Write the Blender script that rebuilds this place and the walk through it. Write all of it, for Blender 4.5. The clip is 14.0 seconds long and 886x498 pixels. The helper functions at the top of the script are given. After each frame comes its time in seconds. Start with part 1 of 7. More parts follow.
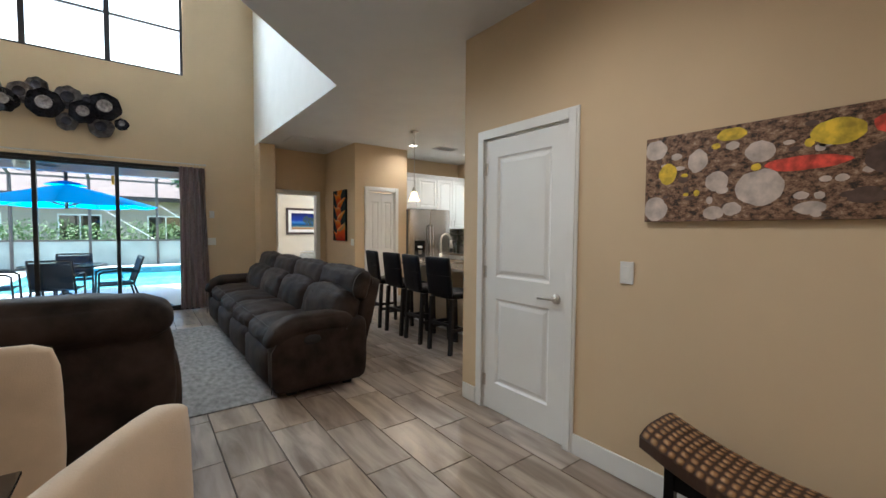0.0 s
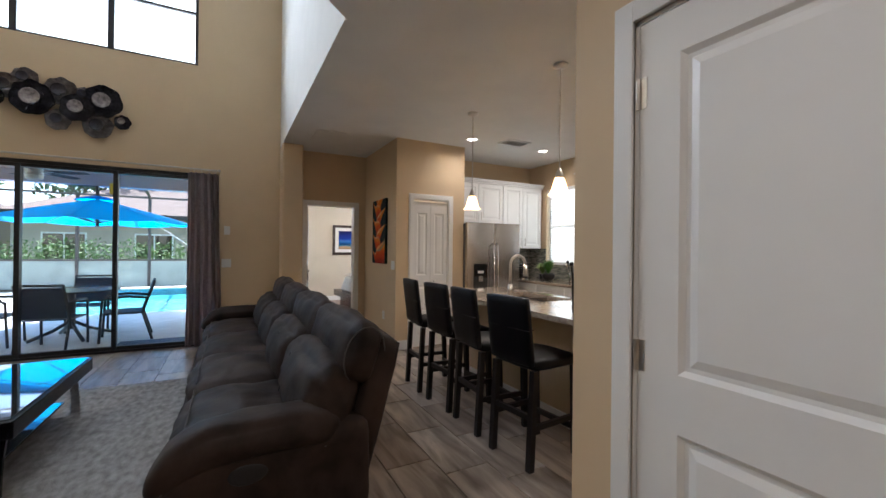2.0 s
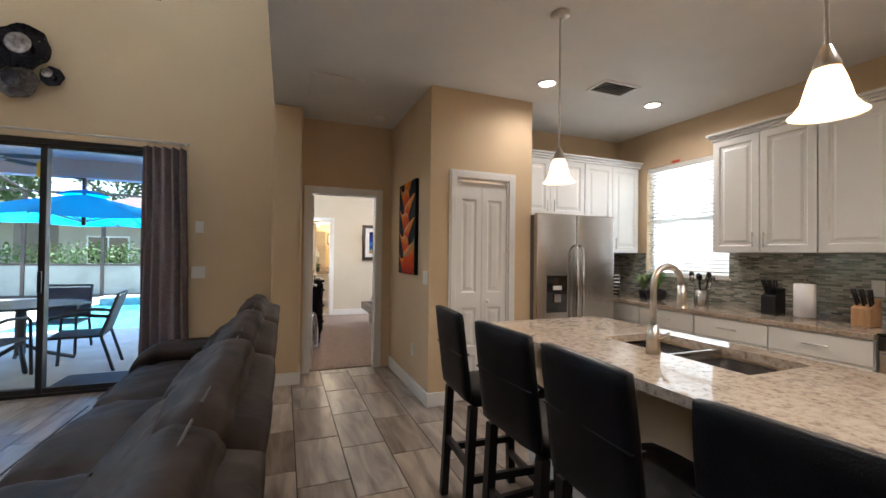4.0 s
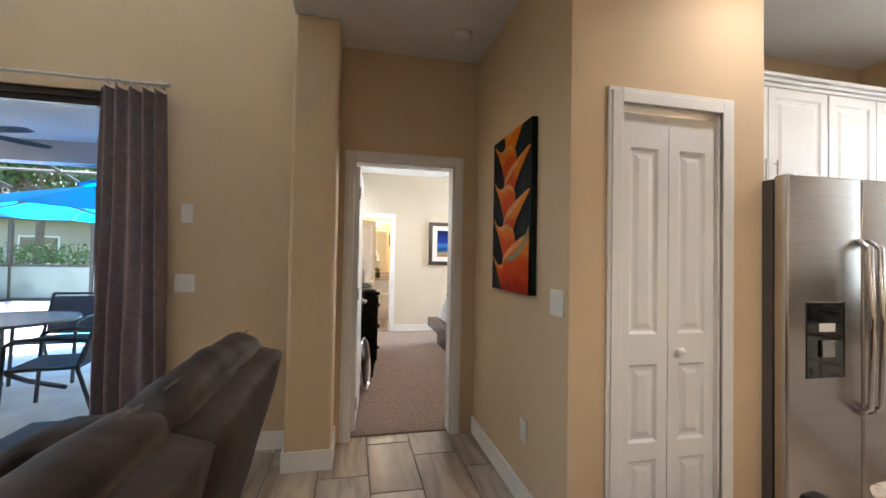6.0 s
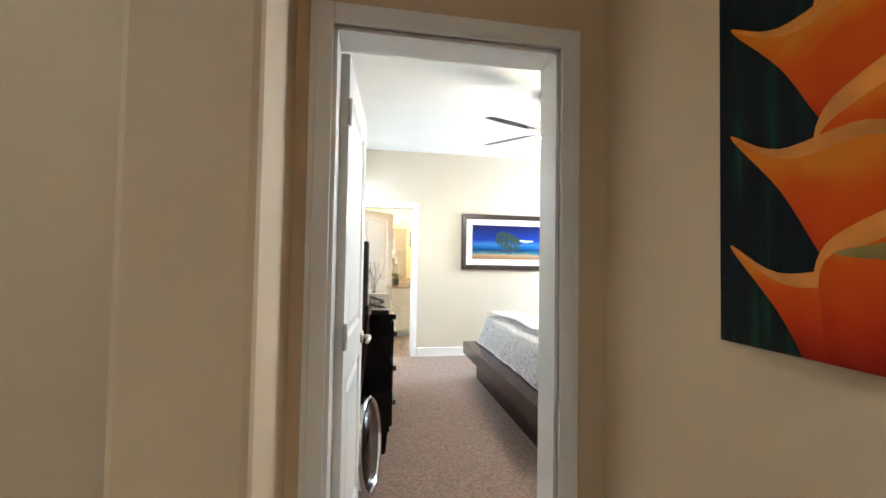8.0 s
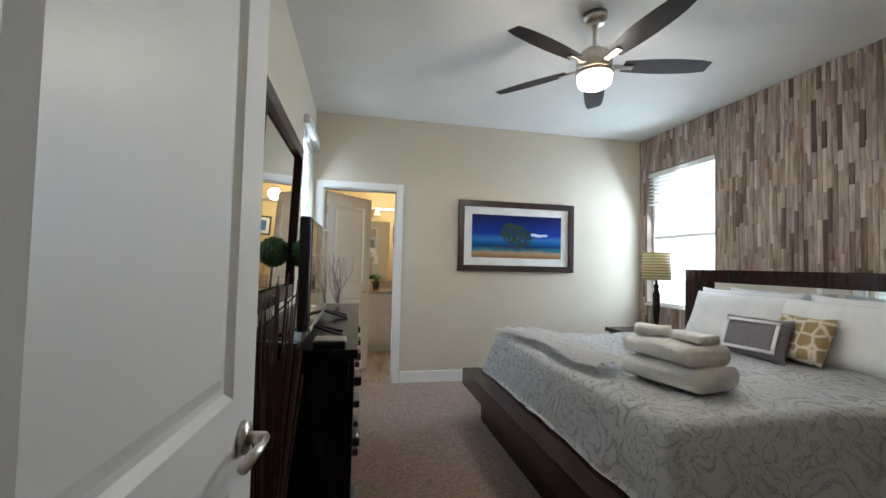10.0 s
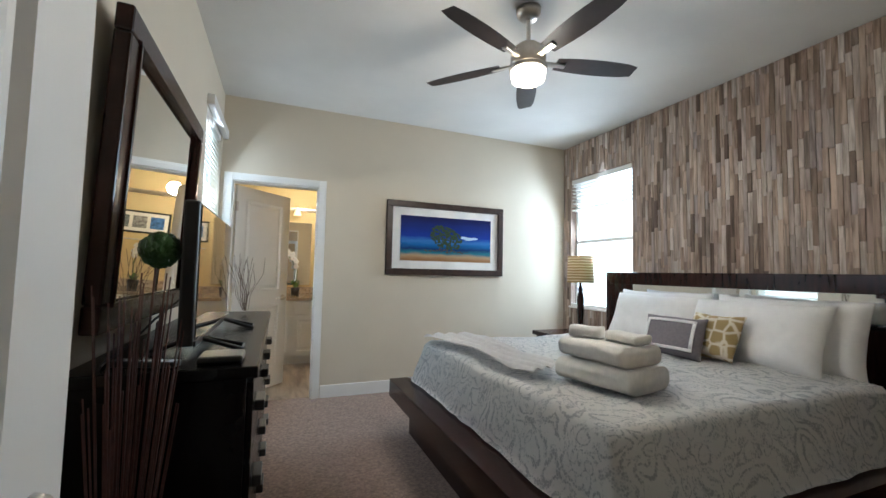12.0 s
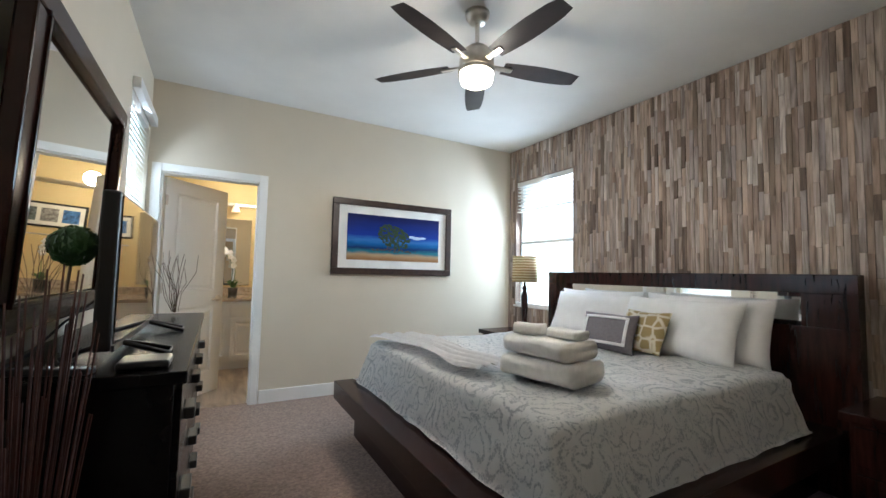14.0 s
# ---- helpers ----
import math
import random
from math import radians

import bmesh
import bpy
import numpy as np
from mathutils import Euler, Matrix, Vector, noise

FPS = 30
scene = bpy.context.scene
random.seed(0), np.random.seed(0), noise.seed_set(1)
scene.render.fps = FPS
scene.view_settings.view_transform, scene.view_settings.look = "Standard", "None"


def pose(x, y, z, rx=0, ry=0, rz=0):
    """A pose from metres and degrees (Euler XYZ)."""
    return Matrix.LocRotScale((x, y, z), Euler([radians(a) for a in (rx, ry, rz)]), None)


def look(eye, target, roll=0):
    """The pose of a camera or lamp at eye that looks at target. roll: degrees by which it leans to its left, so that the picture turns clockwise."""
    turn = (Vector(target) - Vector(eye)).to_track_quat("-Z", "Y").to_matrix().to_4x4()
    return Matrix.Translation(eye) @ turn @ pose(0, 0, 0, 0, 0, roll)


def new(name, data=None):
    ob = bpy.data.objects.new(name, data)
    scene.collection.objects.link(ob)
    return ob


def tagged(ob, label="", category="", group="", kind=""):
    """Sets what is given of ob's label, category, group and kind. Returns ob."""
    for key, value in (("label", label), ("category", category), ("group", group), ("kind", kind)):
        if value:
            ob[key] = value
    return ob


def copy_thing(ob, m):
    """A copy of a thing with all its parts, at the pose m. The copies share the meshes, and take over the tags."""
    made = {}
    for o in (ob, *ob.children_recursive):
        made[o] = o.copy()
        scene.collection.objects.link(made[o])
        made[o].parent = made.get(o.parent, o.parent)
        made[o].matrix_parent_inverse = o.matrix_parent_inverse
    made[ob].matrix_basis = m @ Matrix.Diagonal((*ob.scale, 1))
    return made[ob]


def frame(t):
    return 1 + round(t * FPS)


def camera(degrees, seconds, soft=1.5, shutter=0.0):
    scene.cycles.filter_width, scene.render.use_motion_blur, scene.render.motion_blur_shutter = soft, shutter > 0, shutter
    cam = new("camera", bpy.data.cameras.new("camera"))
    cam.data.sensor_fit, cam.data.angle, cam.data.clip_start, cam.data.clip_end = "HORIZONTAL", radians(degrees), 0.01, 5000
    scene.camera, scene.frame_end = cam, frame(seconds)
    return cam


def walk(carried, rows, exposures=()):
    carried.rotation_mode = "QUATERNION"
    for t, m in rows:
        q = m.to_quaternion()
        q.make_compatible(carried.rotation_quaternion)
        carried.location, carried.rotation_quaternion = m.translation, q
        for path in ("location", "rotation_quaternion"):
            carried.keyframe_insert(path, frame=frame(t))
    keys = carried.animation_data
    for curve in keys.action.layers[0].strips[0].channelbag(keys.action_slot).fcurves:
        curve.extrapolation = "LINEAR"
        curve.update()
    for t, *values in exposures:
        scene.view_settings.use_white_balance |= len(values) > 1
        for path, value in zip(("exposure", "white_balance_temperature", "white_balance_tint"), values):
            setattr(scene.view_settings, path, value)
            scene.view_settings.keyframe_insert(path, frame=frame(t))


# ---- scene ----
cam = camera(95.4, 14.0)
METRES, EYE, TILT, LEAN, TURN = 8.4, 1.36, 0.0, 0.0, -36.9
ROWS = [
    (0.0, 0.0, 0.0, 0.0, 0.02, -2.64, -0.48),
    (0.5, 0.0077, 0.0498, 0.001, 1.75, -1.96, -0.54),
    (1.0, 0.0085, 0.1032, 0.001, 4.05, -0.99, -0.64),
    (1.5, 0.0028, 0.1585, -0.0012, 6.57, -0.27, -0.64),
    (2.0, -0.0077, 0.2137, -0.001, 9.02, 0.19, -0.63),
    (4.5, -0.0741, 0.4818, -0.0012, 16.96, 0.92, -0.81),
    (5.0, -0.0969, 0.5283, -0.003, 19.11, 1.09, -0.9),
    (5.5, -0.1267, 0.5731, -0.0023, 22.28, 1.15, -0.97),
    (6.0, -0.1565, 0.6196, -0.0027, 24.38, 1.25, -1.07),
    (6.5, -0.186, 0.6639, -0.0035, 25.97, 1.4, -1.05),
    (7.0, -0.2157, 0.7073, -0.0051, 26.8, 1.49, -1.05),
    (7.5, -0.2421, 0.7511, -0.0055, 27.19, 1.64, -0.95),
    (10.0, -0.3197, 0.8934, -0.0111, 25.13, 2.18, -1.36),
    (10.5, -0.3234, 0.9057, -0.0134, 23.73, 2.41, -1.33),
    (11.0, -0.3265, 0.9129, -0.0141, 21.12, 2.71, -1.26),
    (11.5, -0.3284, 0.9159, -0.0149, 17.9, 3.08, -1.24),
    (12.0, -0.3293, 0.9167, -0.0152, 14.91, 3.38, -1.23),
    (12.5, -0.3293, 0.9173, -0.0154, 12.65, 3.53, -1.24),
    (13.0, -0.329, 0.9177, -0.0156, 10.76, 3.59, -1.28),
    (13.5, -0.3289, 0.9177, -0.016, 9.08, 3.57, -1.28),
    (14.0, -0.329, 0.9176, -0.016, 7.57, 3.57, -1.3),
]
EXPOSURES = [(0, 2.1, 5750, 9), (2.0, 1.85, 5800, 15), (4.5, 2.1, 5900, 15), (5.5, 2.2, 5900, 14), (6.5, 2.6, 5850, 13), (7.5, 2.9, 5500, 7), (10, 1.05, 5500, 7), (14, 1.27, 5450, 8)]
walk(cam, [(t, pose(0, 0.30 if t > 8 else 0, EYE, TILT, LEAN, TURN) @ pose(METRES * x, METRES * y, METRES * z, 90 + pitch, roll, yaw)) for t, x, y, z, yaw, pitch, roll in ROWS], EXPOSURES)

# ---- world, sun, lights ----
W = bpy.data.worlds.new("world")
scene.world = W
W.use_nodes = True
_sky = W.node_tree.nodes.new("ShaderNodeTexSky")
_sky.sky_type, _sky.sun_disc = "NISHITA", False
_sky.sun_elevation, _sky.sun_rotation = radians(64.3), radians(-33.7)
W.node_tree.links.new(_sky.outputs[0], W.node_tree.nodes["Background"].inputs[0])
W.node_tree.nodes["Background"].inputs[1].default_value = 0.15
_sun = new("sun", bpy.data.lights.new("sun", "SUN"))
_sun.data.energy, _sun.data.angle, _sun.data.color = 5.0, radians(0.6), (1, 0.95, 0.87)
_sun.matrix_world = look((-4, 6, 15), (0, 0, 0))


def area_lamp(name, eye, target, w, h, watts, color=(1, 1, 1)):
    ob = new(name, bpy.data.lights.new(name, "AREA"))
    ob.data.shape, ob.data.size, ob.data.size_y = "RECTANGLE", w, h
    ob.data.energy, ob.data.color = watts, color
    ob.matrix_world = look(eye, target)
    return ob


def point_lamp(name, at, watts, color, r=0.05):
    ob = new(name, bpy.data.lights.new(name, "POINT"))
    ob.data.energy, ob.data.color, ob.data.shadow_soft_size = watts, color, r
    ob.location = at
    return ob


def spot_lamp(name, at, watts, color, cone=130, soft=0.06, edge=0.8):
    ob = new(name, bpy.data.lights.new(name, "SPOT"))
    ob.data.energy, ob.data.color, ob.data.spot_size, ob.data.spot_blend, ob.data.shadow_soft_size = watts, color, radians(cone), edge, soft
    ob.location = at
    return ob


DAY = (0.86, 0.94, 1.0)
WARM = (1.0, 0.84, 0.64)
area_lamp("daylight_high_window", (-1.1, 8.25, 4.95), (-1.1, 2, 4.0), 3.6, 2.3, 68, DAY)
area_lamp("daylight_kitchen_window", (6.15, 6.35, 1.8), (2, 6.35, 1.7), 0.95, 1.3, 1.3, DAY)
area_lamp("daylight_bedroom_window", (5.98, 11.62, 1.75), (2.6, 10.2, 0.2), 1.0, 1.6, 34, DAY)
area_lamp("daylight_bedroom_side", (1.55, 11.8, 1.7), (4.5, 10.6, 0.2), 0.8, 1.6, 14, DAY)
# only the first two have fixtures; the other five are unseen fill lamps
for _p in ((3.92, 6.13), (5.18, 6.14), (3.92, 3.4), (5.18, 3.4), (1.0, 1.2), (1.0, -1.6), (-1.5, -1.6)):
    spot_lamp("downlight", (_p[0], _p[1], 2.845), 13 if _p[1] < 2 else 7.5 if _p == (3.92, 6.13) else 12, (1, 0.90, 0.78), 172)
spot_lamp("fan_bulb", (3.732, 10.104, 2.33), 13, WARM, 178, 0.10, 0.1)
point_lamp("fan_glow", (3.732, 10.104, 2.27), 9, WARM, 0.12)
for _y in (5.25, 3.92):
    point_lamp("pendant_bulb", (3.38, _y, 1.84), 3.0, WARM, 0.03)
point_lamp("vanity_bulb", (2.75, 13.95, 2.15), 12, (1, 0.80, 0.52), 0.08)


# ---- materials ----
def nodes_of(name):
    m = bpy.data.materials.new(name)
    m.use_nodes = True
    nt = m.node_tree
    return m, nt, nt.nodes["Principled BSDF"]


def link(nt, a, b):
    nt.links.new(a, b)


def ramp(nt, fac, stops):
    r = nt.nodes.new("ShaderNodeValToRGB")
    while len(r.color_ramp.elements) < len(stops):
        r.color_ramp.elements.new(0.5)
    for e, (p, c) in zip(r.color_ramp.elements, stops):
        e.position, e.color = p, (*c, 1)
    link(nt, fac, r.inputs[0])
    return r.outputs[0]


def noise_tex(nt, scale, detail=3, stretch=None, coord="Object", rough=0.5):
    tc = nt.nodes.new("ShaderNodeTexCoord")
    n = nt.nodes.new("ShaderNodeTexNoise")
    n.inputs["Scale"].default_value, n.inputs["Detail"].default_value = scale, detail
    n.inputs["Roughness"].default_value = rough
    src = tc.outputs[coord]
    if stretch:
        mp = nt.nodes.new("ShaderNodeMapping")
        mp.inputs["Scale"].default_value = stretch
        link(nt, src, mp.inputs[0])
        src = mp.outputs[0]
    link(nt, src, n.inputs["Vector"])
    return n.outputs["Fac"]


def bump(nt, bsdf, fac, strength, dist=0.01):
    b = nt.nodes.new("ShaderNodeBump")
    b.inputs["Strength"].default_value, b.inputs["Distance"].default_value = strength, dist
    link(nt, fac, b.inputs["Height"])
    link(nt, b.outputs[0], bsdf.inputs["Normal"])


def shade(c, k):
    return tuple(min(1, v * k) for v in c)


def plain(name, col, rough=0.5, metal=0.0, var=0.08, scale=6, grain=120, bstr=0.1, stretch=None, spec=0.5, sheen=0.0):
    m, nt, b = nodes_of(name)
    n = noise_tex(nt, scale, 4, stretch)
    link(nt, ramp(nt, n, [(0.3, shade(col, 1 - var)), (0.7, shade(col, 1 + var))]), b.inputs["Base Color"])
    b.inputs["Roughness"].default_value, b.inputs["Metallic"].default_value = rough, metal
    b.inputs["Specular IOR Level"].default_value = spec
    b.inputs["Sheen Weight"].default_value = sheen
    if bstr:
        bump(nt, b, noise_tex(nt, grain, 2, stretch), bstr, 0.004)
    return m


def glow(name, col, strength):
    m, nt, b = nodes_of(name)
    b.inputs["Base Color"].default_value = (*col, 1)
    b.inputs["Emission Color"].default_value = (*col, 1)
    b.inputs["Emission Strength"].default_value = strength
    return m


def random_tint(name, cols, rough, streak=None, bstr=0.1, island=False, depth=0.35, k=14):
    m, nt, b = nodes_of(name)
    if island:
        g = nt.nodes.new("ShaderNodeNewGeometry")
        rnd = g.outputs["Random Per Island"]
    else:
        g = nt.nodes.new("ShaderNodeObjectInfo")
        rnd = g.outputs["Random"]
    base = ramp(nt, rnd, [(i / (len(cols) - 1), c) for i, c in enumerate(cols)])
    geo = nt.nodes.new("ShaderNodeNewGeometry")
    off = nt.nodes.new("ShaderNodeVectorMath")
    off.operation = "ADD"
    comb = nt.nodes.new("ShaderNodeCombineXYZ")
    mul = nt.nodes.new("ShaderNodeMath")
    mul.operation = "MULTIPLY"
    mul.inputs[1].default_value = 37.0
    link(nt, rnd, mul.inputs[0])
    for i in range(3):
        link(nt, mul.outputs[0], comb.inputs[i])
    link(nt, geo.outputs["Position"], off.inputs[0])
    link(nt, comb.outputs[0], off.inputs[1])
    mp = nt.nodes.new("ShaderNodeMapping")
    mp.inputs["Scale"].default_value = streak or (1, 1, 1)
    link(nt, off.outputs[0], mp.inputs[0])
    n = nt.nodes.new("ShaderNodeTexNoise")
    n.inputs["Scale"].default_value, n.inputs["Detail"].default_value = k, 5
    n.inputs["Distortion"].default_value = 0.6
    link(nt, mp.outputs[0], n.inputs["Vector"])
    mix = nt.nodes.new("ShaderNodeMixRGB")
    mix.blend_type = "MULTIPLY"
    mix.inputs[0].default_value = 1
    link(nt, base, mix.inputs[1])
    link(nt, ramp(nt, n.outputs["Fac"], [(0.3, (1 - depth, 1 - depth * 1.05, 1 - depth * 1.1)), (0.62, (1.0, 1.0, 1.0))]), mix.inputs[2])
    link(nt, mix.outputs[0], b.inputs["Base Color"])
    b.inputs["Roughness"].default_value = rough
    if bstr:
        bump(nt, b, n.outputs["Fac"], bstr, 0.004)
    return m


M_WALL = plain("tan_wall_paint", (0.635, 0.482, 0.305), 0.75, var=0.03, scale=2, grain=160, bstr=0.12)
M_BEDWALL = plain("beige_wall_paint", (0.62, 0.55, 0.435), 0.75, var=0.03, scale=2, grain=160, bstr=0.12)
M_CEIL = plain("ceiling_paint", (0.74, 0.73, 0.70), 0.85, var=0.03, scale=3, grain=90, bstr=0.35)
M_TRIM = plain("white_trim_paint", (0.80, 0.79, 0.76), 0.38, var=0.02, scale=4, bstr=0.03)
M_GROUT = plain("grout", (0.10, 0.085, 0.072), 0.9, grain=300)
TILE_COLS = [(0.46, 0.36, 0.28), (0.32, 0.25, 0.20), (0.56, 0.475, 0.40), (0.40, 0.335, 0.28), (0.52, 0.405, 0.30)]
M_TILE = random_tint("wood_look_tile", TILE_COLS, 0.3, (1.0, 0.16, 1.0), 0.03, depth=0.62, k=11)
M_TILE_I = random_tint("wood_look_tile_far", TILE_COLS, 0.3, (1.0, 0.16, 1.0), 0.03, True, depth=0.62, k=11)
PLANKS = [(0.62, 0.50, 0.40), (0.30, 0.21, 0.16), (0.66, 0.57, 0.50), (0.13, 0.085, 0.06), (0.52, 0.41, 0.32), (0.38, 0.33, 0.31), (0.56, 0.43, 0.33), (0.34, 0.25, 0.20), (0.72, 0.66, 0.60)]
M_PLANK = random_tint("reclaimed_plank", PLANKS, 0.7, (1.0, 1.0, 0.09), 0.35, depth=0.6, k=40)
M_PLANK_I = random_tint("reclaimed_plank_rest", PLANKS, 0.7, (1.0, 1.0, 0.09), 0.35, True, depth=0.6, k=40)
M_DARKWOOD = plain("espresso_wood", (0.022, 0.007, 0.005), 0.22, var=0.5, scale=5, grain=40, bstr=0.05, stretch=(1, 8, 1), spec=0.28)
M_BLACKWOOD = plain("black_wood", (0.004, 0.0035, 0.0035), 0.25, var=0.4, scale=6, grain=60, bstr=0.03, spec=0.15)
M_STOOL = plain("black_leather", (0.003, 0.003, 0.0045), 0.4, var=0.3, scale=20, grain=240, bstr=0.3, spec=0.22)
M_STOOLWOOD = plain("black_stained_wood", (0.008, 0.006, 0.006), 0.4, var=0.3, scale=20, grain=60)
M_SOFA = plain("dark_brown_suede", (0.032, 0.021, 0.016), 0.6, var=0.6, scale=5, grain=22, bstr=0.6, spec=0.13)
M_STITCH = plain("sofa_piping", (0.07, 0.058, 0.05), 0.8, grain=300)
M_RUG = plain("grey_woven_rug", (0.27, 0.25, 0.235), 0.95, var=0.34, scale=15, grain=90, bstr=0.9, stretch=(1.6, 0.8, 1))
M_CURTAIN = plain("grey_curtain_fabric", (0.40, 0.305, 0.295), 0.8, var=0.15, scale=30, grain=500, bstr=0.2, sheen=0.3)
M_BRONZE = plain("dark_bronze_frame", (0.014, 0.012, 0.012), 0.4, var=0.2)
M_NICKEL = plain("brushed_nickel", (0.62, 0.58, 0.53), 0.28, 1.0, var=0.08, scale=30, grain=200, bstr=0.02)
M_STEEL = plain("stainless_steel", (0.52, 0.50, 0.48), 0.27, 1.0, var=0.06, scale=4, grain=120, bstr=0.02, stretch=(1, 1, 30))
M_CAB = plain("white_cabinet_paint", (0.80, 0.79, 0.75), 0.33, var=0.02, scale=3, bstr=0.02)
M_CARPET = plain("taupe_carpet", (0.26, 0.187, 0.148), 1.0, var=0.3, scale=58, grain=330, bstr=1.0)
M_WHITECLOTH = plain("white_cotton", (0.80, 0.79, 0.79), 0.9, var=0.04, scale=14, grain=260, bstr=0.25)
M_TOWEL = plain("white_terry", (0.80, 0.77, 0.72), 1.0, var=0.06, scale=30, grain=420, bstr=0.9)
M_BLUE = plain("blue_umbrella_fabric", (0.015, 0.26, 0.85), 0.6, var=0.06, scale=3, grain=200)
M_PAVER = plain("sunlit_paver", (0.66, 0.61, 0.57), 0.85, var=0.15, scale=4, grain=90, bstr=0.3)
M_LEAF = plain("hedge_leaf", (0.085, 0.16, 0.035), 0.6, var=0.6, scale=8, grain=80)
M_LEAF2 = plain("tree_leaf", (0.06, 0.115, 0.035), 0.6, var=0.6, scale=4, grain=80)
M_TRUNK = plain("bark", (0.16, 0.12, 0.09), 0.9, var=0.3, scale=8, grain=30, bstr=0.8)
M_GRASS = plain("lawn_grass", (0.09, 0.15, 0.035), 0.95, var=0.4, scale=1.5, grain=60, bstr=0.8)
M_BLACKPL = plain("black_plastic", (0.008, 0.008, 0.009), 0.35, var=0.2)
M_CHROME = plain("chrome", (0.75, 0.75, 0.77), 0.08, 1.0, var=0.03, bstr=0)
M_PLASTIC = plain("white_plastic", (0.78, 0.77, 0.73), 0.35, var=0.02, bstr=0)
M_SLAT = plain("white_blind_slat", (0.74, 0.72, 0.68), 0.45, var=0.02, bstr=0)
M_SOFFIT = plain("lanai_soffit_paint", (0.55, 0.44, 0.40), 0.85, var=0.05, scale=2)
M_CREAM = plain("cream_upholstery", (0.60, 0.46, 0.32), 0.8, var=0.06, scale=12, grain=280, bstr=0.3, sheen=0.2)
M_BULB = glow("bulb_glass", (1.0, 0.86, 0.64), 4)
M_SHADEGLOW = glow("lit_frosted_glass", (1.0, 0.78, 0.48), 0.28)
M_CAN = glow("downlight_lens", (1.0, 0.90, 0.75), 3)


def glass_mat(name, tint, rough=0.0):
    m, nt, b = nodes_of(name)
    out = nt.nodes["Material Output"]
    tr = nt.nodes.new("ShaderNodeBsdfTransparent")
    tr.inputs[0].default_value = (*tint, 1)
    gl = nt.nodes.new("ShaderNodeBsdfGlossy")
    gl.inputs["Roughness"].default_value = rough
    lw = nt.nodes.new("ShaderNodeLayerWeight")
    pw = nt.nodes.new("ShaderNodeMath")
    pw.operation, pw.inputs[1].default_value = "POWER", 5
    link(nt, lw.outputs["Facing"], pw.inputs[0])
    fr = nt.nodes.new("ShaderNodeMath")
    fr.operation, fr.inputs[1].default_value, fr.inputs[2].default_value = "MULTIPLY_ADD", 0.5, 0.035
    link(nt, pw.outputs[0], fr.inputs[0])
    mx = nt.nodes.new("ShaderNodeMixShader")
    link(nt, fr.outputs[0], mx.inputs[0])
    link(nt, tr.outputs[0], mx.inputs[1])
    link(nt, gl.outputs[0], mx.inputs[2])
    link(nt, mx.outputs[0], out.inputs[0])
    return m


M_GLASS = glass_mat("clear_glass", (0.93, 0.97, 0.97))
M_SCREEN = glass_mat("frosted_screen", (0.80, 0.84, 0.86), 0.4)
M_MIRROR, _nt, _b = nodes_of("mirror_glass")
_b.inputs["Metallic"].default_value, _b.inputs["Roughness"].default_value = 1, 0.015
_b.inputs["Base Color"].default_value = (0.86, 0.87, 0.86, 1)
M_BLACKGLASS, _nt, _b = nodes_of("black_glass")
_b.inputs["Base Color"].default_value, _b.inputs["Roughness"].default_value = (0.006, 0.006, 0.008, 1), 0.04
_b.inputs["Coat Weight"].default_value = 1.0


def granite(name, a, b2, c, rough):
    m, nt, b = nodes_of(name)
    n = noise_tex(nt, 38, 6, rough=0.7)
    n2 = noise_tex(nt, 4, 3)
    mx = nt.nodes.new("ShaderNodeMixRGB")
    mx.blend_type, mx.inputs[0].default_value = "MULTIPLY", 0.5
    link(nt, ramp(nt, n, [(0.34, c), (0.44, b2), (0.55, a), (0.75, shade(a, 1.12))]), mx.inputs[1])
    link(nt, ramp(nt, n2, [(0.35, (0.72, 0.66, 0.58)), (0.65, (1, 1, 1))]), mx.inputs[2])
    link(nt, mx.outputs[0], b.inputs["Base Color"])
    b.inputs["Roughness"].default_value = rough
    return m


M_GRANITE = granite("speckled_granite", (0.50, 0.42, 0.335), (0.40, 0.32, 0.25), (0.20, 0.145, 0.11), 0.06)


def mosaic():
    m, nt, b = nodes_of("glass_mosaic_tile")
    geo = nt.nodes.new("ShaderNodeNewGeometry")
    sep = nt.nodes.new("ShaderNodeSeparateXYZ")
    add = nt.nodes.new("ShaderNodeMath")
    comb = nt.nodes.new("ShaderNodeCombineXYZ")
    link(nt, geo.outputs["Position"], sep.inputs[0])
    link(nt, sep.outputs[0], add.inputs[0])
    link(nt, sep.outputs[1], add.inputs[1])
    link(nt, add.outputs[0], comb.inputs[0])
    link(nt, sep.outputs[2], comb.inputs[1])
    br = nt.nodes.new("ShaderNodeTexBrick")
    link(nt, comb.outputs[0], br.inputs["Vector"])
    br.inputs["Scale"].default_value = 1
    br.inputs["Brick Width"].default_value, br.inputs["Row Height"].default_value = 0.075, 0.016
    br.inputs["Mortar Size"].default_value = 0.0012
    br.inputs["Color1"].default_value, br.inputs["Color2"].default_value = (0.10, 0.12, 0.10, 1), (0.46, 0.44, 0.37, 1)
    br.inputs["Mortar"].default_value = (0.32, 0.30, 0.27, 1)
    link(nt, br.outputs[0], b.inputs["Base Color"])
    b.inputs["Roughness"].default_value = 0.15
    return m


M_MOSAIC = mosaic()


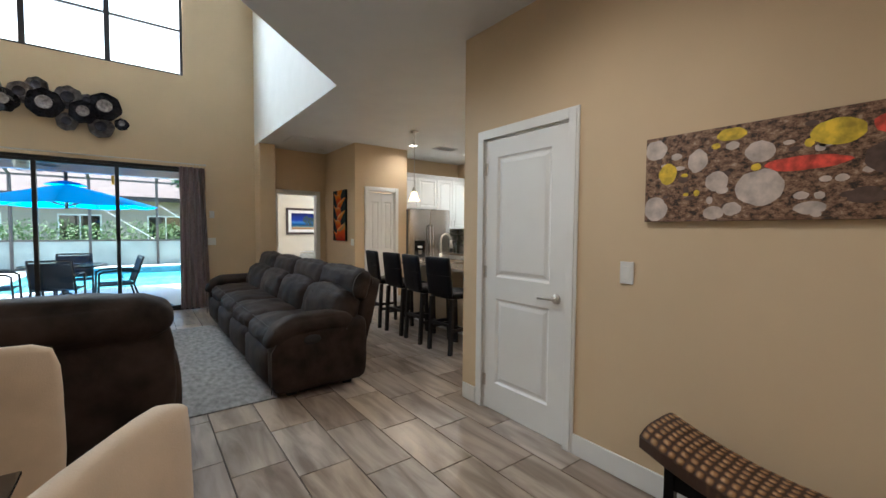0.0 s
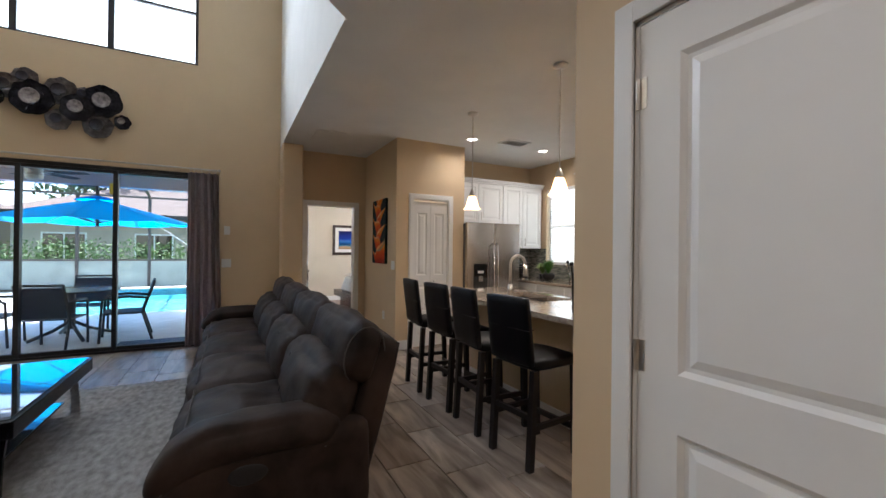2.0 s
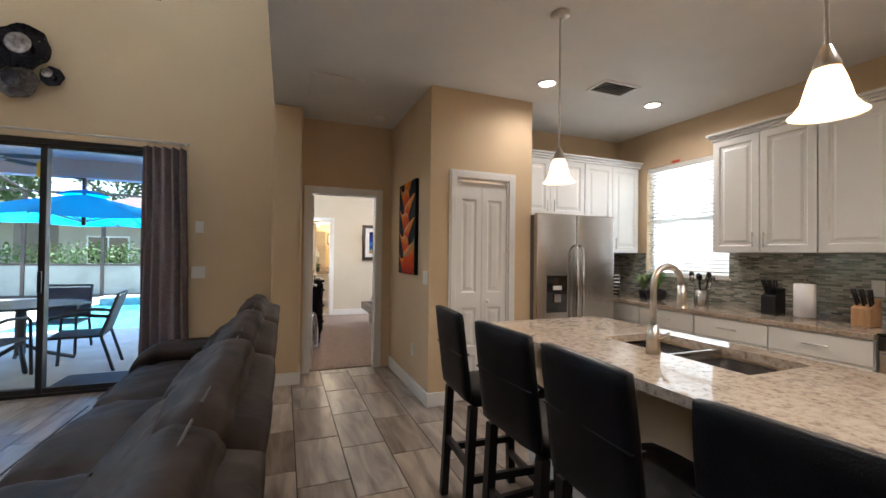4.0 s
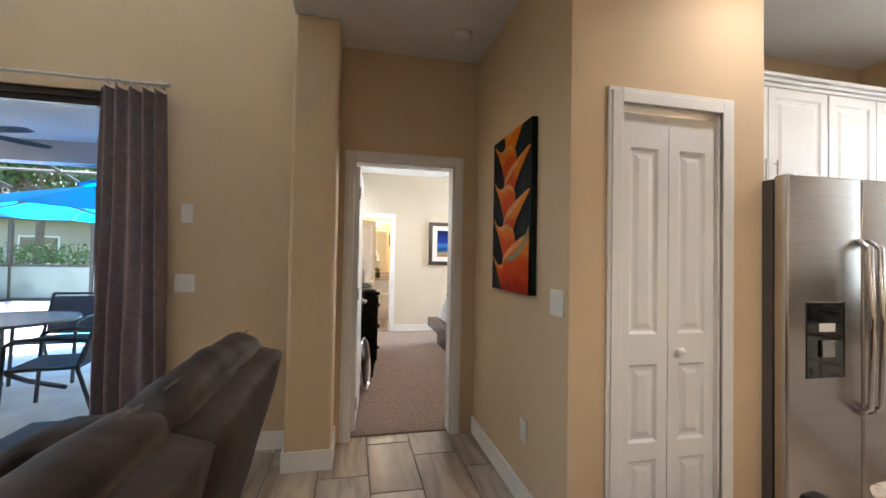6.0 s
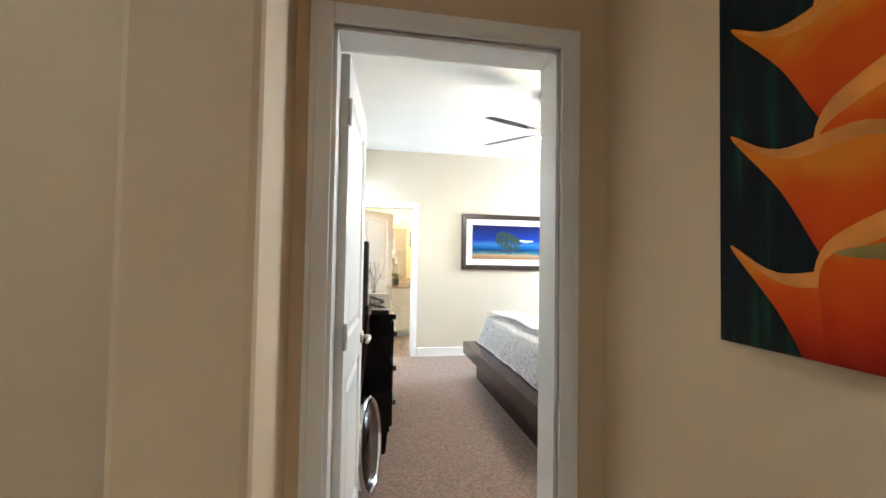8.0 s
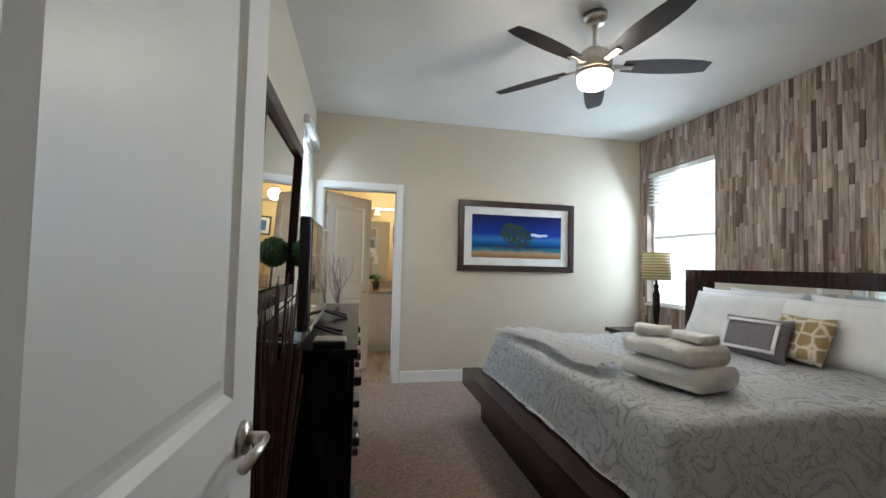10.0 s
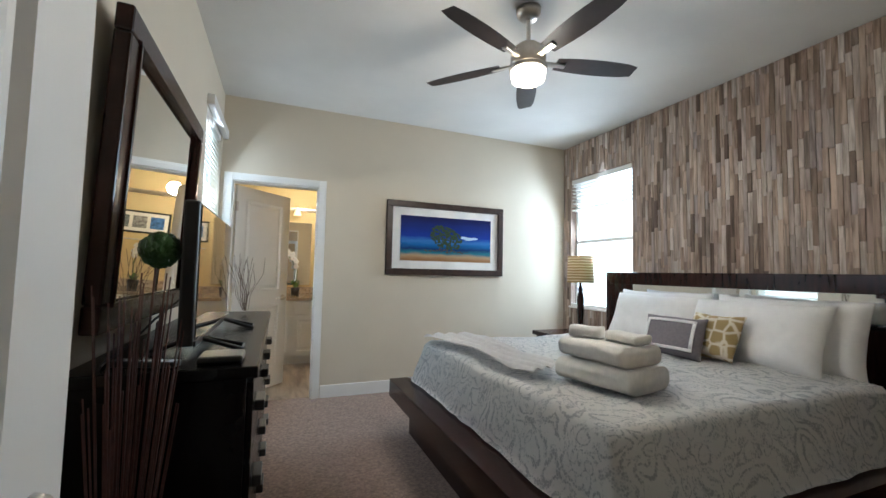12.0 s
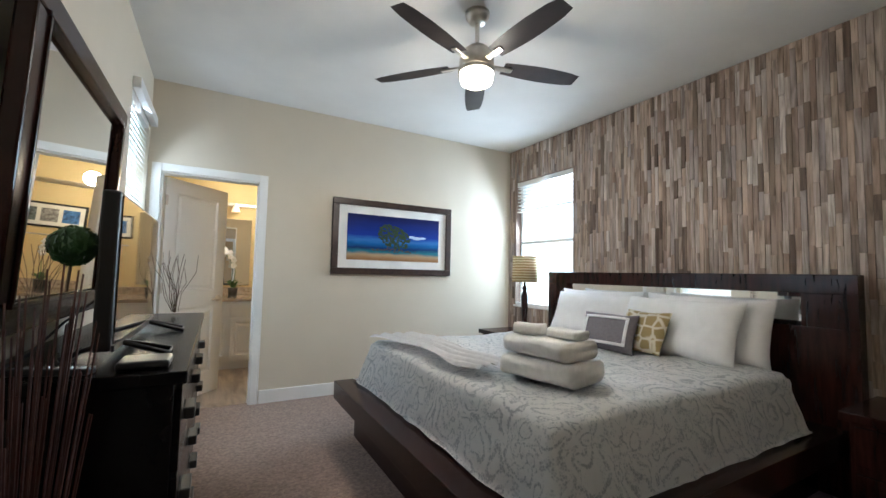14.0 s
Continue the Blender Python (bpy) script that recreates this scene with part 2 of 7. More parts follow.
def paisley():
    """White cotton with stippled grey curls: rings round warped cells, broken up by a fine dotted grain."""
    m, nt, b = nodes_of("paisley_duvet_cotton")
    tc = nt.nodes.new("ShaderNodeTexCoord")
    n = nt.nodes.new("ShaderNodeTexNoise")
    n.inputs["Scale"].default_value = 4.0
    mixv = nt.nodes.new("ShaderNodeMixRGB")
    mixv.inputs[0].default_value = 0.22
    link(nt, tc.outputs["Object"], n.inputs["Vector"])
    link(nt, tc.outputs["Object"], mixv.inputs[1])
    link(nt, n.outputs["Color"], mixv.inputs[2])

    def math_node(op, a, c, d=None):
        k = nt.nodes.new("ShaderNodeMath")
        k.operation = op
        for i, v in enumerate((a, c, d)):
            if v is None:
                continue
            if isinstance(v, (int, float)):
                k.inputs[i].default_value = v
            else:
                link(nt, v, k.inputs[i])
        return k.outputs[0]

    def curls(scale, turns):
        v = nt.nodes.new("ShaderNodeTexVoronoi")
        v.inputs["Scale"].default_value = scale
        link(nt, mixv.outputs[0], v.inputs["Vector"])
        wave = math_node("SINE", math_node("MULTIPLY", v.outputs["Distance"], turns), 0)
        return math_node("MULTIPLY_ADD", wave, 0.5, 0.5)

    big = curls(7.0, 26)
    small = curls(17.0, 17)
    dots = nt.nodes.new("ShaderNodeTexVoronoi")
    dots.inputs["Scale"].default_value = 110
    link(nt, tc.outputs["Object"], dots.inputs["Vector"])
    dot = math_node("SUBTRACT", 1.0, math_node("MULTIPLY", dots.outputs["Distance"], 0.65))
    patch = noise_tex(nt, 6, 3)
    curl = math_node("MAXIMUM", math_node("MULTIPLY", big, patch), math_node("MULTIPLY", small, math_node("SUBTRACT", 0.95, patch)))
    ink = math_node("MULTIPLY", curl, dot)
    link(nt, ramp(nt, ink, [(0.23, (0.83, 0.82, 0.80)), (0.32, (0.68, 0.68, 0.675)), (0.42, (0.47, 0.48, 0.49))]), b.inputs["Base Color"])
    b.inputs["Roughness"].default_value = 0.85
    bump(nt, b, noise_tex(nt, 9, 4), 0.3, 0.02)
    return m


M_DUVET = paisley()


# ---- building helpers ----
def bm_box(bm, x0, x1, y0, y1, z0, z1, bev=0.0, seg=2):
    g = bmesh.ops.create_cube(bm, size=1, matrix=Matrix.LocRotScale(((x0 + x1) / 2, (y0 + y1) / 2, (z0 + z1) / 2), None, (abs(x1 - x0), abs(y1 - y0), abs(z1 - z0))))
    if bev:
        es = list({e for v in g["verts"] for e in v.link_edges})
        bmesh.ops.bevel(bm, geom=es, offset=bev, segments=seg, profile=0.5, affect="EDGES")
    return bm


def box(x0, x1, y0, y1, z0, z1, bev=0.0, seg=2):
    return bm_box(bmesh.new(), x0, x1, y0, y1, z0, z1, bev, seg)


def tube(bm, p, q, r0, r1=None, seg=12):
    p, q = Vector(p), Vector(q)
    d = q - p
    rot = d.to_track_quat("Z", "Y").to_matrix().to_4x4()
    bmesh.ops.create_cone(bm, cap_ends=True, segments=seg, radius1=r0, radius2=r0 if r1 is None else r1, depth=d.length, matrix=Matrix.Translation((p + q) / 2) @ rot)
    return bm


def path_tube(bm, pts, r, seg=10):
    """One continuous round tube along the points, with capped ends."""
    pts = [Vector(p) for p in pts]
    rings, side = [], None
    for i, p in enumerate(pts):
        d = ((pts[min(i + 1, len(pts) - 1)] - p).normalized() + (p - pts[max(i - 1, 0)]).normalized()).normalized()
        side = d.orthogonal().normalized() if side is None else (side - d * side.dot(d)).normalized()
        up = d.cross(side)
        rings.append([bm.verts.new(p + (side * math.cos(k * math.tau / seg) + up * math.sin(k * math.tau / seg)) * r) for k in range(seg)])
    for q0, q1 in zip(rings, rings[1:]):
        for k in range(seg):
            bm.faces.new((q0[k], q0[(k + 1) % seg], q1[(k + 1) % seg], q1[k]))
    bm.faces.new(list(reversed(rings[0])))
    bm.faces.new(rings[-1])
    return bm


def lathe(bm, prof, seg=24, at=(0, 0, 0), close=False):
    rings = []
    for r, z in prof:
        rings.append([bm.verts.new((at[0] + r * math.cos(i * math.tau / seg), at[1] + r * math.sin(i * math.tau / seg), at[2] + z)) for i in range(seg)])
    for a, b in zip(rings, rings[1:]):
        for i in range(seg):
            bm.faces.new((a[i], a[(i + 1) % seg], b[(i + 1) % seg], b[i]))
    if close:
        bm.faces.new(list(reversed(rings[0])))
        bm.faces.new(rings[-1])
    return bm


def ball(bm, at, rx, ry, rz, sub=3):
    bmesh.ops.create_icosphere(bm, subdivisions=sub, radius=1, matrix=Matrix.LocRotScale(at, None, (rx, ry, rz)))
    return bm


def spin_bm(bm, m):
    bmesh.ops.transform(bm, matrix=m, verts=bm.verts)
    return bm


def cushion(x0, x1, y0, y1, z0, z1, bev=0.06, puff=0.03, seed=0, cuts=5, wrinkle=0.006):
    """A soft rounded block, swollen in the middle and slightly creased."""
    bm = box(x0, x1, y0, y1, z0, z1)
    bmesh.ops.subdivide_edges(bm, edges=list(bm.edges), cuts=cuts, use_grid_fill=True)
    c = Vector(((x0 + x1) / 2, (y0 + y1) / 2, (z0 + z1) / 2))
    h = Vector(((x1 - x0) / 2, (y1 - y0) / 2, (z1 - z0) / 2))
    for v in bm.verts:
        d = v.co - c
        u = [d[i] / h[i] for i in range(3)]
        for i in range(3):
            inner = h[i] - min(bev, h[i])
            d[i] = max(-inner, min(inner, d[i]))
        off = v.co - c - d
        if off.length > 1e-6:
            v.co = c + d + off.normalized() * min(bev, off.length if off.length < bev else bev)
        for i in range(3):
            o = [j for j in range(3) if j != i]
            v.co[i] += puff * u[i] * (1 - u[o[0]] ** 2) * (1 - u[o[1]] ** 2)
        n = noise.noise_vector(v.co * 7 + Vector((seed, seed * 2.1, 0)))
        v.co += n * wrinkle
        if cuts > 9:
            v.co += noise.noise_vector(Vector((v.co.x * 16, v.co.y * 9, v.co.z * 24)) + Vector((seed * 1.7, 0, seed))) * wrinkle * 0.55
    return bm


def mesh_of(name, bm, mat, smooth=False):
    bmesh.ops.recalc_face_normals(bm, faces=bm.faces)
    me = bpy.data.meshes.new(name)
    bm.to_mesh(me)
    bm.free()
    me.materials.append(mat)
    if smooth:
        me.shade_smooth()
    return me


def part(name, bm, mat, parent, label="", smooth=False):
    ob = new(name, mesh_of(name, bm, mat, smooth))
    ob.parent = parent
    if parent is not None:
        ob.matrix_parent_inverse = parent.matrix_basis.inverted()
    if label:
        ob["label"] = label
    return ob


def thing(name, at, label, category, group=""):
    ob = new(name)
    ob.location = at
    ob.empty_display_size = 0.1
    return tagged(ob, label, category, group)


def setting(name, bm, mat, label, smooth=False):
    return tagged(part(name, bm, mat, None, smooth=smooth), label, "", "", "structure")


def solo(name, bm, mat, label, category, group="", smooth=True):
    return tagged(part(name, bm, mat, None, smooth=smooth), label, category, group)


def wall_grid(axis, a0, a1, t0, t1, z0, z1, holes=()):
    """A wall along axis from a0 to a1, of thickness t0..t1, with holes (a, a, z, z) cut right through."""
    bm = bmesh.new()
    cu = sorted({a0, a1, *[h[0] for h in holes], *[h[1] for h in holes]})
    cz = sorted({z0, z1, *[h[2] for h in holes], *[h[3] for h in holes]})
    cu = [c for c in cu if a0 <= c <= a1]
    cz = [c for c in cz if z0 <= c <= z1]

    def solid(i, j):
        if not (0 <= i < len(cu) - 1 and 0 <= j < len(cz) - 1):
            return False
        um, zm = (cu[i] + cu[i + 1]) / 2, (cz[j] + cz[j + 1]) / 2
        return not any(h[0] < um < h[1] and h[2] < zm < h[3] for h in holes)

    def P(u, t, z):
        return bm.verts.new((u, t, z) if axis == "x" else (t, u, z))

    for i in range(len(cu) - 1):
        for j in range(len(cz) - 1):
            if not solid(i, j):
                continue
            u0, u1, a, b = cu[i], cu[i + 1], cz[j], cz[j + 1]
            for t in (t0, t1):
                bm.faces.new([P(u0, t, a), P(u1, t, a), P(u1, t, b), P(u0, t, b)])
            if not solid(i - 1, j):
                bm.faces.new([P(u0, t0, a), P(u0, t1, a), P(u0, t1, b), P(u0, t0, b)])
            if not solid(i + 1, j):
                bm.faces.new([P(u1, t0, a), P(u1, t1, a), P(u1, t1, b), P(u1, t0, b)])
            if not solid(i, j - 1):
                bm.faces.new([P(u0, t0, a), P(u1, t0, a), P(u1, t1, a), P(u0, t1, a)])
            if not solid(i, j + 1):
                bm.faces.new([P(u0, t0, b), P(u1, t0, b), P(u1, t1, b), P(u0, t1, b)])
    bmesh.ops.remove_doubles(bm, verts=bm.verts, dist=1e-5)
    return bm


def ubox(axis, u0, u1, t0, t1, z0, z1, bev=0.0):
    return box(u0, u1, t0, t1, z0, z1, bev) if axis == "x" else box(t0, t1, u0, u1, z0, z1, bev)


# ---- structure ----
H, BH, TALL = 2.865, 2.82, 5.9
setting("wall_entry", wall_grid("y", -3.5, 2.515, 2.10, 2.22, 0, H, [(1.52, 2.276, 0, 2.04)]), M_WALL, "tan painted wall with a closet door")
setting("wall_kitchen_south", wall_grid("x", 2.22, 6.0, 2.395, 2.515, 0, H), M_WALL, "tan painted kitchen end wall")
setting("wall_patio", wall_grid("x", -3.6, 1.68, 7.94, 8.09, 0, TALL, [(-3.0, 0.80, 0, 2.37), (-3.0, 0.614, 3.847, 5.6)]), M_WALL, "tall tan wall with sliding doors and high windows")
setting("column", box(1.68, 1.96, 7.60, 8.09, 0, H, 0.02), M_WALL, "tan painted corner pier with rounded edges")
setting("wall_bedroom_door", wall_grid("x", 1.96, 3.0, 7.96, 8.09, 0, H, [(2.07, 2.82, 0, 2.04)]), M_WALL, "tan painted wall with the bedroom doorway")
setting("wall_picture", wall_grid("y", 6.56, 7.96, 3.0, 3.12, 0, H), M_WALL, "tan painted side wall of the pantry")
setting("wall_pantry", wall_grid("x", 3.12, 4.06, 6.56, 6.68, 0, H, [(3.25, 3.80, 0, 2.06)]), M_WALL, "tan painted pantry wall with bifold door")
setting("wall_pantry_east", wall_grid("y", 6.68, 7.42, 3.94, 4.06, 0, H), M_WALL, "tan painted pantry side")
setting("wall_kitchen_back", wall_grid("x", 4.06, 6.02, 7.30, 7.42, 0, H), M_WALL, "tan painted wall behind the fridge")
setting("wall_kitchen_window", wall_grid("y", 2.395, 7.42, 5.90, 6.05, 0, H, [(5.86, 6.84, 1.15, 2.42)]), M_WALL, "tan painted kitchen wall with a window")
setting("wall_west", wall_grid("y", -3.5, 8.09, -3.72, -3.6, 0, TALL), M_WALL, "tan painted wall")
setting("wall_south", wall_grid("x", -3.72, 2.22, -3.62, -3.5, 0, TALL), M_WALL, "tan painted wall")
# low ceiling with a diagonal edge and the tall shaft above the living area
_bm = bmesh.new()
_poly = [(1.70, 8.0), (1.70, 4.13), (-2.45, -0.02), (-3.66, -0.02), (-3.66, -3.56), (2.16, -3.56), (2.16, 2.45), (6.0, 2.45), (6.0, 7.4), (4.0, 7.4), (4.0, 6.6), (3.06, 6.6), (3.06, 8.0)]
_f = _bm.faces.new([_bm.verts.new((x, y, H)) for x, y in _poly])
_g = bmesh.ops.extrude_face_region(_bm, geom=[_f])
bmesh.ops.translate(_bm, verts=[v for v in _g["geom"] if isinstance(v, bmesh.types.BMVert)], vec=(0, 0, 0.14))
setting("ceiling", _bm, M_CEIL, "flat knockdown-textured white ceiling")
setting("wall_upper_east", wall_grid("y", 4.13, 7.94, 1.68, 1.80, H + 0.002, TALL), M_CEIL, "pale upper wall over the living area")
_bm = bmesh.new()
_a, _b2 = Vector((1.74, 4.11, 0)), Vector((-2.45, -0.08, 0))
_n = Vector((0.7071, -0.7071, 0)) * 0.12
_q = [_a, _b2, _b2 + _n, _a + _n]
_f = _bm.faces.new([_bm.verts.new((p.x, p.y, H + 0.003)) for p in _q])
_g = bmesh.ops.extrude_face_region(_bm, geom=[_f])
bmesh.ops.translate(_bm, verts=[v for v in _g["geom"] if isinstance(v, bmesh.types.BMVert)], vec=(0, 0, TALL - H))
setting("wall_upper_diagonal", _bm, M_CEIL, "pale upper wall over the ceiling's diagonal edge")
setting("ceiling_living", box(-3.72, 1.9, -3.6, 8.09, TALL, TALL + 0.12), M_CEIL, "high white ceiling of the living area")
# bedroom and bathroom shell
setting("wall_bedroom_near", wall_grid("x", 3.0, 5.8, 7.97, 8.09, 0, 2.9), M_BEDWALL, "beige bedroom wall")
setting("wall_bedroom_side", wall_grid("y", 8.09, 12.34, 1.74, 1.88, 0, 2.9, [(11.38, 12.16, 0.9, 2.42)]), M_BEDWALL, "beige bedroom wall with a blind-covered window")
setting("wall_bedroom_far", wall_grid("x", 1.74, 5.82, 12.22, 12.34, 0, 2.9, [(1.975, 2.735, 0, 2.04)]), M_BEDWALL, "beige bedroom wall with the bathroom doorway")
setting("wall_bedroom_accent", wall_grid("y", 8.09, 12.22, 5.692, 5.84, 0, 2.9, [(11.16, 12.09, 0.87, 2.40)]), M_PLANK_I, "accent wall clad in narrow reclaimed planks")
setting("ceiling_bedroom", box(1.74, 5.84, 8.09, 12.34, BH, BH + 0.1), M_CEIL, "white bedroom ceiling")
setting("floor_bedroom", box(1.74, 5.84, 8.03, 12.28, -0.05, 0.008), M_CARPET, "taupe cut-pile carpet")
M_BATHWALL = plain("bath_wall_paint", (0.66, 0.52, 0.27), 0.7, var=0.03, scale=2)
setting("wall_bath_west", wall_grid("y", 12.34, 14.80, 1.5, 1.62, 0, 2.7), M_BATHWALL, "warm yellow bathroom wall")
setting("wall_bath_east", wall_grid("y", 12.34, 14.80, 4.2, 4.32, 0, 2.7), M_BATHWALL, "warm yellow bathroom wall")
setting("wall_bath_far", wall_grid("x", 1.5, 4.32, 14.68, 14.80, 0, 2.7), M_BATHWALL, "warm yellow bathroom wall")
setting("ceiling_bath", box(1.5, 4.32, 12.34, 14.80, 2.6, 2.7), M_CEIL, "white bathroom ceiling")
setting("floor_bath", box(1.5, 4.32, 12.28, 14.80, -0.05, 0.0), M_TILE_I, "wood-look tiled bathroom floor")
setting("floor", box(-3.72, 6.02, -3.6, 8.03, -0.06, -0.008), M_GROUT, "floor of wood-look porcelain tiles")


def baseboard(axis, u0, u1, t, side, label="white painted baseboard"):
    bm = ubox(axis, u0, u1, t, t + side * 0.014, 0, 0.125, 0.003)
    setting("baseboard", bm, M_TRIM, label)


for _s in (("y", -3.5, 1.447, 2.099, -1), ("y", 2.349, 2.50, 2.099, -1), ("x", -3.6, -3.05, 7.939, -1), ("x", 0.86, 1.675, 7.939, -1), ("x", 1.665, 1.975, 7.599, -1),
           ("y", 7.60, 7.955, 1.961, 1), ("y", 7.60, 7.935, 1.679, -1), ("y", 6.56, 7.955, 2.999, -1), ("x", 2.985, 3.178, 6.559, -1), ("x", 3.872, 4.03, 6.559, -1),
           ("x", 2.81, 5.67, 12.219, -1), ("y", 8.1, 12.2, 1.881, 1), ("y", -3.5, 7.9, -3.599, 1), ("x", -3.5, 2.0, -3.499, 1)):
    baseboard(*_s)


def casing(axis, u0, u1, top, t, side, w=0.07, d=0.018):
    """Door trim round an opening u0..u1, on the wall face t."""
    bm = bmesh.new()
    for a, b, c, e in ((u0 - w, u0, 0, top + w), (u1, u1 + w, 0, top + w), (u0, u1, top, top + w)):
        for k, dd in ((0.0, d * 0.6), (0.018, d)):
            x0, x1, z1 = a + (k if a < u0 else 0), b - (k if b > u1 else 0), e - k
            lo, hi = min(t, t + side * dd), max(t, t + side * dd)
            (bm_box(bm, x0, x1, lo, hi, c, z1, 0.003) if axis == "x" else bm_box(bm, lo, hi, x0, x1, c, z1, 0.003))
    return setting("trim", bm, M_TRIM, "white painted door casing")


def jamb(axis, u0, u1, top, t0, t1):
    bm = bmesh.new()
    for a, b, c, e in ((u0, u0 + 0.012, 0, top), (u1 - 0.012, u1, 0, top), (u0, u1, top - 0.012, top)):
        (bm_box(bm, a, b, t0, t1, c, e) if axis == "x" else bm_box(bm, t0, t1, a, b, c, e))
    return setting("trim", bm, M_TRIM, "white painted door jamb")


casing("y", 1.52, 2.276, 2.04, 2.10, -1)
jamb("y", 1.52, 2.276, 2.04, 2.10, 2.22)
casing("x", 2.07, 2.82, 2.04, 7.96, -1)
casing("x", 2.07, 2.82, 2.04, 8.09, 1)
jamb("x", 2.07, 2.82, 2.04, 7.96, 8.09)
casing("x", 3.25, 3.80, 2.06, 6.56, -1)
jamb("x", 3.25, 3.80, 2.06, 6.56, 6.68)
casing("x", 1.975, 2.735, 2.04, 12.22, -1)
jamb("x", 1.975, 2.735, 2.04, 12.22, 12.34)


def panel_bm(w, z0, z1, th, panels):
    """A door leaf in its own frame: width along x from 0, thickness about y=0, recessed raised panels on both faces."""
    xs = sorted({0, w, *[p[0] for p in panels], *[p[1] for p in panels]})
    zs = sorted({z0, z1, *[p[2] for p in panels], *[p[3] for p in panels]})
    bm = bmesh.new()

    def inside(x, z):
        return next((p for p in panels if p[0] < x < p[1] and p[2] < z < p[3]), None)

    for s in (-1, 1):
        y = s * th / 2
        for i in range(len(xs) - 1):
            for j in range(len(zs) - 1):
                if not inside((xs[i] + xs[i + 1]) / 2, (zs[j] + zs[j + 1]) / 2):
                    bm.faces.new([bm.verts.new(q) for q in ((xs[i], y, zs[j]), (xs[i + 1], y, zs[j]), (xs[i + 1], y, zs[j + 1]), (xs[i], y, zs[j + 1]))])
        for a, b, c, d in panels:
            loops = []
            for k, dep in ((0, 0), (0.014, 0.011), (0.026, 0.011), (0.05, 0.003)):
                loops.append([bm.verts.new(q) for q in ((a + k, y - s * dep, c + k), (b - k, y - s * dep, c + k), (b - k, y - s * dep, d - k), (a + k, y - s * dep, d - k))])
            for l0, l1 in zip(loops, loops[1:]):
                for i in range(4):
                    bm.faces.new((l0[i], l0[(i + 1) % 4], l1[(i + 1) % 4], l1[i]))
            bm.faces.new(loops[-1])
    h = th / 2
    for q in (((0, -h, z0), (0, h, z0), (0, h, z1), (0, -h, z1)), ((w, -h, z0), (w, h, z0), (w, h, z1), (w, -h, z1)), ((0, -h, z1), (w, -h, z1), (w, h, z1), (0, h, z1)), ((0, -h, z0), (w, -h, z0), (w, h, z0), (0, h, z0))):
        bm.faces.new([bm.verts.new(v) for v in q])
    bmesh.ops.remove_doubles(bm, verts=bm.verts, dist=1e-5)
    return bm


def lever_handle(parent, m, w, flip):
    """Lever handles on both faces at the free edge; the lever points towards the hinge."""
    for s in (-1, 1):
        bm = bmesh.new()
        x = w - 0.065
        tube(bm, (x, s * 0.018, 0.93), (x, s * 0.03, 0.93), 0.033, 0.029, 20)
        tube(bm, (x, s * 0.03, 0.93), (x, s * 0.062, 0.93), 0.012, 0.011)
        path_tube(bm, [(x, s * 0.06, 0.93), (x - 0.05, s * 0.064, 0.932), (x - 0.115, s * 0.058, 0.926)], 0.0095)
        part("door_handle", spin_bm(bm, m), M_NICKEL, parent, "brushed nickel lever handle", True)


def hinges(parent, m, s):
    for z in (0.22, 1.05, 1.82):
        bm = bmesh.new()
        tube(bm, (-0.004, s * 0.022, z - 0.045), (-0.004, s * 0.022, z + 0.045), 0.008)
        bm_box(bm, -0.004, 0.022, s * 0.0178, s * 0.0205, z - 0.045, z + 0.045)
        part("hinge", spin_bm(bm, m), M_NICKEL, parent, "brushed nickel hinge")


def door(name, m, w, panels, label, hinge_side):
    ob = part(name, spin_bm(panel_bm(w, 0.012, 2.024, 0.036, panels), m), M_TRIM, None)
    tagged(ob, label, "door", "", "structure")
    lever_handle(ob, m, w, 1)
    hinges(ob, m, hinge_side)
    return ob


def two_panels(w):
    return [(0.12, w - 0.12, 1.02, 1.90), (0.12, w - 0.12, 0.22, 0.86)]


door("door_1", pose(2.119, 2.261, 0, 0, 0, -90), 0.728, two_panels(0.728), "closed white two-panel closet door with a lever handle", -1)
door("door_2", pose(2.094, 8.10, 0, 0, 0, 86.5), 0.715, two_panels(0.715), "open white two-panel bedroom door", -1)
door("door_3", pose(1.992, 12.36, 0, 0, 0, 48), 0.72, two_panels(0.72), "half-open white two-panel bathroom door", -1)
_lw = 0.261
for _x, _k in ((3.264, 0), (3.264 + _lw + 0.004, 1)):
    _d = part("door_4", spin_bm(panel_bm(_lw, 0.012, 2.03, 0.034, [(0.055, _lw - 0.055, 1.0, 1.87), (0.055, _lw - 0.055, 0.50, 0.86), (0.055, _lw - 0.055, 0.16, 0.42)]), pose(_x, 6.600, 0)), M_TRIM, None)
    tagged(_d, "white six-panel bifold pantry door leaf", "door", "bifold leaves", "structure")
    if _k:
        part("knob", ball(tube(bmesh.new(), (_x + 0.05, 6.583, 0.92), (_x + 0.05, 6.562, 0.92), 0.008), (_x + 0.05, 6.552, 0.92), 0.018, 0.014, 0.018, 2), M_TRIM, _d, "round white knob", True)


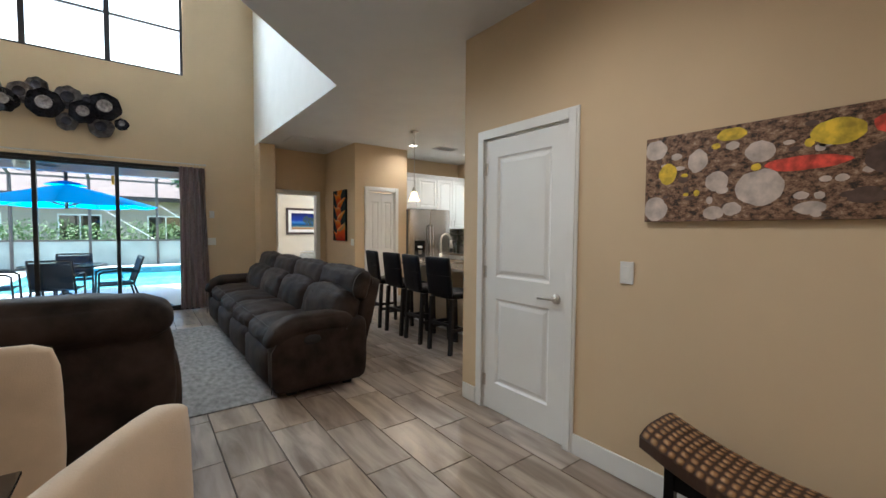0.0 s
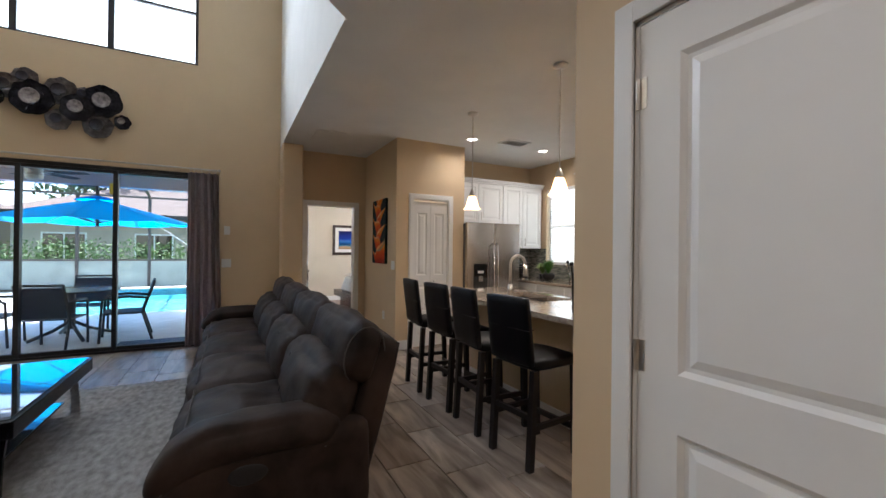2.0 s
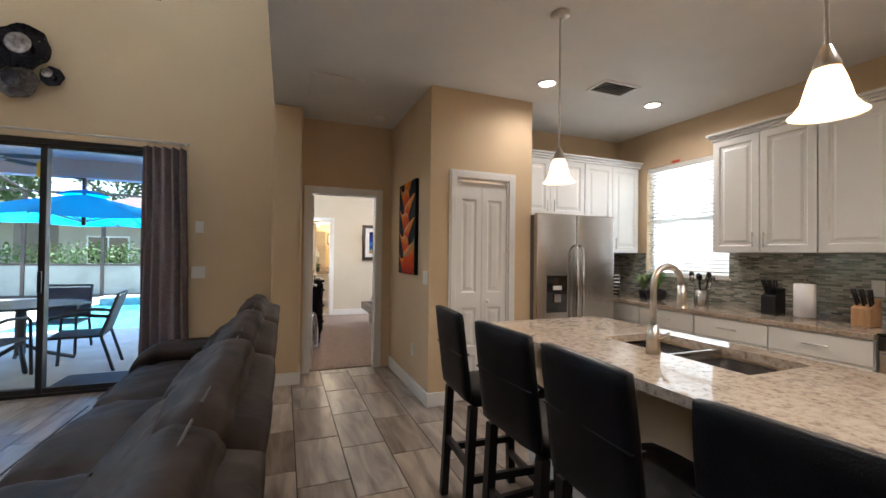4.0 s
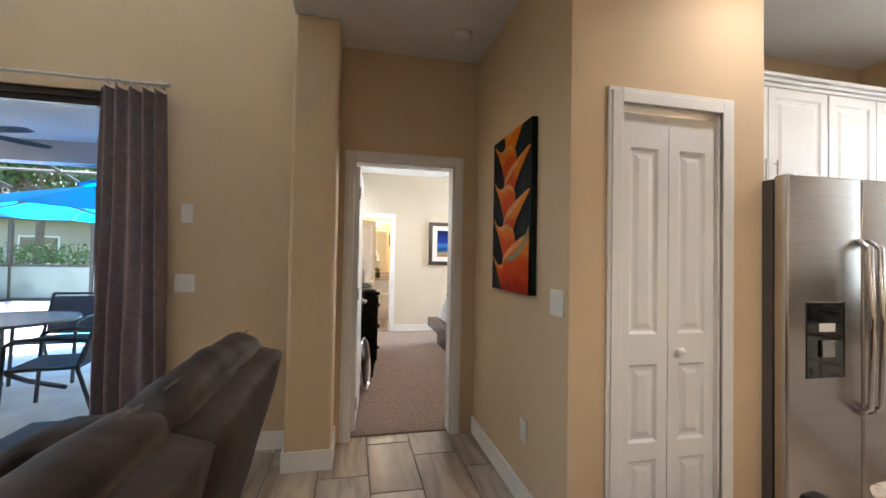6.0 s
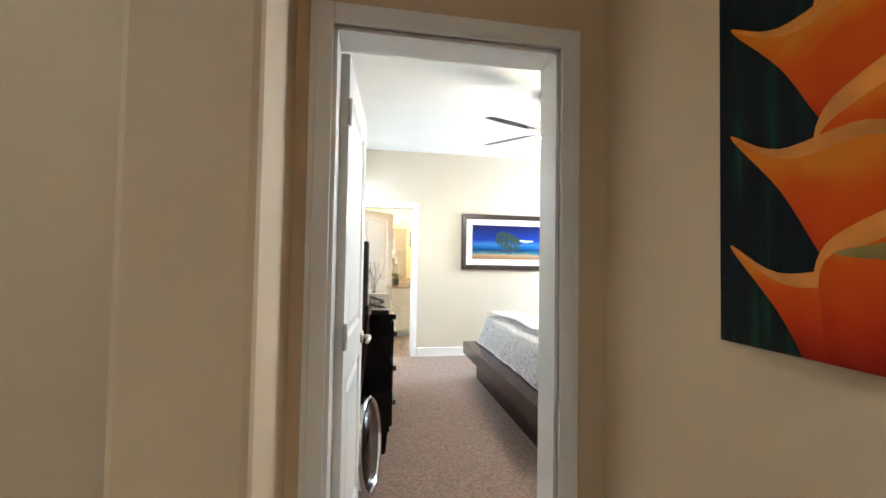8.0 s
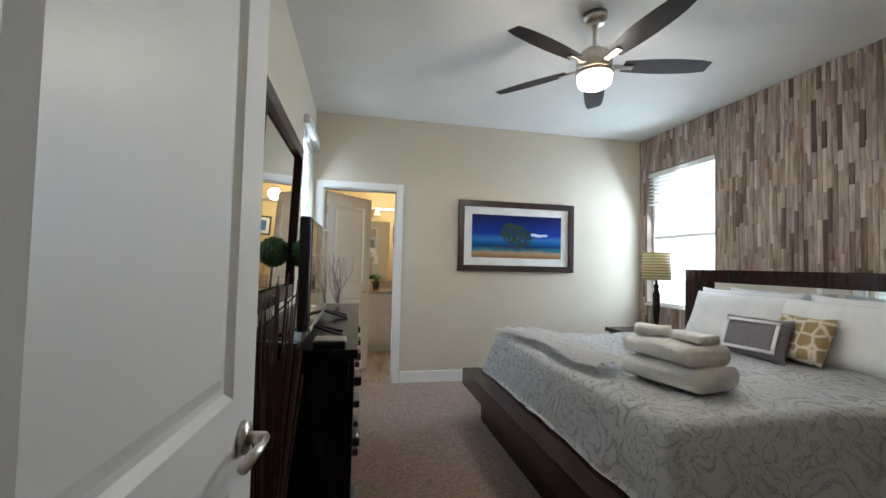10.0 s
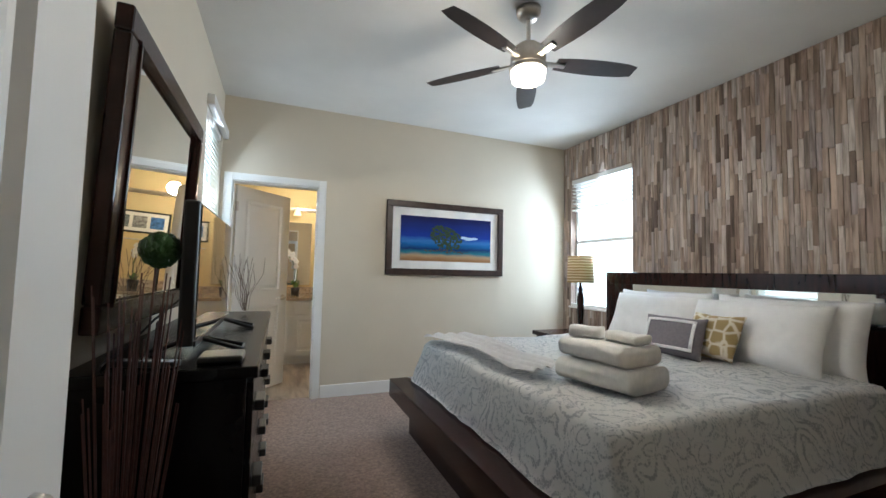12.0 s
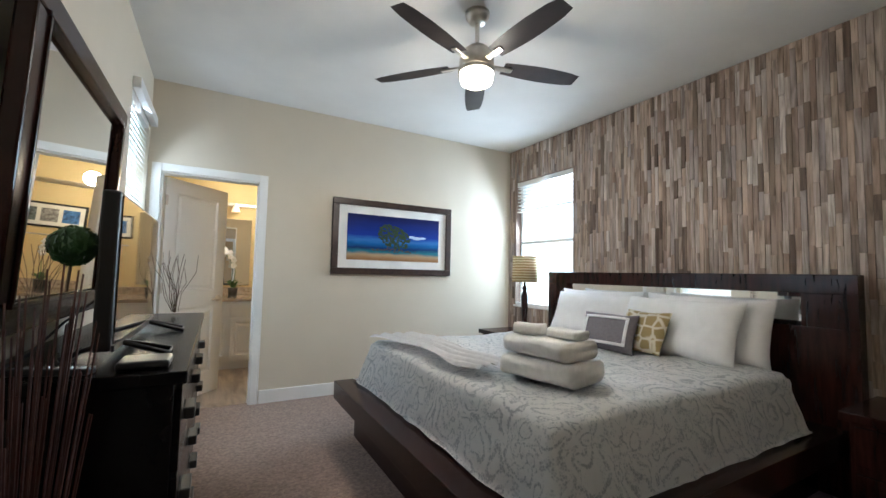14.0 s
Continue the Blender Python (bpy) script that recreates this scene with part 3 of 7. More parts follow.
# ---- windows ----
def sliding_door():
    y0, y1 = 7.965, 8.06
    xs = [-3.0, -2.09, -1.18, -0.27, 0.64, 0.80]
    w = tagged(part("window_1", box(-3.0, 0.80, y0, y1, 2.325, 2.37), M_BRONZE, None), "wide sliding glass patio door in dark bronze frames", "sliding door", "", "structure")
    part("sill", box(-3.0, 0.80, y0, y1, 0.0, 0.03), M_BRONZE, w)
    for i, x in enumerate(xs[:-1]):
        part("window_frame", box(x - 0.025, x + 0.025, y0 + 0.004, y1 - 0.004, 0.03, 2.325, 0.004), M_BRONZE, w)
        if i < 4:
            g = part("pane", box(x + 0.025, xs[i + 1] - 0.025, 8.01, 8.014, 0.07, 2.29), M_GLASS, w)
            g.visible_shadow = False
            part("rail", box(x + 0.025, xs[i + 1] - 0.025, y0 + 0.02, y1 - 0.02, 0.03, 0.075), M_BRONZE, w)
            part("rail", box(x + 0.025, xs[i + 1] - 0.025, y0 + 0.02, y1 - 0.02, 2.285, 2.325), M_BRONZE, w)
    part("latch", box(-0.285, -0.255, 7.935, 7.965, 0.95, 1.15, 0.006), M_BLACKPL, w)
    part("sticker", box(-0.335, -0.30, 8.004, 8.0085, 2.02, 2.16), plain("yellow_sticker", (0.75, 0.55, 0.05)), w, "yellow paper sticker")


sliding_door()
_w = tagged(part("window_2", box(-3.0, 0.614, 7.98, 8.06, 3.847, 3.885), M_BRONZE, None), "high fixed window in dark frames under white sky", "window", "", "structure")
for _x in (-2.98, -2.15, -1.245, -0.34, 0.594):
    part("window_frame", box(_x - (0.034 if -2.9 < _x < 0.5 else 0.02), _x + (0.034 if -2.9 < _x < 0.5 else 0.02), 7.982, 8.058, 3.885, 5.6), M_BRONZE, _w)
part("mullion", box(-2.96, 0.574, 8.0, 8.04, 4.565, 4.60), M_BRONZE, _w)
_g = part("pane", box(-2.96, 0.574, 8.018, 8.022, 3.885, 5.6), M_GLASS, _w)
_g.visible_shadow = False


def blind_window(name, u0, u1, z0, z1, t0, t1, label, drop, sx, sill_dir, tilt=10):
    """A window in a wall along y, its opening u0..u1, z0..z1; the blind hangs at sx down to drop."""
    w = tagged(part(name, box(min(t0, t1), max(t0, t1), u0, u1, z0, z0 + 0.03), M_TRIM, None), label, "window", "", "structure")
    for a, b in ((u0, u0 + 0.03), (u1 - 0.03, u1)):
        part("window_frame", box(t1 - 0.02, t1 + 0.02, a, b, z0 + 0.03, z1), M_TRIM, w)
    zm = (z0 + z1) / 2
    part("window_frame", box(t1 - 0.02, t1 + 0.02, u0 + 0.03, u1 - 0.03, zm - 0.02, zm + 0.02), M_TRIM, w)
    part("window_frame", box(t1 - 0.02, t1 + 0.02, u0 + 0.03, u1 - 0.03, z1 - 0.03, z1), M_TRIM, w)
    part("window_sill", box(min(t0 - sill_dir * 0.02, t1), max(t0 - sill_dir * 0.02, t1), u0 - 0.02, u1 + 0.02, z0 - 0.022, z0 - 0.0005, 0.004), M_TRIM, w)
    g = part("pane", box(t1 - 0.002, t1 + 0.002, u0 + 0.03, u1 - 0.03, z0 + 0.03, z1 - 0.03), M_GLASS, w)
    g.visible_shadow = False
    b = thing("window_blind", (sx, (u0 + u1) / 2, z1), "white horizontal slatted window blind", "blind", "window blinds")
    part("headrail", box(sx - 0.025, sx + 0.025, u0 + 0.012, u1 - 0.012, z1 - 0.06, z1 - 0.004, 0.004), M_SLAT, b)
    z = z1 - 0.085
    me = mesh_of("slat", spin_bm(box(-0.022, 0.022, -(u1 - u0) / 2 + 0.015, (u1 - u0) / 2 - 0.015, -0.0014, 0.0014), Matrix.Rotation(radians(tilt * sill_dir), 4, "Y")), M_SLAT)
    n = 0
    while z > drop:
        s = new("slat", me)
        s.parent = b
        s.location = (0, 0, z - z1)
        z -= 0.042
        n += 1
    part("bottom_rail", box(sx - 0.025, sx + 0.025, u0 + 0.015, u1 - 0.015, z - 0.005, z + 0.012, 0.004), M_SLAT, b)
    for u in (u0 + 0.12, u1 - 0.12):
        part("cord", tube(bmesh.new(), (sx + 0.026 * -sill_dir, u, z), (sx + 0.026 * -sill_dir, u, z1 - 0.06), 0.0012, None, 6), M_SLAT, b)


blind_window("window_3", 5.86, 6.84, 1.15, 2.42, 5.90, 6.0, "bright kitchen window with lowered slatted blind", 1.22, 5.93, 1, 15)
blind_window("window_4", 11.16, 12.09, 0.87, 2.40, 5.692, 5.79, "bright bedroom window with a half-drawn blind", 2.05, 5.72, 1)
blind_window("window_5", 11.38, 12.16, 0.90, 2.42, 1.88, 1.79, "bedroom side window with closed slatted blind", 0.95, 1.85, -1, -52)
solo("blind_valance", box(1.882, 1.93, 11.35, 12.20, 2.40, 2.475, 0.004), M_SLAT, "white blind valance above the side window", "valance", smooth=False)
solo("red_tag", box(5.888, 5.899, 6.40, 6.50, 2.425, 2.45, 0.002), plain("red_plastic", (0.7, 0.08, 0.03)), "small red tag above the kitchen blind", "tag", smooth=False)


def glow_backdrop(name, bm, strength, label):
    tagged(part(name, bm, glow(name + "_white", (0.93, 0.97, 1.0), strength), None), label, "", "", "structure")


glow_backdrop("backdrop", box(-4.4, 1.6, 8.62, 8.64, 3.3, 7.9), 0.9, "overexposed white sky behind the high windows")
glow_backdrop("backdrop", box(6.45, 6.47, 5.2, 8.2, 0.6, 2.9), 0.24, "overexposed daylight behind the kitchen window")
glow_backdrop("backdrop", box(6.25, 6.27, 10.5, 13.4, 0.3, 2.9), 0.40, "overexposed daylight behind the bedroom window")
glow_backdrop("backdrop", box(1.30, 1.32, 11.1, 12.4, 0.5, 2.7), 0.4, "bright daylight behind the side window")


# ---- living area ----
def sofa():
    s = thing("reclining_sofa", (1.25, 5.0, 0), "dark brown-grey suede four-seat reclining sofa with pale stitching", "sofa")
    y0, y1 = 3.22, 6.95
    arm, n = 0.22, 4
    part("base", cushion(0.92, 1.52, y0 + 0.04, y1 - 0.04, 0.04, 0.40, 0.04, 0.0, 1), M_SOFA, s, "", True)
    for k, (a, b) in enumerate(((y0, y0 + arm), (y1 - arm, y1))):
        arm_part = part("armrest", cushion(0.80, 1.60, a, b, 0.05, 0.60, 0.07, 0.01, 3 + k, 12), M_SOFA, s, "", True)
        bm = cushion(0.765, 1.46, a - 0.012, b + 0.012, 0.50, 0.655, 0.072, 0.015, 6 + k, 12, 0.008)
        for v in bm.verts:
            v.co.z -= 0.10 * max(0.0, (1.03 - v.co.x) / 0.25) ** 2
        part("arm_pad", bm, M_SOFA, arm_part, "padded rolled arm top", True)
        part("piping", path_tube(bmesh.new(), [Vector((0.785, (a if k == 0 else b) + 0.01, 0.08)), Vector((0.78, (a if k == 0 else b), 0.40)), Vector((0.84, (a if k == 0 else b), 0.50)), Vector((1.40, (a if k == 0 else b), 0.515))], 0.004, 6), M_STITCH, arm_part, "pale stitched piping", True)
    w = (y1 - y0 - 2 * arm) / n
    for i in range(n):
        a = y0 + arm + i * w
        w2 = (y1 - y0 - 0.11) / n
        e = y0 + 0.08 + i * w2
        seat = part("seat_cushion", cushion(0.83, 1.36, a + 0.004, a + w - 0.004, 0.34, 0.53, 0.075, 0.045, 10 + i, 18, 0.016), M_SOFA, s, "", True)
        part("footrest", cushion(0.78, 0.92, a + 0.008, a + w - 0.008, 0.08, 0.37, 0.045, 0.02, 20 + i, 6), M_SOFA, s, "", True)
        part("stitching", path_tube(bmesh.new(), [(0.855, a + 0.06, 0.53), (0.855, a + w - 0.06, 0.53)], 0.004, 6), M_STITCH, seat, "pale stitched seam")
        lean = Matrix.Translation((1.40, 0, 0.46)) @ Matrix.Rotation(radians(15), 4, "Y") @ Matrix.Translation((-1.36, 0, -0.46))
        back = part("back_cushion", spin_bm(cushion(1.25, 1.47, e + 0.004, e + w2 - 0.004, 0.44, 0.80, 0.075, 0.055, 30 + i, 18, 0.014), lean), M_SOFA, s, "", True)
        head = part("headrest", spin_bm(cushion(1.365, 1.52, e + 0.002, e + w2 - 0.002, 0.76, 1.025, 0.055, 0.035, 40 + i, 18, 0.010), lean), M_SOFA, s, "", True)
        if i == 0:
            arc = [(1.44 - 0.095 * math.cos(k * math.pi / 8), e + 0.008, 0.89 + 0.135 * math.sin(k * math.pi / 8)) for k in range(-3, 9)]
            part("piping", spin_bm(path_tube(bmesh.new(), [Vector(p) for p in arc], 0.0035, 6), lean), M_STITCH, head, "pale stitched piping", True)
        part("piping", spin_bm(tube(bmesh.new(), (1.44, e + 0.05, 1.042), (1.44, e + w2 - 0.05, 1.042), 0.0035, None, 6), lean), M_STITCH, head, "pale stitched piping")
        for yy in (e + w2 * 0.34, e + w2 * 0.66):
            part("tuck_seam", spin_bm(tube(bmesh.new(), (1.216, yy, 0.52), (1.222, yy, 0.74), 0.004, None, 6), lean), M_BLACKPL, back, "dark stitched tuck")
        part("back_shell", spin_bm(cushion(1.47, 1.62, e + 0.002, e + w2 - 0.002, 0.12, 0.99, 0.04, 0.012, 50 + i, 6), lean), M_SOFA, s, "", True)
    bm = bmesh.new()
    ball(bm, (1.10, y0 - 0.002, 0.47), 0.075, 0.012, 0.045, 3)
    part("recliner_handle", bm, M_BLACKPL, s, "black plastic recessed recliner pull", True)
    for x in (0.97, 1.45):
        for y in (y0 + 0.15, 5.08, y1 - 0.15):
            part("foot", box(x - 0.04, x + 0.04, y - 0.04, y + 0.04, 0, 0.06, 0.006), M_BLACKPL, s)


sofa()


def armchair():
    s = thing("reclining_armchair", (-0.4, 2.6, 0), "dark grey suede recliner seen from behind", "armchair")
    x0, x1 = -0.98, 0.12
    part("back_shell", spin_bm(cushion(x0, x1, 2.44, 2.66, 0.14, 0.86, 0.07, 0.03, 61, 9, 0.014), Matrix.Translation((0, 0.20, 0)) @ Matrix.Rotation(radians(0), 4, "X")), M_SOFA, s, "", True)
    part("headrest", cushion(x0 + 0.01, x1 - 0.01, 2.58, 2.92, 0.76, 0.99, 0.10, 0.03, 62, 9, 0.014), M_SOFA, s, "", True)
    part("seat_cushion", cushion(x0 + 0.2, x1 - 0.2, 2.82, 3.50, 0.30, 0.52, 0.07, 0.03, 63, 7), M_SOFA, s, "", True)
    for a, b in ((x0 - 0.02, x0 + 0.22), (x1 - 0.20, x1 + 0.05)):
        part("armrest", cushion(a, b, 2.70, 3.52, 0.06, 0.62, 0.09, 0.02, 64, 8), M_SOFA, s, "", True)
    part("base", box(x0 + 0.1, x1 - 0.1, 2.72, 3.46, 0, 0.30, 0.02), M_BLACKPL, s)


armchair()
solo("area_rug", box(-2.4, 0.86, 3.34, 6.38, 0.0, 0.012, 0.003), M_RUG, "grey and ivory flat-woven area rug", "rug", smooth=False)


def coffee_table():
    t = thing("coffee_table", (-0.6, 5.1, 0.012), "black glass coffee table with curved chrome legs", "coffee table")
    part("tabletop", box(-1.22, 0.03, 4.40, 5.80, 0.33, 0.43, 0.008), M_BLACKWOOD, t)
    part("top_glass", box(-1.20, 0.01, 4.42, 5.78, 0.4305, 0.4375, 0.002), M_BLACKGLASS, t, "glossy black glass top")
    part("lower_shelf", box(-1.1, -0.12, 4.50, 5.70, 0.10, 0.118, 0.003), M_BLACKGLASS, t, "black glass lower shelf")
    for x in (-1.12, -0.06):
        for y, s in ((4.55, -1), (5.65, 1)):
            bm = bmesh.new()
            pts = [Vector((x, y + s * (0.11 * math.sin(a) - 0.02), 0.33 - 0.312 * (1 - math.cos(a)) / 1.0)) for a in (0, 0.3, 0.6, 0.9, 1.2, 1.57)]
            for p, q in zip(pts, pts[1:]):
                m = (p + q) / 2
                rot = (q - p).to_track_quat("Z", "X").to_matrix().to_4x4()
                bmesh.ops.create_cube(bm, size=1, matrix=Matrix.Translation(m) @ rot @ Matrix.Diagonal((0.022, 0.055, (q - p).length * 1.08, 1)))
            part("leg", bm, M_CHROME if y > 5 else M_BLACKWOOD, t)


coffee_table()
M_WOODLT = plain("natural_wood", (0.42, 0.24, 0.11), 0.5, var=0.2, scale=6, stretch=(1, 6, 1))
solo("wooden_ornament", box(-0.62, -0.48, 4.9, 5.05, 0.438, 0.47, 0.01), M_WOODLT, "small wooden ornament on the coffee table", "ornament")


def curtain():
    c = thing("curtain", (0.7, 7.85, 0), "gathered dark grey floor-length curtain", "curtain")
    bm = bmesh.new()
    cols, rows = 110, 18
    grid = []
    for j in range(rows + 1):
        z = 0.03 + (2.36 - 0.03) * j / rows
        spread = 1.0 + 0.22 * (1 - j / rows) ** 1.5
        row = []
        for i in range(cols + 1):
            u = i / cols
            x = 0.70 + (u - 0.5) * 0.36 * spread + 0.03 * (1 - j / rows)
            y = 7.83 + 0.046 * math.sin(u * math.tau * 5.5 + 1.3 * math.sin(u * 6.0) + 0.35 * math.sin(j * 0.4)) + 0.020 * math.sin(u * 37 + j * 0.22) * (1 - 0.6 * j / rows)
            row.append(bm.verts.new((x, y, z)))
        grid.append(row)
    for j in range(rows):
        for i in range(cols):
            bm.faces.new((grid[j][i], grid[j][i + 1], grid[j + 1][i + 1], grid[j + 1][i]))
    bmesh.ops.solidify(bm, geom=list(bm.faces), thickness=0.004)
    part("fabric", bm, M_CURTAIN, c, "", True)
    r = thing("curtain_rod", (0.7, 7.85, 2.41), "thin brushed metal curtain rod", "curtain rod")
    part("rod", tube(bmesh.new(), (-3.1, 7.85, 2.415), (0.87, 7.85, 2.415), 0.011), M_NICKEL, r)
    part("finial", ball(bmesh.new(), (0.885, 7.85, 2.415), 0.02, 0.02, 0.02, 2), M_NICKEL, r, "", True)
    for x in (-1.2, 0.83):
        part("bracket", tube(bmesh.new(), (x, 7.85, 2.415), (x, 7.94, 2.415), 0.007), M_NICKEL, r)
    for i in range(8):
        bm = bmesh.new()
        x = 0.55 + i * 0.043
        lathe(bm, [(0.014 + 0.003 * math.cos(a), 0.003 * math.sin(a)) for a in [k * math.tau / 8 for k in range(9)]], 16)
        part("ring", spin_bm(bm, Matrix.Translation((x, 7.85, 2.405)) @ Matrix.Rotation(radians(90), 4, "Y") @ Matrix.Scale(1.25, 4)), M_NICKEL, c, "metal curtain ring", True)


curtain()
M_PLATE_D = plain("dark_art_glass", (0.03, 0.028, 0.04), 0.22, 0.3, var=0.6, scale=30, grain=60, bstr=0.6)
M_PLATE_L = plain("grey_art_glass", (0.27, 0.24, 0.24), 0.25, 0.3, var=0.5, scale=26, grain=60, bstr=0.6)


def wall_plates():
    t = thing("wall_sculpture", (-0.6, 7.9, 3.1), "cluster of dark fluted art-glass discs on the wall", "wall art")
    for x, z, r, dark, off in ((-1.26, 3.18, 0.145, 0, 0.05), (-1.02, 3.07, 0.20, 1, 0.08), (-1.10, 3.30, 0.125, 0, 0.04), (-0.78, 3.20, 0.165, 0, 0.05), (-0.62, 3.02, 0.165, 1, 0.09), (-0.80, 2.86, 0.125, 0, 0.06),
                               (-0.58, 3.20, 0.10, 0, 0.03), (-0.38, 3.14, 0.20, 1, 0.07), (-0.43, 2.84, 0.155, 0, 0.05), (-0.19, 2.92, 0.09, 1, 0.06), (-1.42, 3.05, 0.16, 1, 0.06), (-1.55, 3.2, 0.13, 0, 0.05)):
        bm = bmesh.new()
        prof = [(0.02, 0.0), (0.3, 0.02), (0.32, 0.07), (0.45, 0.09), (0.7, 0.12), (0.9, 0.2), (1.0, 0.26)]
        lathe(bm, prof, 32)
        for v in bm.verts:
            a = math.atan2(v.co.y, v.co.x)
            rad = math.hypot(v.co.x, v.co.y)
            v.co.z += 0.07 * rad ** 3 * math.sin(a * 9 + x * 7)
            v.co.x *= 1 + 0.05 * math.sin(a * 5 + z * 9) * rad
            v.co.y *= 1 + 0.05 * math.sin(a * 7 + z * 5) * rad
        bmesh.ops.solidify(bm, geom=list(bm.faces), thickness=0.03)
        spin_bm(bm, Matrix.Translation((x, 7.94 - off + 0.02, z)) @ Matrix.Rotation(radians(90), 4, "X") @ Matrix.Scale(r, 4))
        d = part("disc", bm, M_PLATE_D if dark else M_PLATE_L, t, "", True)
        bm = lathe(bmesh.new(), [(0.0, 0.0), (0.22, 0.012), (0.40, 0.05), (0.46, 0.11), (0.43, 0.12), (0.36, 0.06), (0.0, 0.02)], 24)
        spin_bm(bm, Matrix.Translation((x, 7.94 - off + 0.012, z)) @ Matrix.Rotation(radians(90), 4, "X") @ Matrix.Translation((0, 0, 0.09)) @ Matrix.Scale(r, 4))
        part("centre", bm, M_PLATE_L if dark else M_PLATE_D, d, "", True)
        part("stem", tube(bmesh.new(), (x, 7.94, z), (x, 7.955 - off, z), 0.012), M_BRONZE, d)


wall_plates()


# ---- dining corner by the start ----
def dining_chair(m, g="cream dining chairs"):
    c = thing("dining_chair", (0, 0, 0), "cream upholstered dining chair with a tall padded back", "dining chair", g)
    part("seat", cushion(-0.24, 0.24, -0.24, 0.24, 0.38, 0.49, 0.04, 0.015, 70), M_CREAM, c, "", True)
    part("backrest", spin_bm(cushion(-0.235, 0.235, 0.20, 0.29, 0.42, 0.98, 0.04, 0.015, 71, 7), Matrix.Rotation(radians(0), 4, "X")), M_CREAM, c, "", True)
    for x in (-0.19, 0.19):
        for y in (-0.19, 0.2):
            part("leg", tube(bmesh.new(), (x, y, 0), (x, y, 0.4), 0.016, 0.024, 8), M_DARKWOOD, c)
    c.matrix_basis = m
    return c


_c = dining_chair(pose(-0.46, 1.54, 0, 0, 0, 0))
copy_thing(_c, pose(-0.27, 0.99, 0, 0, 0, -120))


def dining_table():
    t = thing("dining_table", (-0.62, 0.8, 0), "glass-topped dining table on a dark base", "dining table")
    bm = box(-1.52, -0.25, 0.42, 1.42, 0.738, 0.75, 0.003)
    part("tabletop", bm, M_BLACKGLASS, t, "glossy glass tabletop")
    part("pedestal", box(-1.15, -0.75, 0.7, 1.05, 0.03, 0.738, 0.02), M_DARKWOOD, t)
    part("foot_plate", box(-1.25, -0.65, 0.6, 1.15, 0, 0.03, 0.006), M_DARKWOOD, t)


dining_table()


def weave_mat():
    m, nt, b = nodes_of("woven_seagrass")
    tc = nt.nodes.new("ShaderNodeTexCoord")
    ch = nt.nodes.new("ShaderNodeTexWave")
    ch.inputs["Scale"].default_value = 8
    ch.inputs["Distortion"].default_value = 1.2
    ch2 = nt.nodes.new("ShaderNodeTexWave")
    ch2.bands_direction = "Y"
    ch2.inputs["Scale"].default_value = 9
    ch2.inputs["Distortion"].default_value = 1.2
    mul = nt.nodes.new("ShaderNodeMath")
    mul.operation = "MULTIPLY"
    for w in (ch, ch2):
        link(nt, tc.outputs["Object"], w.inputs[0])
    link(nt, ch.outputs["Fac"], mul.inputs[0])
    link(nt, ch2.outputs["Fac"], mul.inputs[1])
    link(nt, ramp(nt, mul.outputs[0], [(0.04, (0.05, 0.02, 0.008)), (0.25, (0.24, 0.115, 0.045)), (0.7, (0.44, 0.25, 0.11))]), b.inputs["Base Color"])
    b.inputs["Roughness"].default_value = 0.7
    bump(nt, b, mul.outputs[0], 1.0, 0.012)
    return m


M_WEAVE = weave_mat()


def bench():
    t = thing("saddle_bench", (1.83, 0.45, 0), "woven seagrass saddle bench on black legs by the wall", "bench")
    bm = bmesh.new()
    ys = [0.80 - i * (1.1 / 14) for i in range(15)]
    bm = box(-0.17, 0.17, -0.55, 0.55, -0.05, 0.0)
    bmesh.ops.subdivide_edges(bm, edges=list(bm.edges), cuts=9, use_grid_fill=True)
    for v in bm.verts:
        v.co.z += 0.11 * (v.co.y / 0.55) ** 2 - 0.03 * (v.co.x / 0.17) ** 4
    spin_bm(bm, pose(1.86, 0.29, 0.41))
    part("seat", bm, M_WEAVE, t, "brown woven seagrass seat", True)
    for x in (1.74, 1.98):
        for y in (-0.15, 0.73):
            part("leg", box(x - 0.02, x + 0.02, y - 0.02, y + 0.02, 0, 0.40, 0.004), M_BLACKWOOD, t)
    for y in (-0.15, 0.73):
        part("stretcher", box(1.76, 1.96, y - 0.012, y + 0.012, 0.28, 0.32), M_BLACKWOOD, t)
    part("apron", box(1.728, 1.748, -0.13, 0.71, 0.30, 0.36), M_BLACKWOOD, t)


bench()


# ---- pictures ----
def art_mesh(name, w, h, mat):
    """A flat sheet in its own frame, width along x, height along z, with its object coordinates scaled to the sheet."""
    return box(0, w, -0.018, 0.018, 0, h, 0.002)


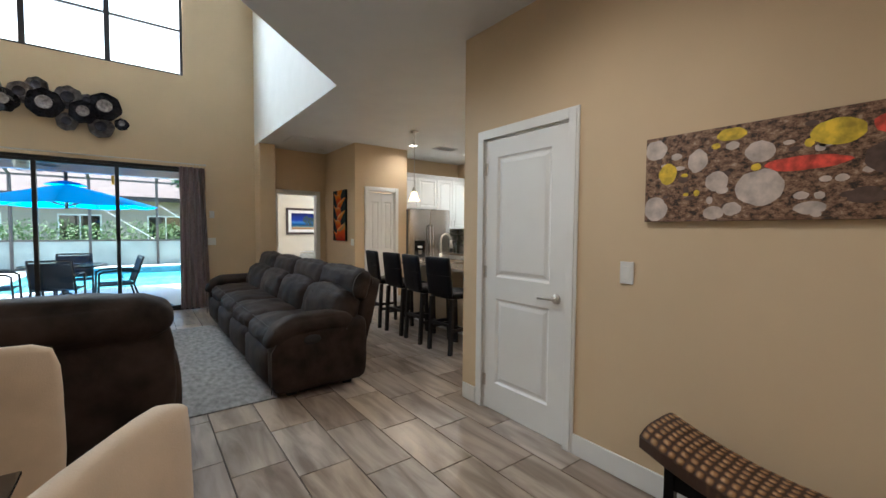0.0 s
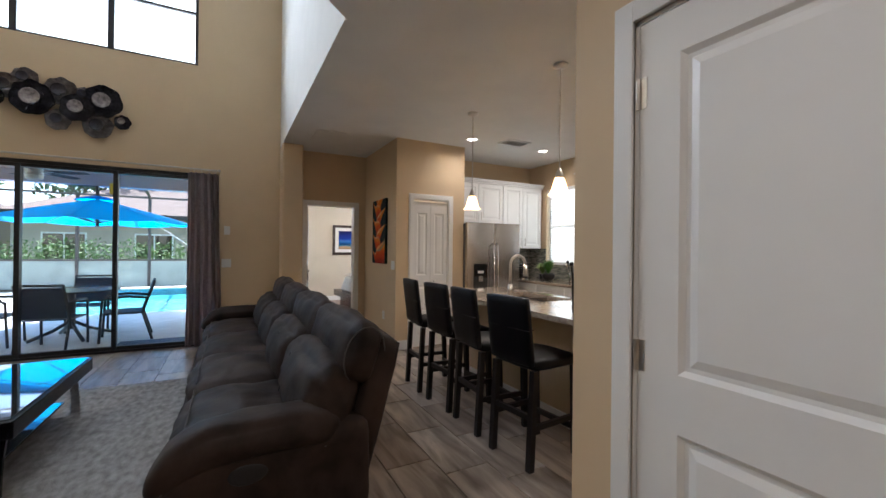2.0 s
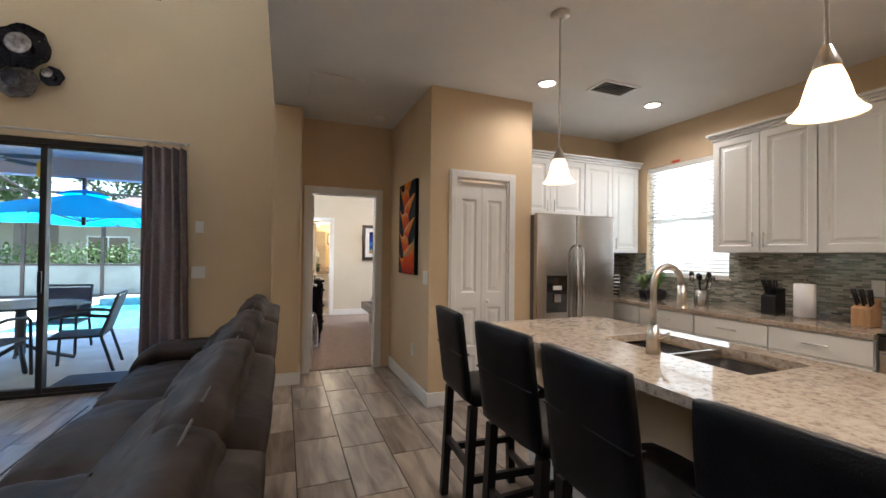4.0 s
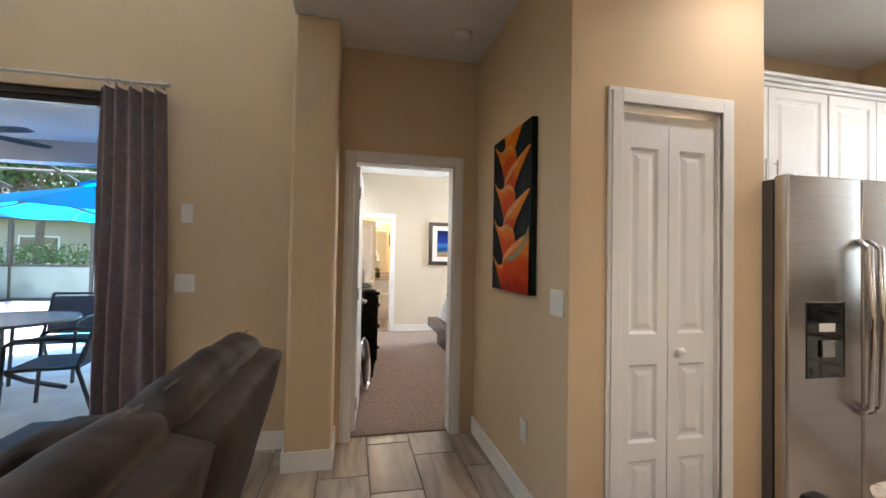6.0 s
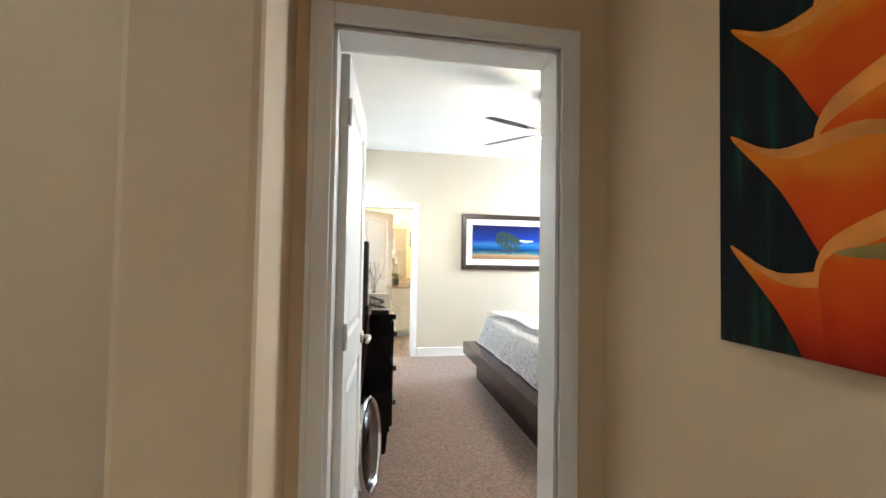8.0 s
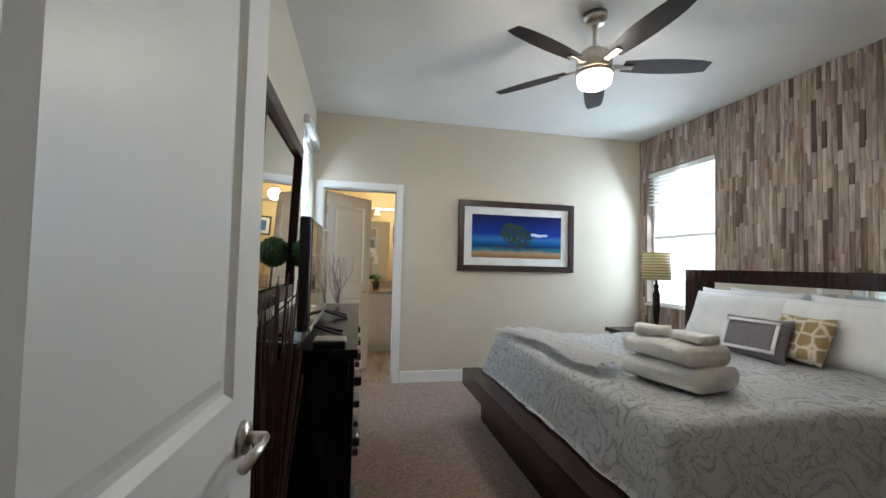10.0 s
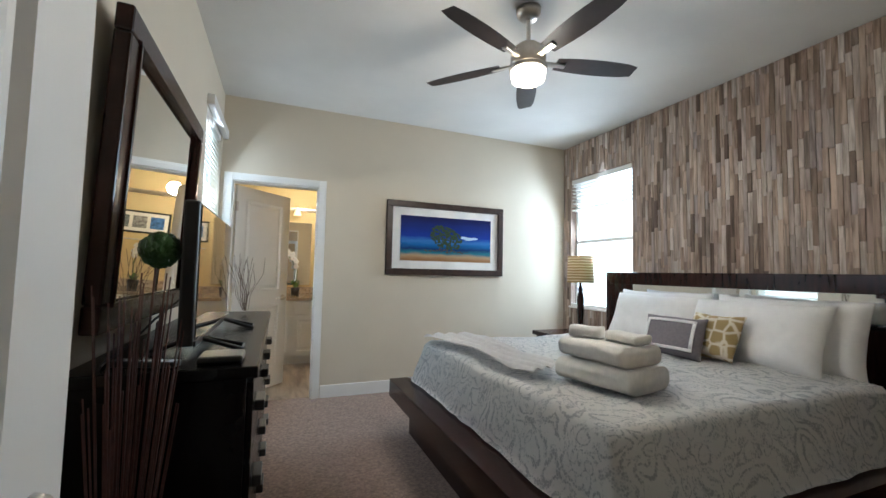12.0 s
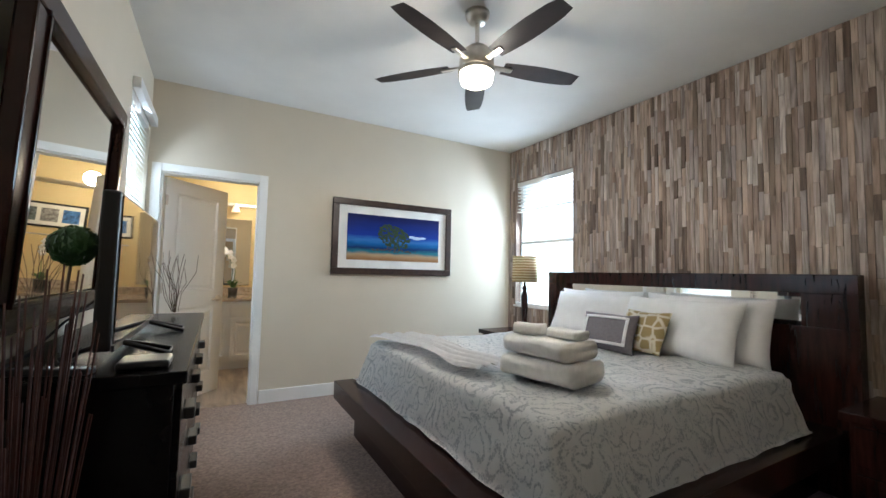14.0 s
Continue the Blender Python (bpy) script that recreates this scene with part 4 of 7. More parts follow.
def pebble_art():
    m, nt, b = nodes_of("pebble_print")
    tc = nt.nodes.new("ShaderNodeTexCoord")
    n = noise_tex(nt, 30, 6, (1, 1, 1.5), rough=0.8)
    base = ramp(nt, n, [(0.40, (0.018, 0.010, 0.007)), (0.49, (0.17, 0.085, 0.045)), (0.60, (0.34, 0.21, 0.13)), (0.72, (0.60, 0.48, 0.38))])
    link(nt, base, b.inputs["Base Color"])
    b.inputs["Roughness"].default_value = 0.5
    t = thing("wall_canvas", (2.09, 0.55, 1.62), "wide canvas print of pale pebbles, yellow and red petals", "wall art")
    part("canvas", box(2.072, 2.0995, 0.02, 1.04, 1.413, 1.829, 0.003), m, t)
    cols = {"pebble": plain("pebble_print_white", (0.54, 0.45, 0.39), 0.5, var=0.32, scale=18), "yellow": plain("petal_print_yellow", (0.66, 0.46, 0.03), 0.5, var=0.45, scale=22),
            "red": plain("petal_print_red", (0.66, 0.07, 0.04), 0.5, var=0.6, scale=26), "brown": plain("stone_print_brown", (0.10, 0.06, 0.045), 0.5, var=0.3, scale=40)}
    rnd = random.Random(31)
    small = [(rnd.uniform(0.05, 1.0), rnd.uniform(1.43, 1.80), rnd.uniform(0.010, 0.026), rnd.uniform(0.008, 0.018), rnd.choice(("pebble", "pebble", "brown", "brown", "yellow"))) for i in range(46)]
    for y, z, ry, rz, k in (*small, (0.99, 1.765, 0.05, 0.05, "pebble"), (0.93, 1.645, 0.042, 0.05, "yellow"), (0.985, 1.475, 0.055, 0.06, "pebble"), (0.80, 1.69, 0.042, 0.052, "pebble"), (0.67, 1.79, 0.055, 0.028, "yellow"),
                            (0.72, 1.59, 0.045, 0.045, "pebble"), (0.565, 1.70, 0.05, 0.045, "pebble"), (0.56, 1.55, 0.085, 0.075, "pebble"), (0.66, 1.465, 0.035, 0.03, "pebble"), (0.73, 1.45, 0.04, 0.03, "pebble"), (0.40, 1.46, 0.05, 0.025, "pebble"),
                            (0.42, 1.635, 0.13, 0.028, "red"), (0.33, 1.74, 0.075, 0.05, "yellow"), (0.14, 1.75, 0.10, 0.045, "red"), (0.09, 1.65, 0.05, 0.09, "red"), (0.20, 1.63, 0.06, 0.055, "brown"), (0.10, 1.49, 0.07, 0.05, "pebble"), (0.25, 1.5, 0.05, 0.03, "brown")):
        bm = bmesh.new()
        bmesh.ops.create_circle(bm, cap_ends=True, segments=22, radius=1)
        for v in bm.verts:
            v.co *= 1 + 0.10 * 1.6 * noise.noise(v.co * 1.7 + Vector((y * 30, z * 20, 0)))
        spin_bm(bm, Matrix.Translation((2.0715 - (0.0003 if ry < 0.027 else 0.0008 + 0.0004 * (round(y * 1000) % 5)), y, z)) @ Matrix.Rotation(radians(90), 4, "Y") @ Matrix.Diagonal((rz, ry, 1, 1)))
        bmesh.ops.bisect_plane(bm, geom=bm.verts[:] + bm.edges[:] + bm.faces[:], plane_co=(0, 0.022, 0), plane_no=(0, -1, 0), clear_outer=True)
        bmesh.ops.bisect_plane(bm, geom=bm.verts[:] + bm.edges[:] + bm.faces[:], plane_co=(0, 1.038, 0), plane_no=(0, 1, 0), clear_outer=True)
        bmesh.ops.bisect_plane(bm, geom=bm.verts[:] + bm.edges[:] + bm.faces[:], plane_co=(0, 0, 1.415), plane_no=(0, 0, -1), clear_outer=True)
        bmesh.ops.bisect_plane(bm, geom=bm.verts[:] + bm.edges[:] + bm.faces[:], plane_co=(0, 0, 1.827), plane_no=(0, 0, 1), clear_outer=True)
        part("printed_shape", bm, cols[k], t)


pebble_art()


def petal(bm, pts):
    """A leaf-shaped flat outline from a few spline points, in the y-z plane."""
    out = []
    n = len(pts)
    for i in range(n):
        p0, p1, p2, p3 = [Vector(pts[(i + k) % n]) for k in (-1, 0, 1, 2)]
        for s in range(6):
            u = s / 6
            out.append(0.5 * ((2 * p1) + (p2 - p0) * u + (2 * p0 - 5 * p1 + 4 * p2 - p3) * u * u + (3 * p1 - p0 - 3 * p2 + p3) * u ** 3))
    return out


def flower_art():
    t = thing("wall_canvas", (2.98, 7.15, 1.6), "tall canvas print of an orange heliconia flower on dark green", "wall art")
    m, nt, b = nodes_of("dark_leaf_print")
    n = noise_tex(nt, 5, 3, (1, 5, 0.5))
    link(nt, ramp(nt, n, [(0.35, (0.006, 0.006, 0.010)), (0.55, (0.008, 0.014, 0.014)), (0.75, (0.012, 0.07, 0.035))]), b.inputs["Base Color"])
    b.inputs["Roughness"].default_value, b.inputs["Specular IOR Level"].default_value = 0.7, 0.15
    y0, y1, z0, z1 = 6.885, 7.465, 1.15, 2.085
    part("canvas", box(2.965, 2.9995, y0, y1, z0, z1, 0.002), m, t)
    mo, nt, b = nodes_of("orange_bract_print")
    tc = nt.nodes.new("ShaderNodeTexCoord")
    sp = nt.nodes.new("ShaderNodeSeparateXYZ")
    link(nt, tc.outputs["Generated"], sp.inputs[0])
    ad = nt.nodes.new("ShaderNodeMath")
    ad.operation = "MULTIPLY_ADD"
    ad.inputs[1].default_value = 0.5
    link(nt, noise_tex(nt, 9, 2), ad.inputs[0])
    link(nt, sp.outputs[2], ad.inputs[2])
    link(nt, ramp(nt, ad.outputs[0], [(0.2, (0.20, 0.006, 0.002)), (0.5, (0.52, 0.035, 0.002)), (0.85, (0.66, 0.085, 0.002)), (1.0, (0.70, 0.19, 0.006))]), b.inputs["Base Color"])
    b.inputs["Roughness"].default_value, b.inputs["Specular IOR Level"].default_value = 0.7, 0.1
    my = plain("yellow_rim_print", (0.68, 0.22, 0.008), 0.5, var=0.25, scale=12, bstr=0)

    def sheet(outline, mat, lvl, nm):
        bm = bmesh.new()
        fl = [bm.verts.new((2.9645 - 0.0005 * lvl, y1 - u * (y1 - y0), z1 - v * (z1 - z0))) for u, v in outline]
        bm.faces.new(fl)
        bmesh.ops.triangulate(bm, faces=bm.faces[:])
        for co, no in (((0, y0 + 0.002, 0), (0, -1, 0)), ((0, y1 - 0.002, 0), (0, 1, 0)), ((0, 0, z0 + 0.002), (0, 0, -1)), ((0, 0, z1 - 0.002), (0, 0, 1))):
            bmesh.ops.bisect_plane(bm, geom=bm.verts[:] + bm.edges[:] + bm.faces[:], plane_co=co, plane_no=no, clear_outer=True)
        part(nm, bm, mat, t)

    lvl = 1
    # bracts climb the stem in turn, tips up and out, each with a paler upper edge
    for k in range(9):
        tz = -0.22 + 0.125 * k
        if k % 2:
            tx = 0.99
            body = [(tx, tz), (0.66, tz + 0.05), (0.42, tz + 0.115), (0.34, tz + 0.22), (0.42, tz + 0.36), (0.56, tz + 0.26), (0.74, tz + 0.13)]
            rim = [(tx, tz), (0.66, tz + 0.045), (0.40, tz + 0.115), (0.345, tz + 0.19), (0.41, tz + 0.15), (0.66, tz + 0.085)]
        else:
            tx = 0.06
            body = [(tx, tz), (0.24, tz + 0.06), (0.48, tz + 0.05), (0.66, tz + 0.13), (0.60, tz + 0.26), (0.46, tz + 0.36), (0.36, tz + 0.27), (0.24, tz + 0.14)]
            rim = [(tx, tz), (0.24, tz + 0.058), (0.48, tz + 0.048), (0.64, tz + 0.11), (0.48, tz + 0.075), (0.26, tz + 0.082)]
        sheet(petal(None, body), mo, lvl, "printed_bract")
        sheet(petal(None, rim), my, lvl + 1, "printed_rim")
        lvl += 2
    sheet(petal(None, [(1.0, 0.68), (0.72, 0.78), (0.40, 0.80), (0.37, 0.92), (0.46, 1.06), (1.0, 1.06)]), mo, lvl, "printed_bract")
    lvl += 1
    sheet(petal(None, [(1.02, 0.60), (0.85, 0.70), (0.62, 0.77), (0.40, 0.80), (0.62, 0.81), (0.86, 0.75), (1.02, 0.66)]), plain("pale_leaf_print", (0.26, 0.17, 0.02), 0.5, var=0.4, scale=12, bstr=0), lvl, "printed_leaf")


flower_art()


def ocean_art():
    t = thing("framed_picture", (4.1, 12.2, 1.6), "framed seascape with a lone tree in dark wood", "picture")
    x0, x1, z0, z1, y = 3.415, 4.795, 1.205, 1.985, 12.219
    mf = plain("dark_brown_frame", (0.035, 0.018, 0.012), 0.35, var=0.4, scale=20)
    for a, b, c, d in ((x0, x1, z0, z0 + 0.065), (x0, x1, z1 - 0.065, z1), (x0, x0 + 0.065, z0 + 0.065, z1 - 0.065), (x1 - 0.065, x1, z0 + 0.065, z1 - 0.065)):
        part("frame", box(a, b, y - 0.04, y, c, d, 0.006), mf, t)
    part("mat", box(x0 + 0.065, x1 - 0.065, y - 0.015, y, z0 + 0.065, z1 - 0.065), plain("white_mat_board", (0.78, 0.76, 0.72), 0.8), t)
    a, b, c, d = x0 + 0.155, x1 - 0.155, z0 + 0.15, z1 - 0.15
    m, nt, bs = nodes_of("seascape_print")
    tc = nt.nodes.new("ShaderNodeTexCoord")
    sp = nt.nodes.new("ShaderNodeSeparateXYZ")
    link(nt, tc.outputs["Generated"], sp.inputs[0])
    ma = nt.nodes.new("ShaderNodeMath")
    ma.operation = "MULTIPLY_ADD"
    ma.inputs[1].default_value = 0.10
    link(nt, noise_tex(nt, 7, 3, (1, 1, 4)), ma.inputs[0])
    link(nt, sp.outputs[2], ma.inputs[2])
    link(nt, ramp(nt, ma.outputs[0], [(0.08, (0.30, 0.15, 0.06)), (0.17, (0.42, 0.28, 0.16)), (0.24, (0.03, 0.17, 0.22)), (0.32, (0.002, 0.025, 0.12)), (0.42, (0.006, 0.11, 0.32)), (0.49, (0.04, 0.16, 0.45)), (0.60, (0.003, 0.03, 0.28)), (1.0, (0.0006, 0.004, 0.075))]), bs.inputs["Base Color"])
    bs.inputs["Roughness"].default_value = 0.5
    bs.inputs["Specular IOR Level"].default_value = 0.2
    part("print", box(a, b, y - 0.018, y - 0.0152, c, d), m, t, "blue seascape print")
    rnd = random.Random(3)
    bm = bmesh.new()
    for i in range(260):
        an, rr = rnd.uniform(0, math.tau), rnd.uniform(0, 1) ** 0.5
        px = 4.09 + 0.19 * rr * math.cos(an)
        pz = 1.615 + 0.12 * rr * math.sin(an) - 0.22 * (px - 4.09)
        r = rnd.uniform(0.008, 0.020)
        vs = [bm.verts.new((px + r * math.cos(k * math.tau / 7) * rnd.uniform(0.7, 1.3), y - 0.0188 - i * 4e-6, pz + r * 0.7 * math.sin(k * math.tau / 7))) for k in range(7)]
        bm.faces.new(vs)
    part("printed_tree", bm, plain("tree_print", (0.010, 0.035, 0.006), 0.5, var=0.6, scale=60, bstr=0), t)
    bm = bmesh.new()
    for q in ((4.0, 1.47, 4.05, 1.6), (4.1, 1.46, 4.08, 1.6), (4.16, 1.47, 4.11, 1.6)):
        vs = [bm.verts.new(p) for p in ((q[0], y - 0.0184, q[1]), (q[0] + 0.012, y - 0.0184, q[1]), (q[2] + 0.006, y - 0.0184, q[3]), (q[2], y - 0.0184, q[3]))]
        bm.faces.new(vs)
    for i in range(40):
        an, rr = rnd.uniform(0, math.tau), rnd.uniform(0, 1) ** 0.5
        px, pz, r = 4.09 + 0.26 * rr * math.cos(an), 1.465 + 0.022 * rr * math.sin(an), rnd.uniform(0.008, 0.02)
        bm.faces.new([bm.verts.new((px + r * math.cos(k * math.tau / 6), y - 0.0186 - i * 4e-6, pz + r * 0.35 * math.sin(k * math.tau / 6))) for k in range(6)])
    part("printed_trunk", bm, plain("trunk_print", (0.06, 0.035, 0.02), 0.5, bstr=0), t)
    bm = bmesh.new()
    for px, pz, r in ((4.30, 1.625, 0.05), (4.36, 1.615, 0.06), (4.43, 1.62, 0.045)):
        vs = [bm.verts.new((px + r * math.cos(k * math.tau / 12), y - 0.0186 - px * 1e-5, pz + r * 0.3 * math.sin(k * math.tau / 12))) for k in range(12)]
        bm.faces.new(vs)
    part("printed_cloud", bm, plain("cloud_print", (0.55, 0.66, 0.8), 0.5, bstr=0), t)


ocean_art()


def switch_plate(at, axis, s, rocker=True, w=0.075, nm="light_switch", lab="white rocker light switch plate"):
    t = thing(nm, at, lab, "switch")
    x, y, z = at
    if axis == "x":
        part("plate", box(min(x, x + s * 0.007), max(x, x + s * 0.007), y - w / 2, y + w / 2, z - 0.06, z + 0.06, 0.002), M_PLASTIC, t)
        part("rocker", box(min(x + s * 0.007, x + s * 0.011), max(x + s * 0.007, x + s * 0.011), y - 0.018, y + 0.018, z - 0.034, z + 0.034, 0.0015), M_PLASTIC, t)
    else:
        part("plate", box(x - w / 2, x + w / 2, min(y, y + s * 0.007), max(y, y + s * 0.007), z - 0.06, z + 0.06, 0.002), M_PLASTIC, t)
        part("rocker", box(x - 0.018, x + 0.018, min(y + s * 0.007, y + s * 0.011), max(y + s * 0.007, y + s * 0.011), z - 0.034, z + 0.034, 0.0015), M_PLASTIC, t)


switch_plate((2.099, 1.137, 1.14), "x", -1)
switch_plate((0.99, 7.939, 1.60), "y", -1, nm="thermostat", lab="small white wall control with dark buttons")
switch_plate((0.985, 7.939, 1.137), "y", -1, w=0.12)
switch_plate((2.999, 6.66, 1.139), "x", -1, w=0.12)
switch_plate((2.999, 7.013, 0.41), "x", -1, nm="power_outlet", lab="white wall power outlet")
switch_plate((1.30, 7.939, 0.40), "y", -1, nm="power_outlet", lab="white wall power outlet")


# ---- kitchen ----
def island():
    t = thing("kitchen_island", (3.55, 4.3, 0), "kitchen island with tan panelled base", "kitchen island")
    for q in ((3.34, 3.40, 3.25, 5.46), (3.86, 3.92, 3.25, 5.46)):
        part("side_panel", box(q[0], q[1], q[2], q[3], 0.0, 0.871, 0.003), M_WALL, t)
    for q in ((3.25, 3.31), (5.40, 5.46)):
        part("end_panel", box(3.40, 3.86, q[0], q[1], 0.0, 0.871), M_WALL, t)
    part("baseboard", box(3.326, 3.934, 3.236, 5.474, 0.0, 0.10, 0.003), M_TRIM, t)
    bm = bmesh.new()
    x0, x1, y0, y1, r = 3.00, 3.97, 3.10, 5.55, 0.10
    out = []
    for cx, cy, a0 in ((x1 - r, y1 - r, 0), (x0 + r, y1 - r, 90), (x0 + 0.25, y0 + 0.25, 180), (x1 - r, y0 + r, 270)):
        rr = 0.25 if a0 == 180 else r
        out += [(cx + rr * math.cos(radians(a0 + k * 15)), cy + rr * math.sin(radians(a0 + k * 15))) for k in range(7)]
    hole = [(3.44 + 0.0, 4.18), (3.84, 4.18), (3.84, 4.93), (3.44, 4.93)]
    vo = [bm.verts.new((x, y, 0.91)) for x, y in out]
    hv = [bm.verts.new((x, y, 0.91)) for x, y in hole]
    es = [bm.edges.new((vo[i], vo[(i + 1) % len(vo)])) for i in range(len(vo))] + [bm.edges.new((hv[i], hv[(i + 1) % 4])) for i in range(4)]
    bmesh.ops.triangle_fill(bm, use_beauty=True, use_dissolve=False, edges=es)
    g = bmesh.ops.extrude_face_region(bm, geom=bm.faces[:])
    bmesh.ops.translate(bm, verts=[v for v in g["geom"] if isinstance(v, bmesh.types.BMVert)], vec=(0, 0, -0.038))
    part("worktop", bm, M_GRANITE, t, "polished speckled beige granite worktop")
    s = thing("sink", (3.64, 4.55, 0.9), "double-bowl stainless undermount sink", "sink")
    for a, b in ((4.185, 4.545), (4.565, 4.925)):
        bm = box(3.445, 3.835, a, b, 0.69, 0.872, 0.05, 4)
        bmesh.ops.delete(bm, geom=[f for f in bm.faces if f.normal.z > 0.9 and f.calc_center_median().z > 0.86], context="FACES")
        bowl = part("bowl", bm, M_STEEL, s, "", True)
        part("drain", tube(bmesh.new(), (3.64, (a + b) / 2, 0.691), (3.64, (a + b) / 2, 0.697), 0.045), M_CHROME, bowl)
    part("divider", box(3.445, 3.835, 4.545, 4.565, 0.72, 0.90, 0.004), M_STEEL, s)
    f = thing("faucet", (3.40, 4.56, 0.91), "tall gooseneck kitchen faucet in brushed nickel", "faucet")
    bm = bmesh.new()
    x, y = 3.385, 4.56
    tube(bm, (x, y, 0.91), (x, y, 1.04), 0.031, 0.022, 18)
    pts = [(x, y, 1.04), (x, y, 1.20)] + [(x + 0.09 - 0.09 * math.cos(a), y, 1.22 + 0.09 * math.sin(a)) for a in [k * math.pi / 8 for k in range(9)]]
    path_tube(bm, [Vector(p) for p in pts], 0.014, 12)
    part("neck", bm, M_NICKEL, f, "", True)
    part("spray_head", tube(bmesh.new(), (x + 0.18, y, 1.22), (x + 0.185, y, 1.11), 0.017, 0.024, 16), M_NICKEL, f, "", True)
    part("lever", tube(bmesh.new(), (x, y - 0.028, 0.985), (x - 0.02, y - 0.10, 1.02), 0.008, 0.006), M_NICKEL, f)


island()


def bar_stool(m):
    s = thing("bar_stool", (0, 0, 0), "black leather counter stool with a tall straight back", "bar stool", "stools along the island")
    part("seat", cushion(-0.19, 0.22, -0.20, 0.20, 0.60, 0.68, 0.03, 0.012, 80), M_STOOL, s, "", True)
    lean = Matrix.Translation((-0.19, 0, 0.6)) @ Matrix.Rotation(radians(-7), 4, "Y") @ Matrix.Translation((0.19, 0, -0.6))
    back = part("backrest", spin_bm(cushion(-0.218, -0.180, -0.195, 0.195, 0.64, 1.07, 0.013, 0.004, 81, 8, 0.003), lean), M_STOOL, s, "", True)
    for z in (0.87,):
        part("seam", spin_bm(box(-0.2225, -0.1755, -0.1965, 0.1965, z - 0.002, z + 0.002), lean), M_STOOLWOOD, back)
    for x, dx in ((-0.18, -0.03), (0.19, 0.02)):
        for y in (-0.175, 0.175):
            bm = bmesh.new()
            q = Vector((dx, 0, -0.61))
            g = bmesh.ops.create_cube(bm, size=1, matrix=Matrix.LocRotScale((x, y, 0.305), None, (0.04, 0.04, 0.61)))
            for v in bm.verts:
                k = 1 - v.co.z / 0.61
                v.co.x += dx * k
            part("leg", bm, M_STOOLWOOD, s)
    for y in (-0.175, 0.175):
        part("stretcher", box(-0.18, 0.19, y - 0.012, y + 0.012, 0.24, 0.275), M_STOOLWOOD, s)
    part("stretcher", box(0.178, 0.202, -0.16, 0.16, 0.17, 0.205), M_STOOLWOOD, s)
    part("stretcher", box(-0.205, -0.18, -0.16, 0.16, 0.30, 0.335), M_STOOLWOOD, s)
    s.matrix_basis = m
    return s


_s = bar_stool(pose(2.86, 5.13, 0, 0, 0, -4))
for _y, _r in ((4.61, 3), (4.12, -3), (3.60, 5)):
    copy_thing(_s, pose(2.86, _y, 0, 0, 0, _r))


def fridge():
    f = thing("refrigerator", (4.53, 6.8, 0), "stainless side-by-side refrigerator with ice dispenser", "refrigerator")
    x0, x1, y = 4.05, 5.00, 6.44
    part("body", box(x0, x1, y + 0.07, 7.18, 0.02, 1.75, 0.006), plain("grey_fridge_side", (0.10, 0.095, 0.095), 0.5), f)
    part("kick_plate", box(x0 + 0.02, x1 - 0.02, y + 0.06, y + 0.10, 0.0, 0.06), M_BLACKPL, f)
    for a, b in ((x0, 4.515), (4.521, x1)):
        d = part("door", box(a, b, y, y + 0.066, 0.065, 1.765, 0.012, 3), M_STEEL, f, "", True)
        hx = 4.485 if a == x0 else 4.552
        part("handle", path_tube(bmesh.new(), [Vector((hx, y, 0.62)), Vector((hx, y - 0.05, 0.66)), Vector((hx, y - 0.06, 1.05)), Vector((hx, y - 0.05, 1.42)), Vector((hx, y, 1.46))], 0.013, 10), M_CHROME, d, "bowed polished metal handle", True)
    p = part("dispenser", box(4.16, 4.40, y - 0.004, y + 0.002, 0.80, 1.16, 0.003), M_BLACKGLASS, f, "black ice and water dispenser")
    part("paddle", box(4.24, 4.32, y - 0.016, y - 0.0042, 0.90, 0.98, 0.004), M_STEEL, p)
    part("paddle", box(4.23, 4.33, y - 0.010, y - 0.0042, 1.02, 1.06, 0.004), M_PLASTIC, p)


fridge()


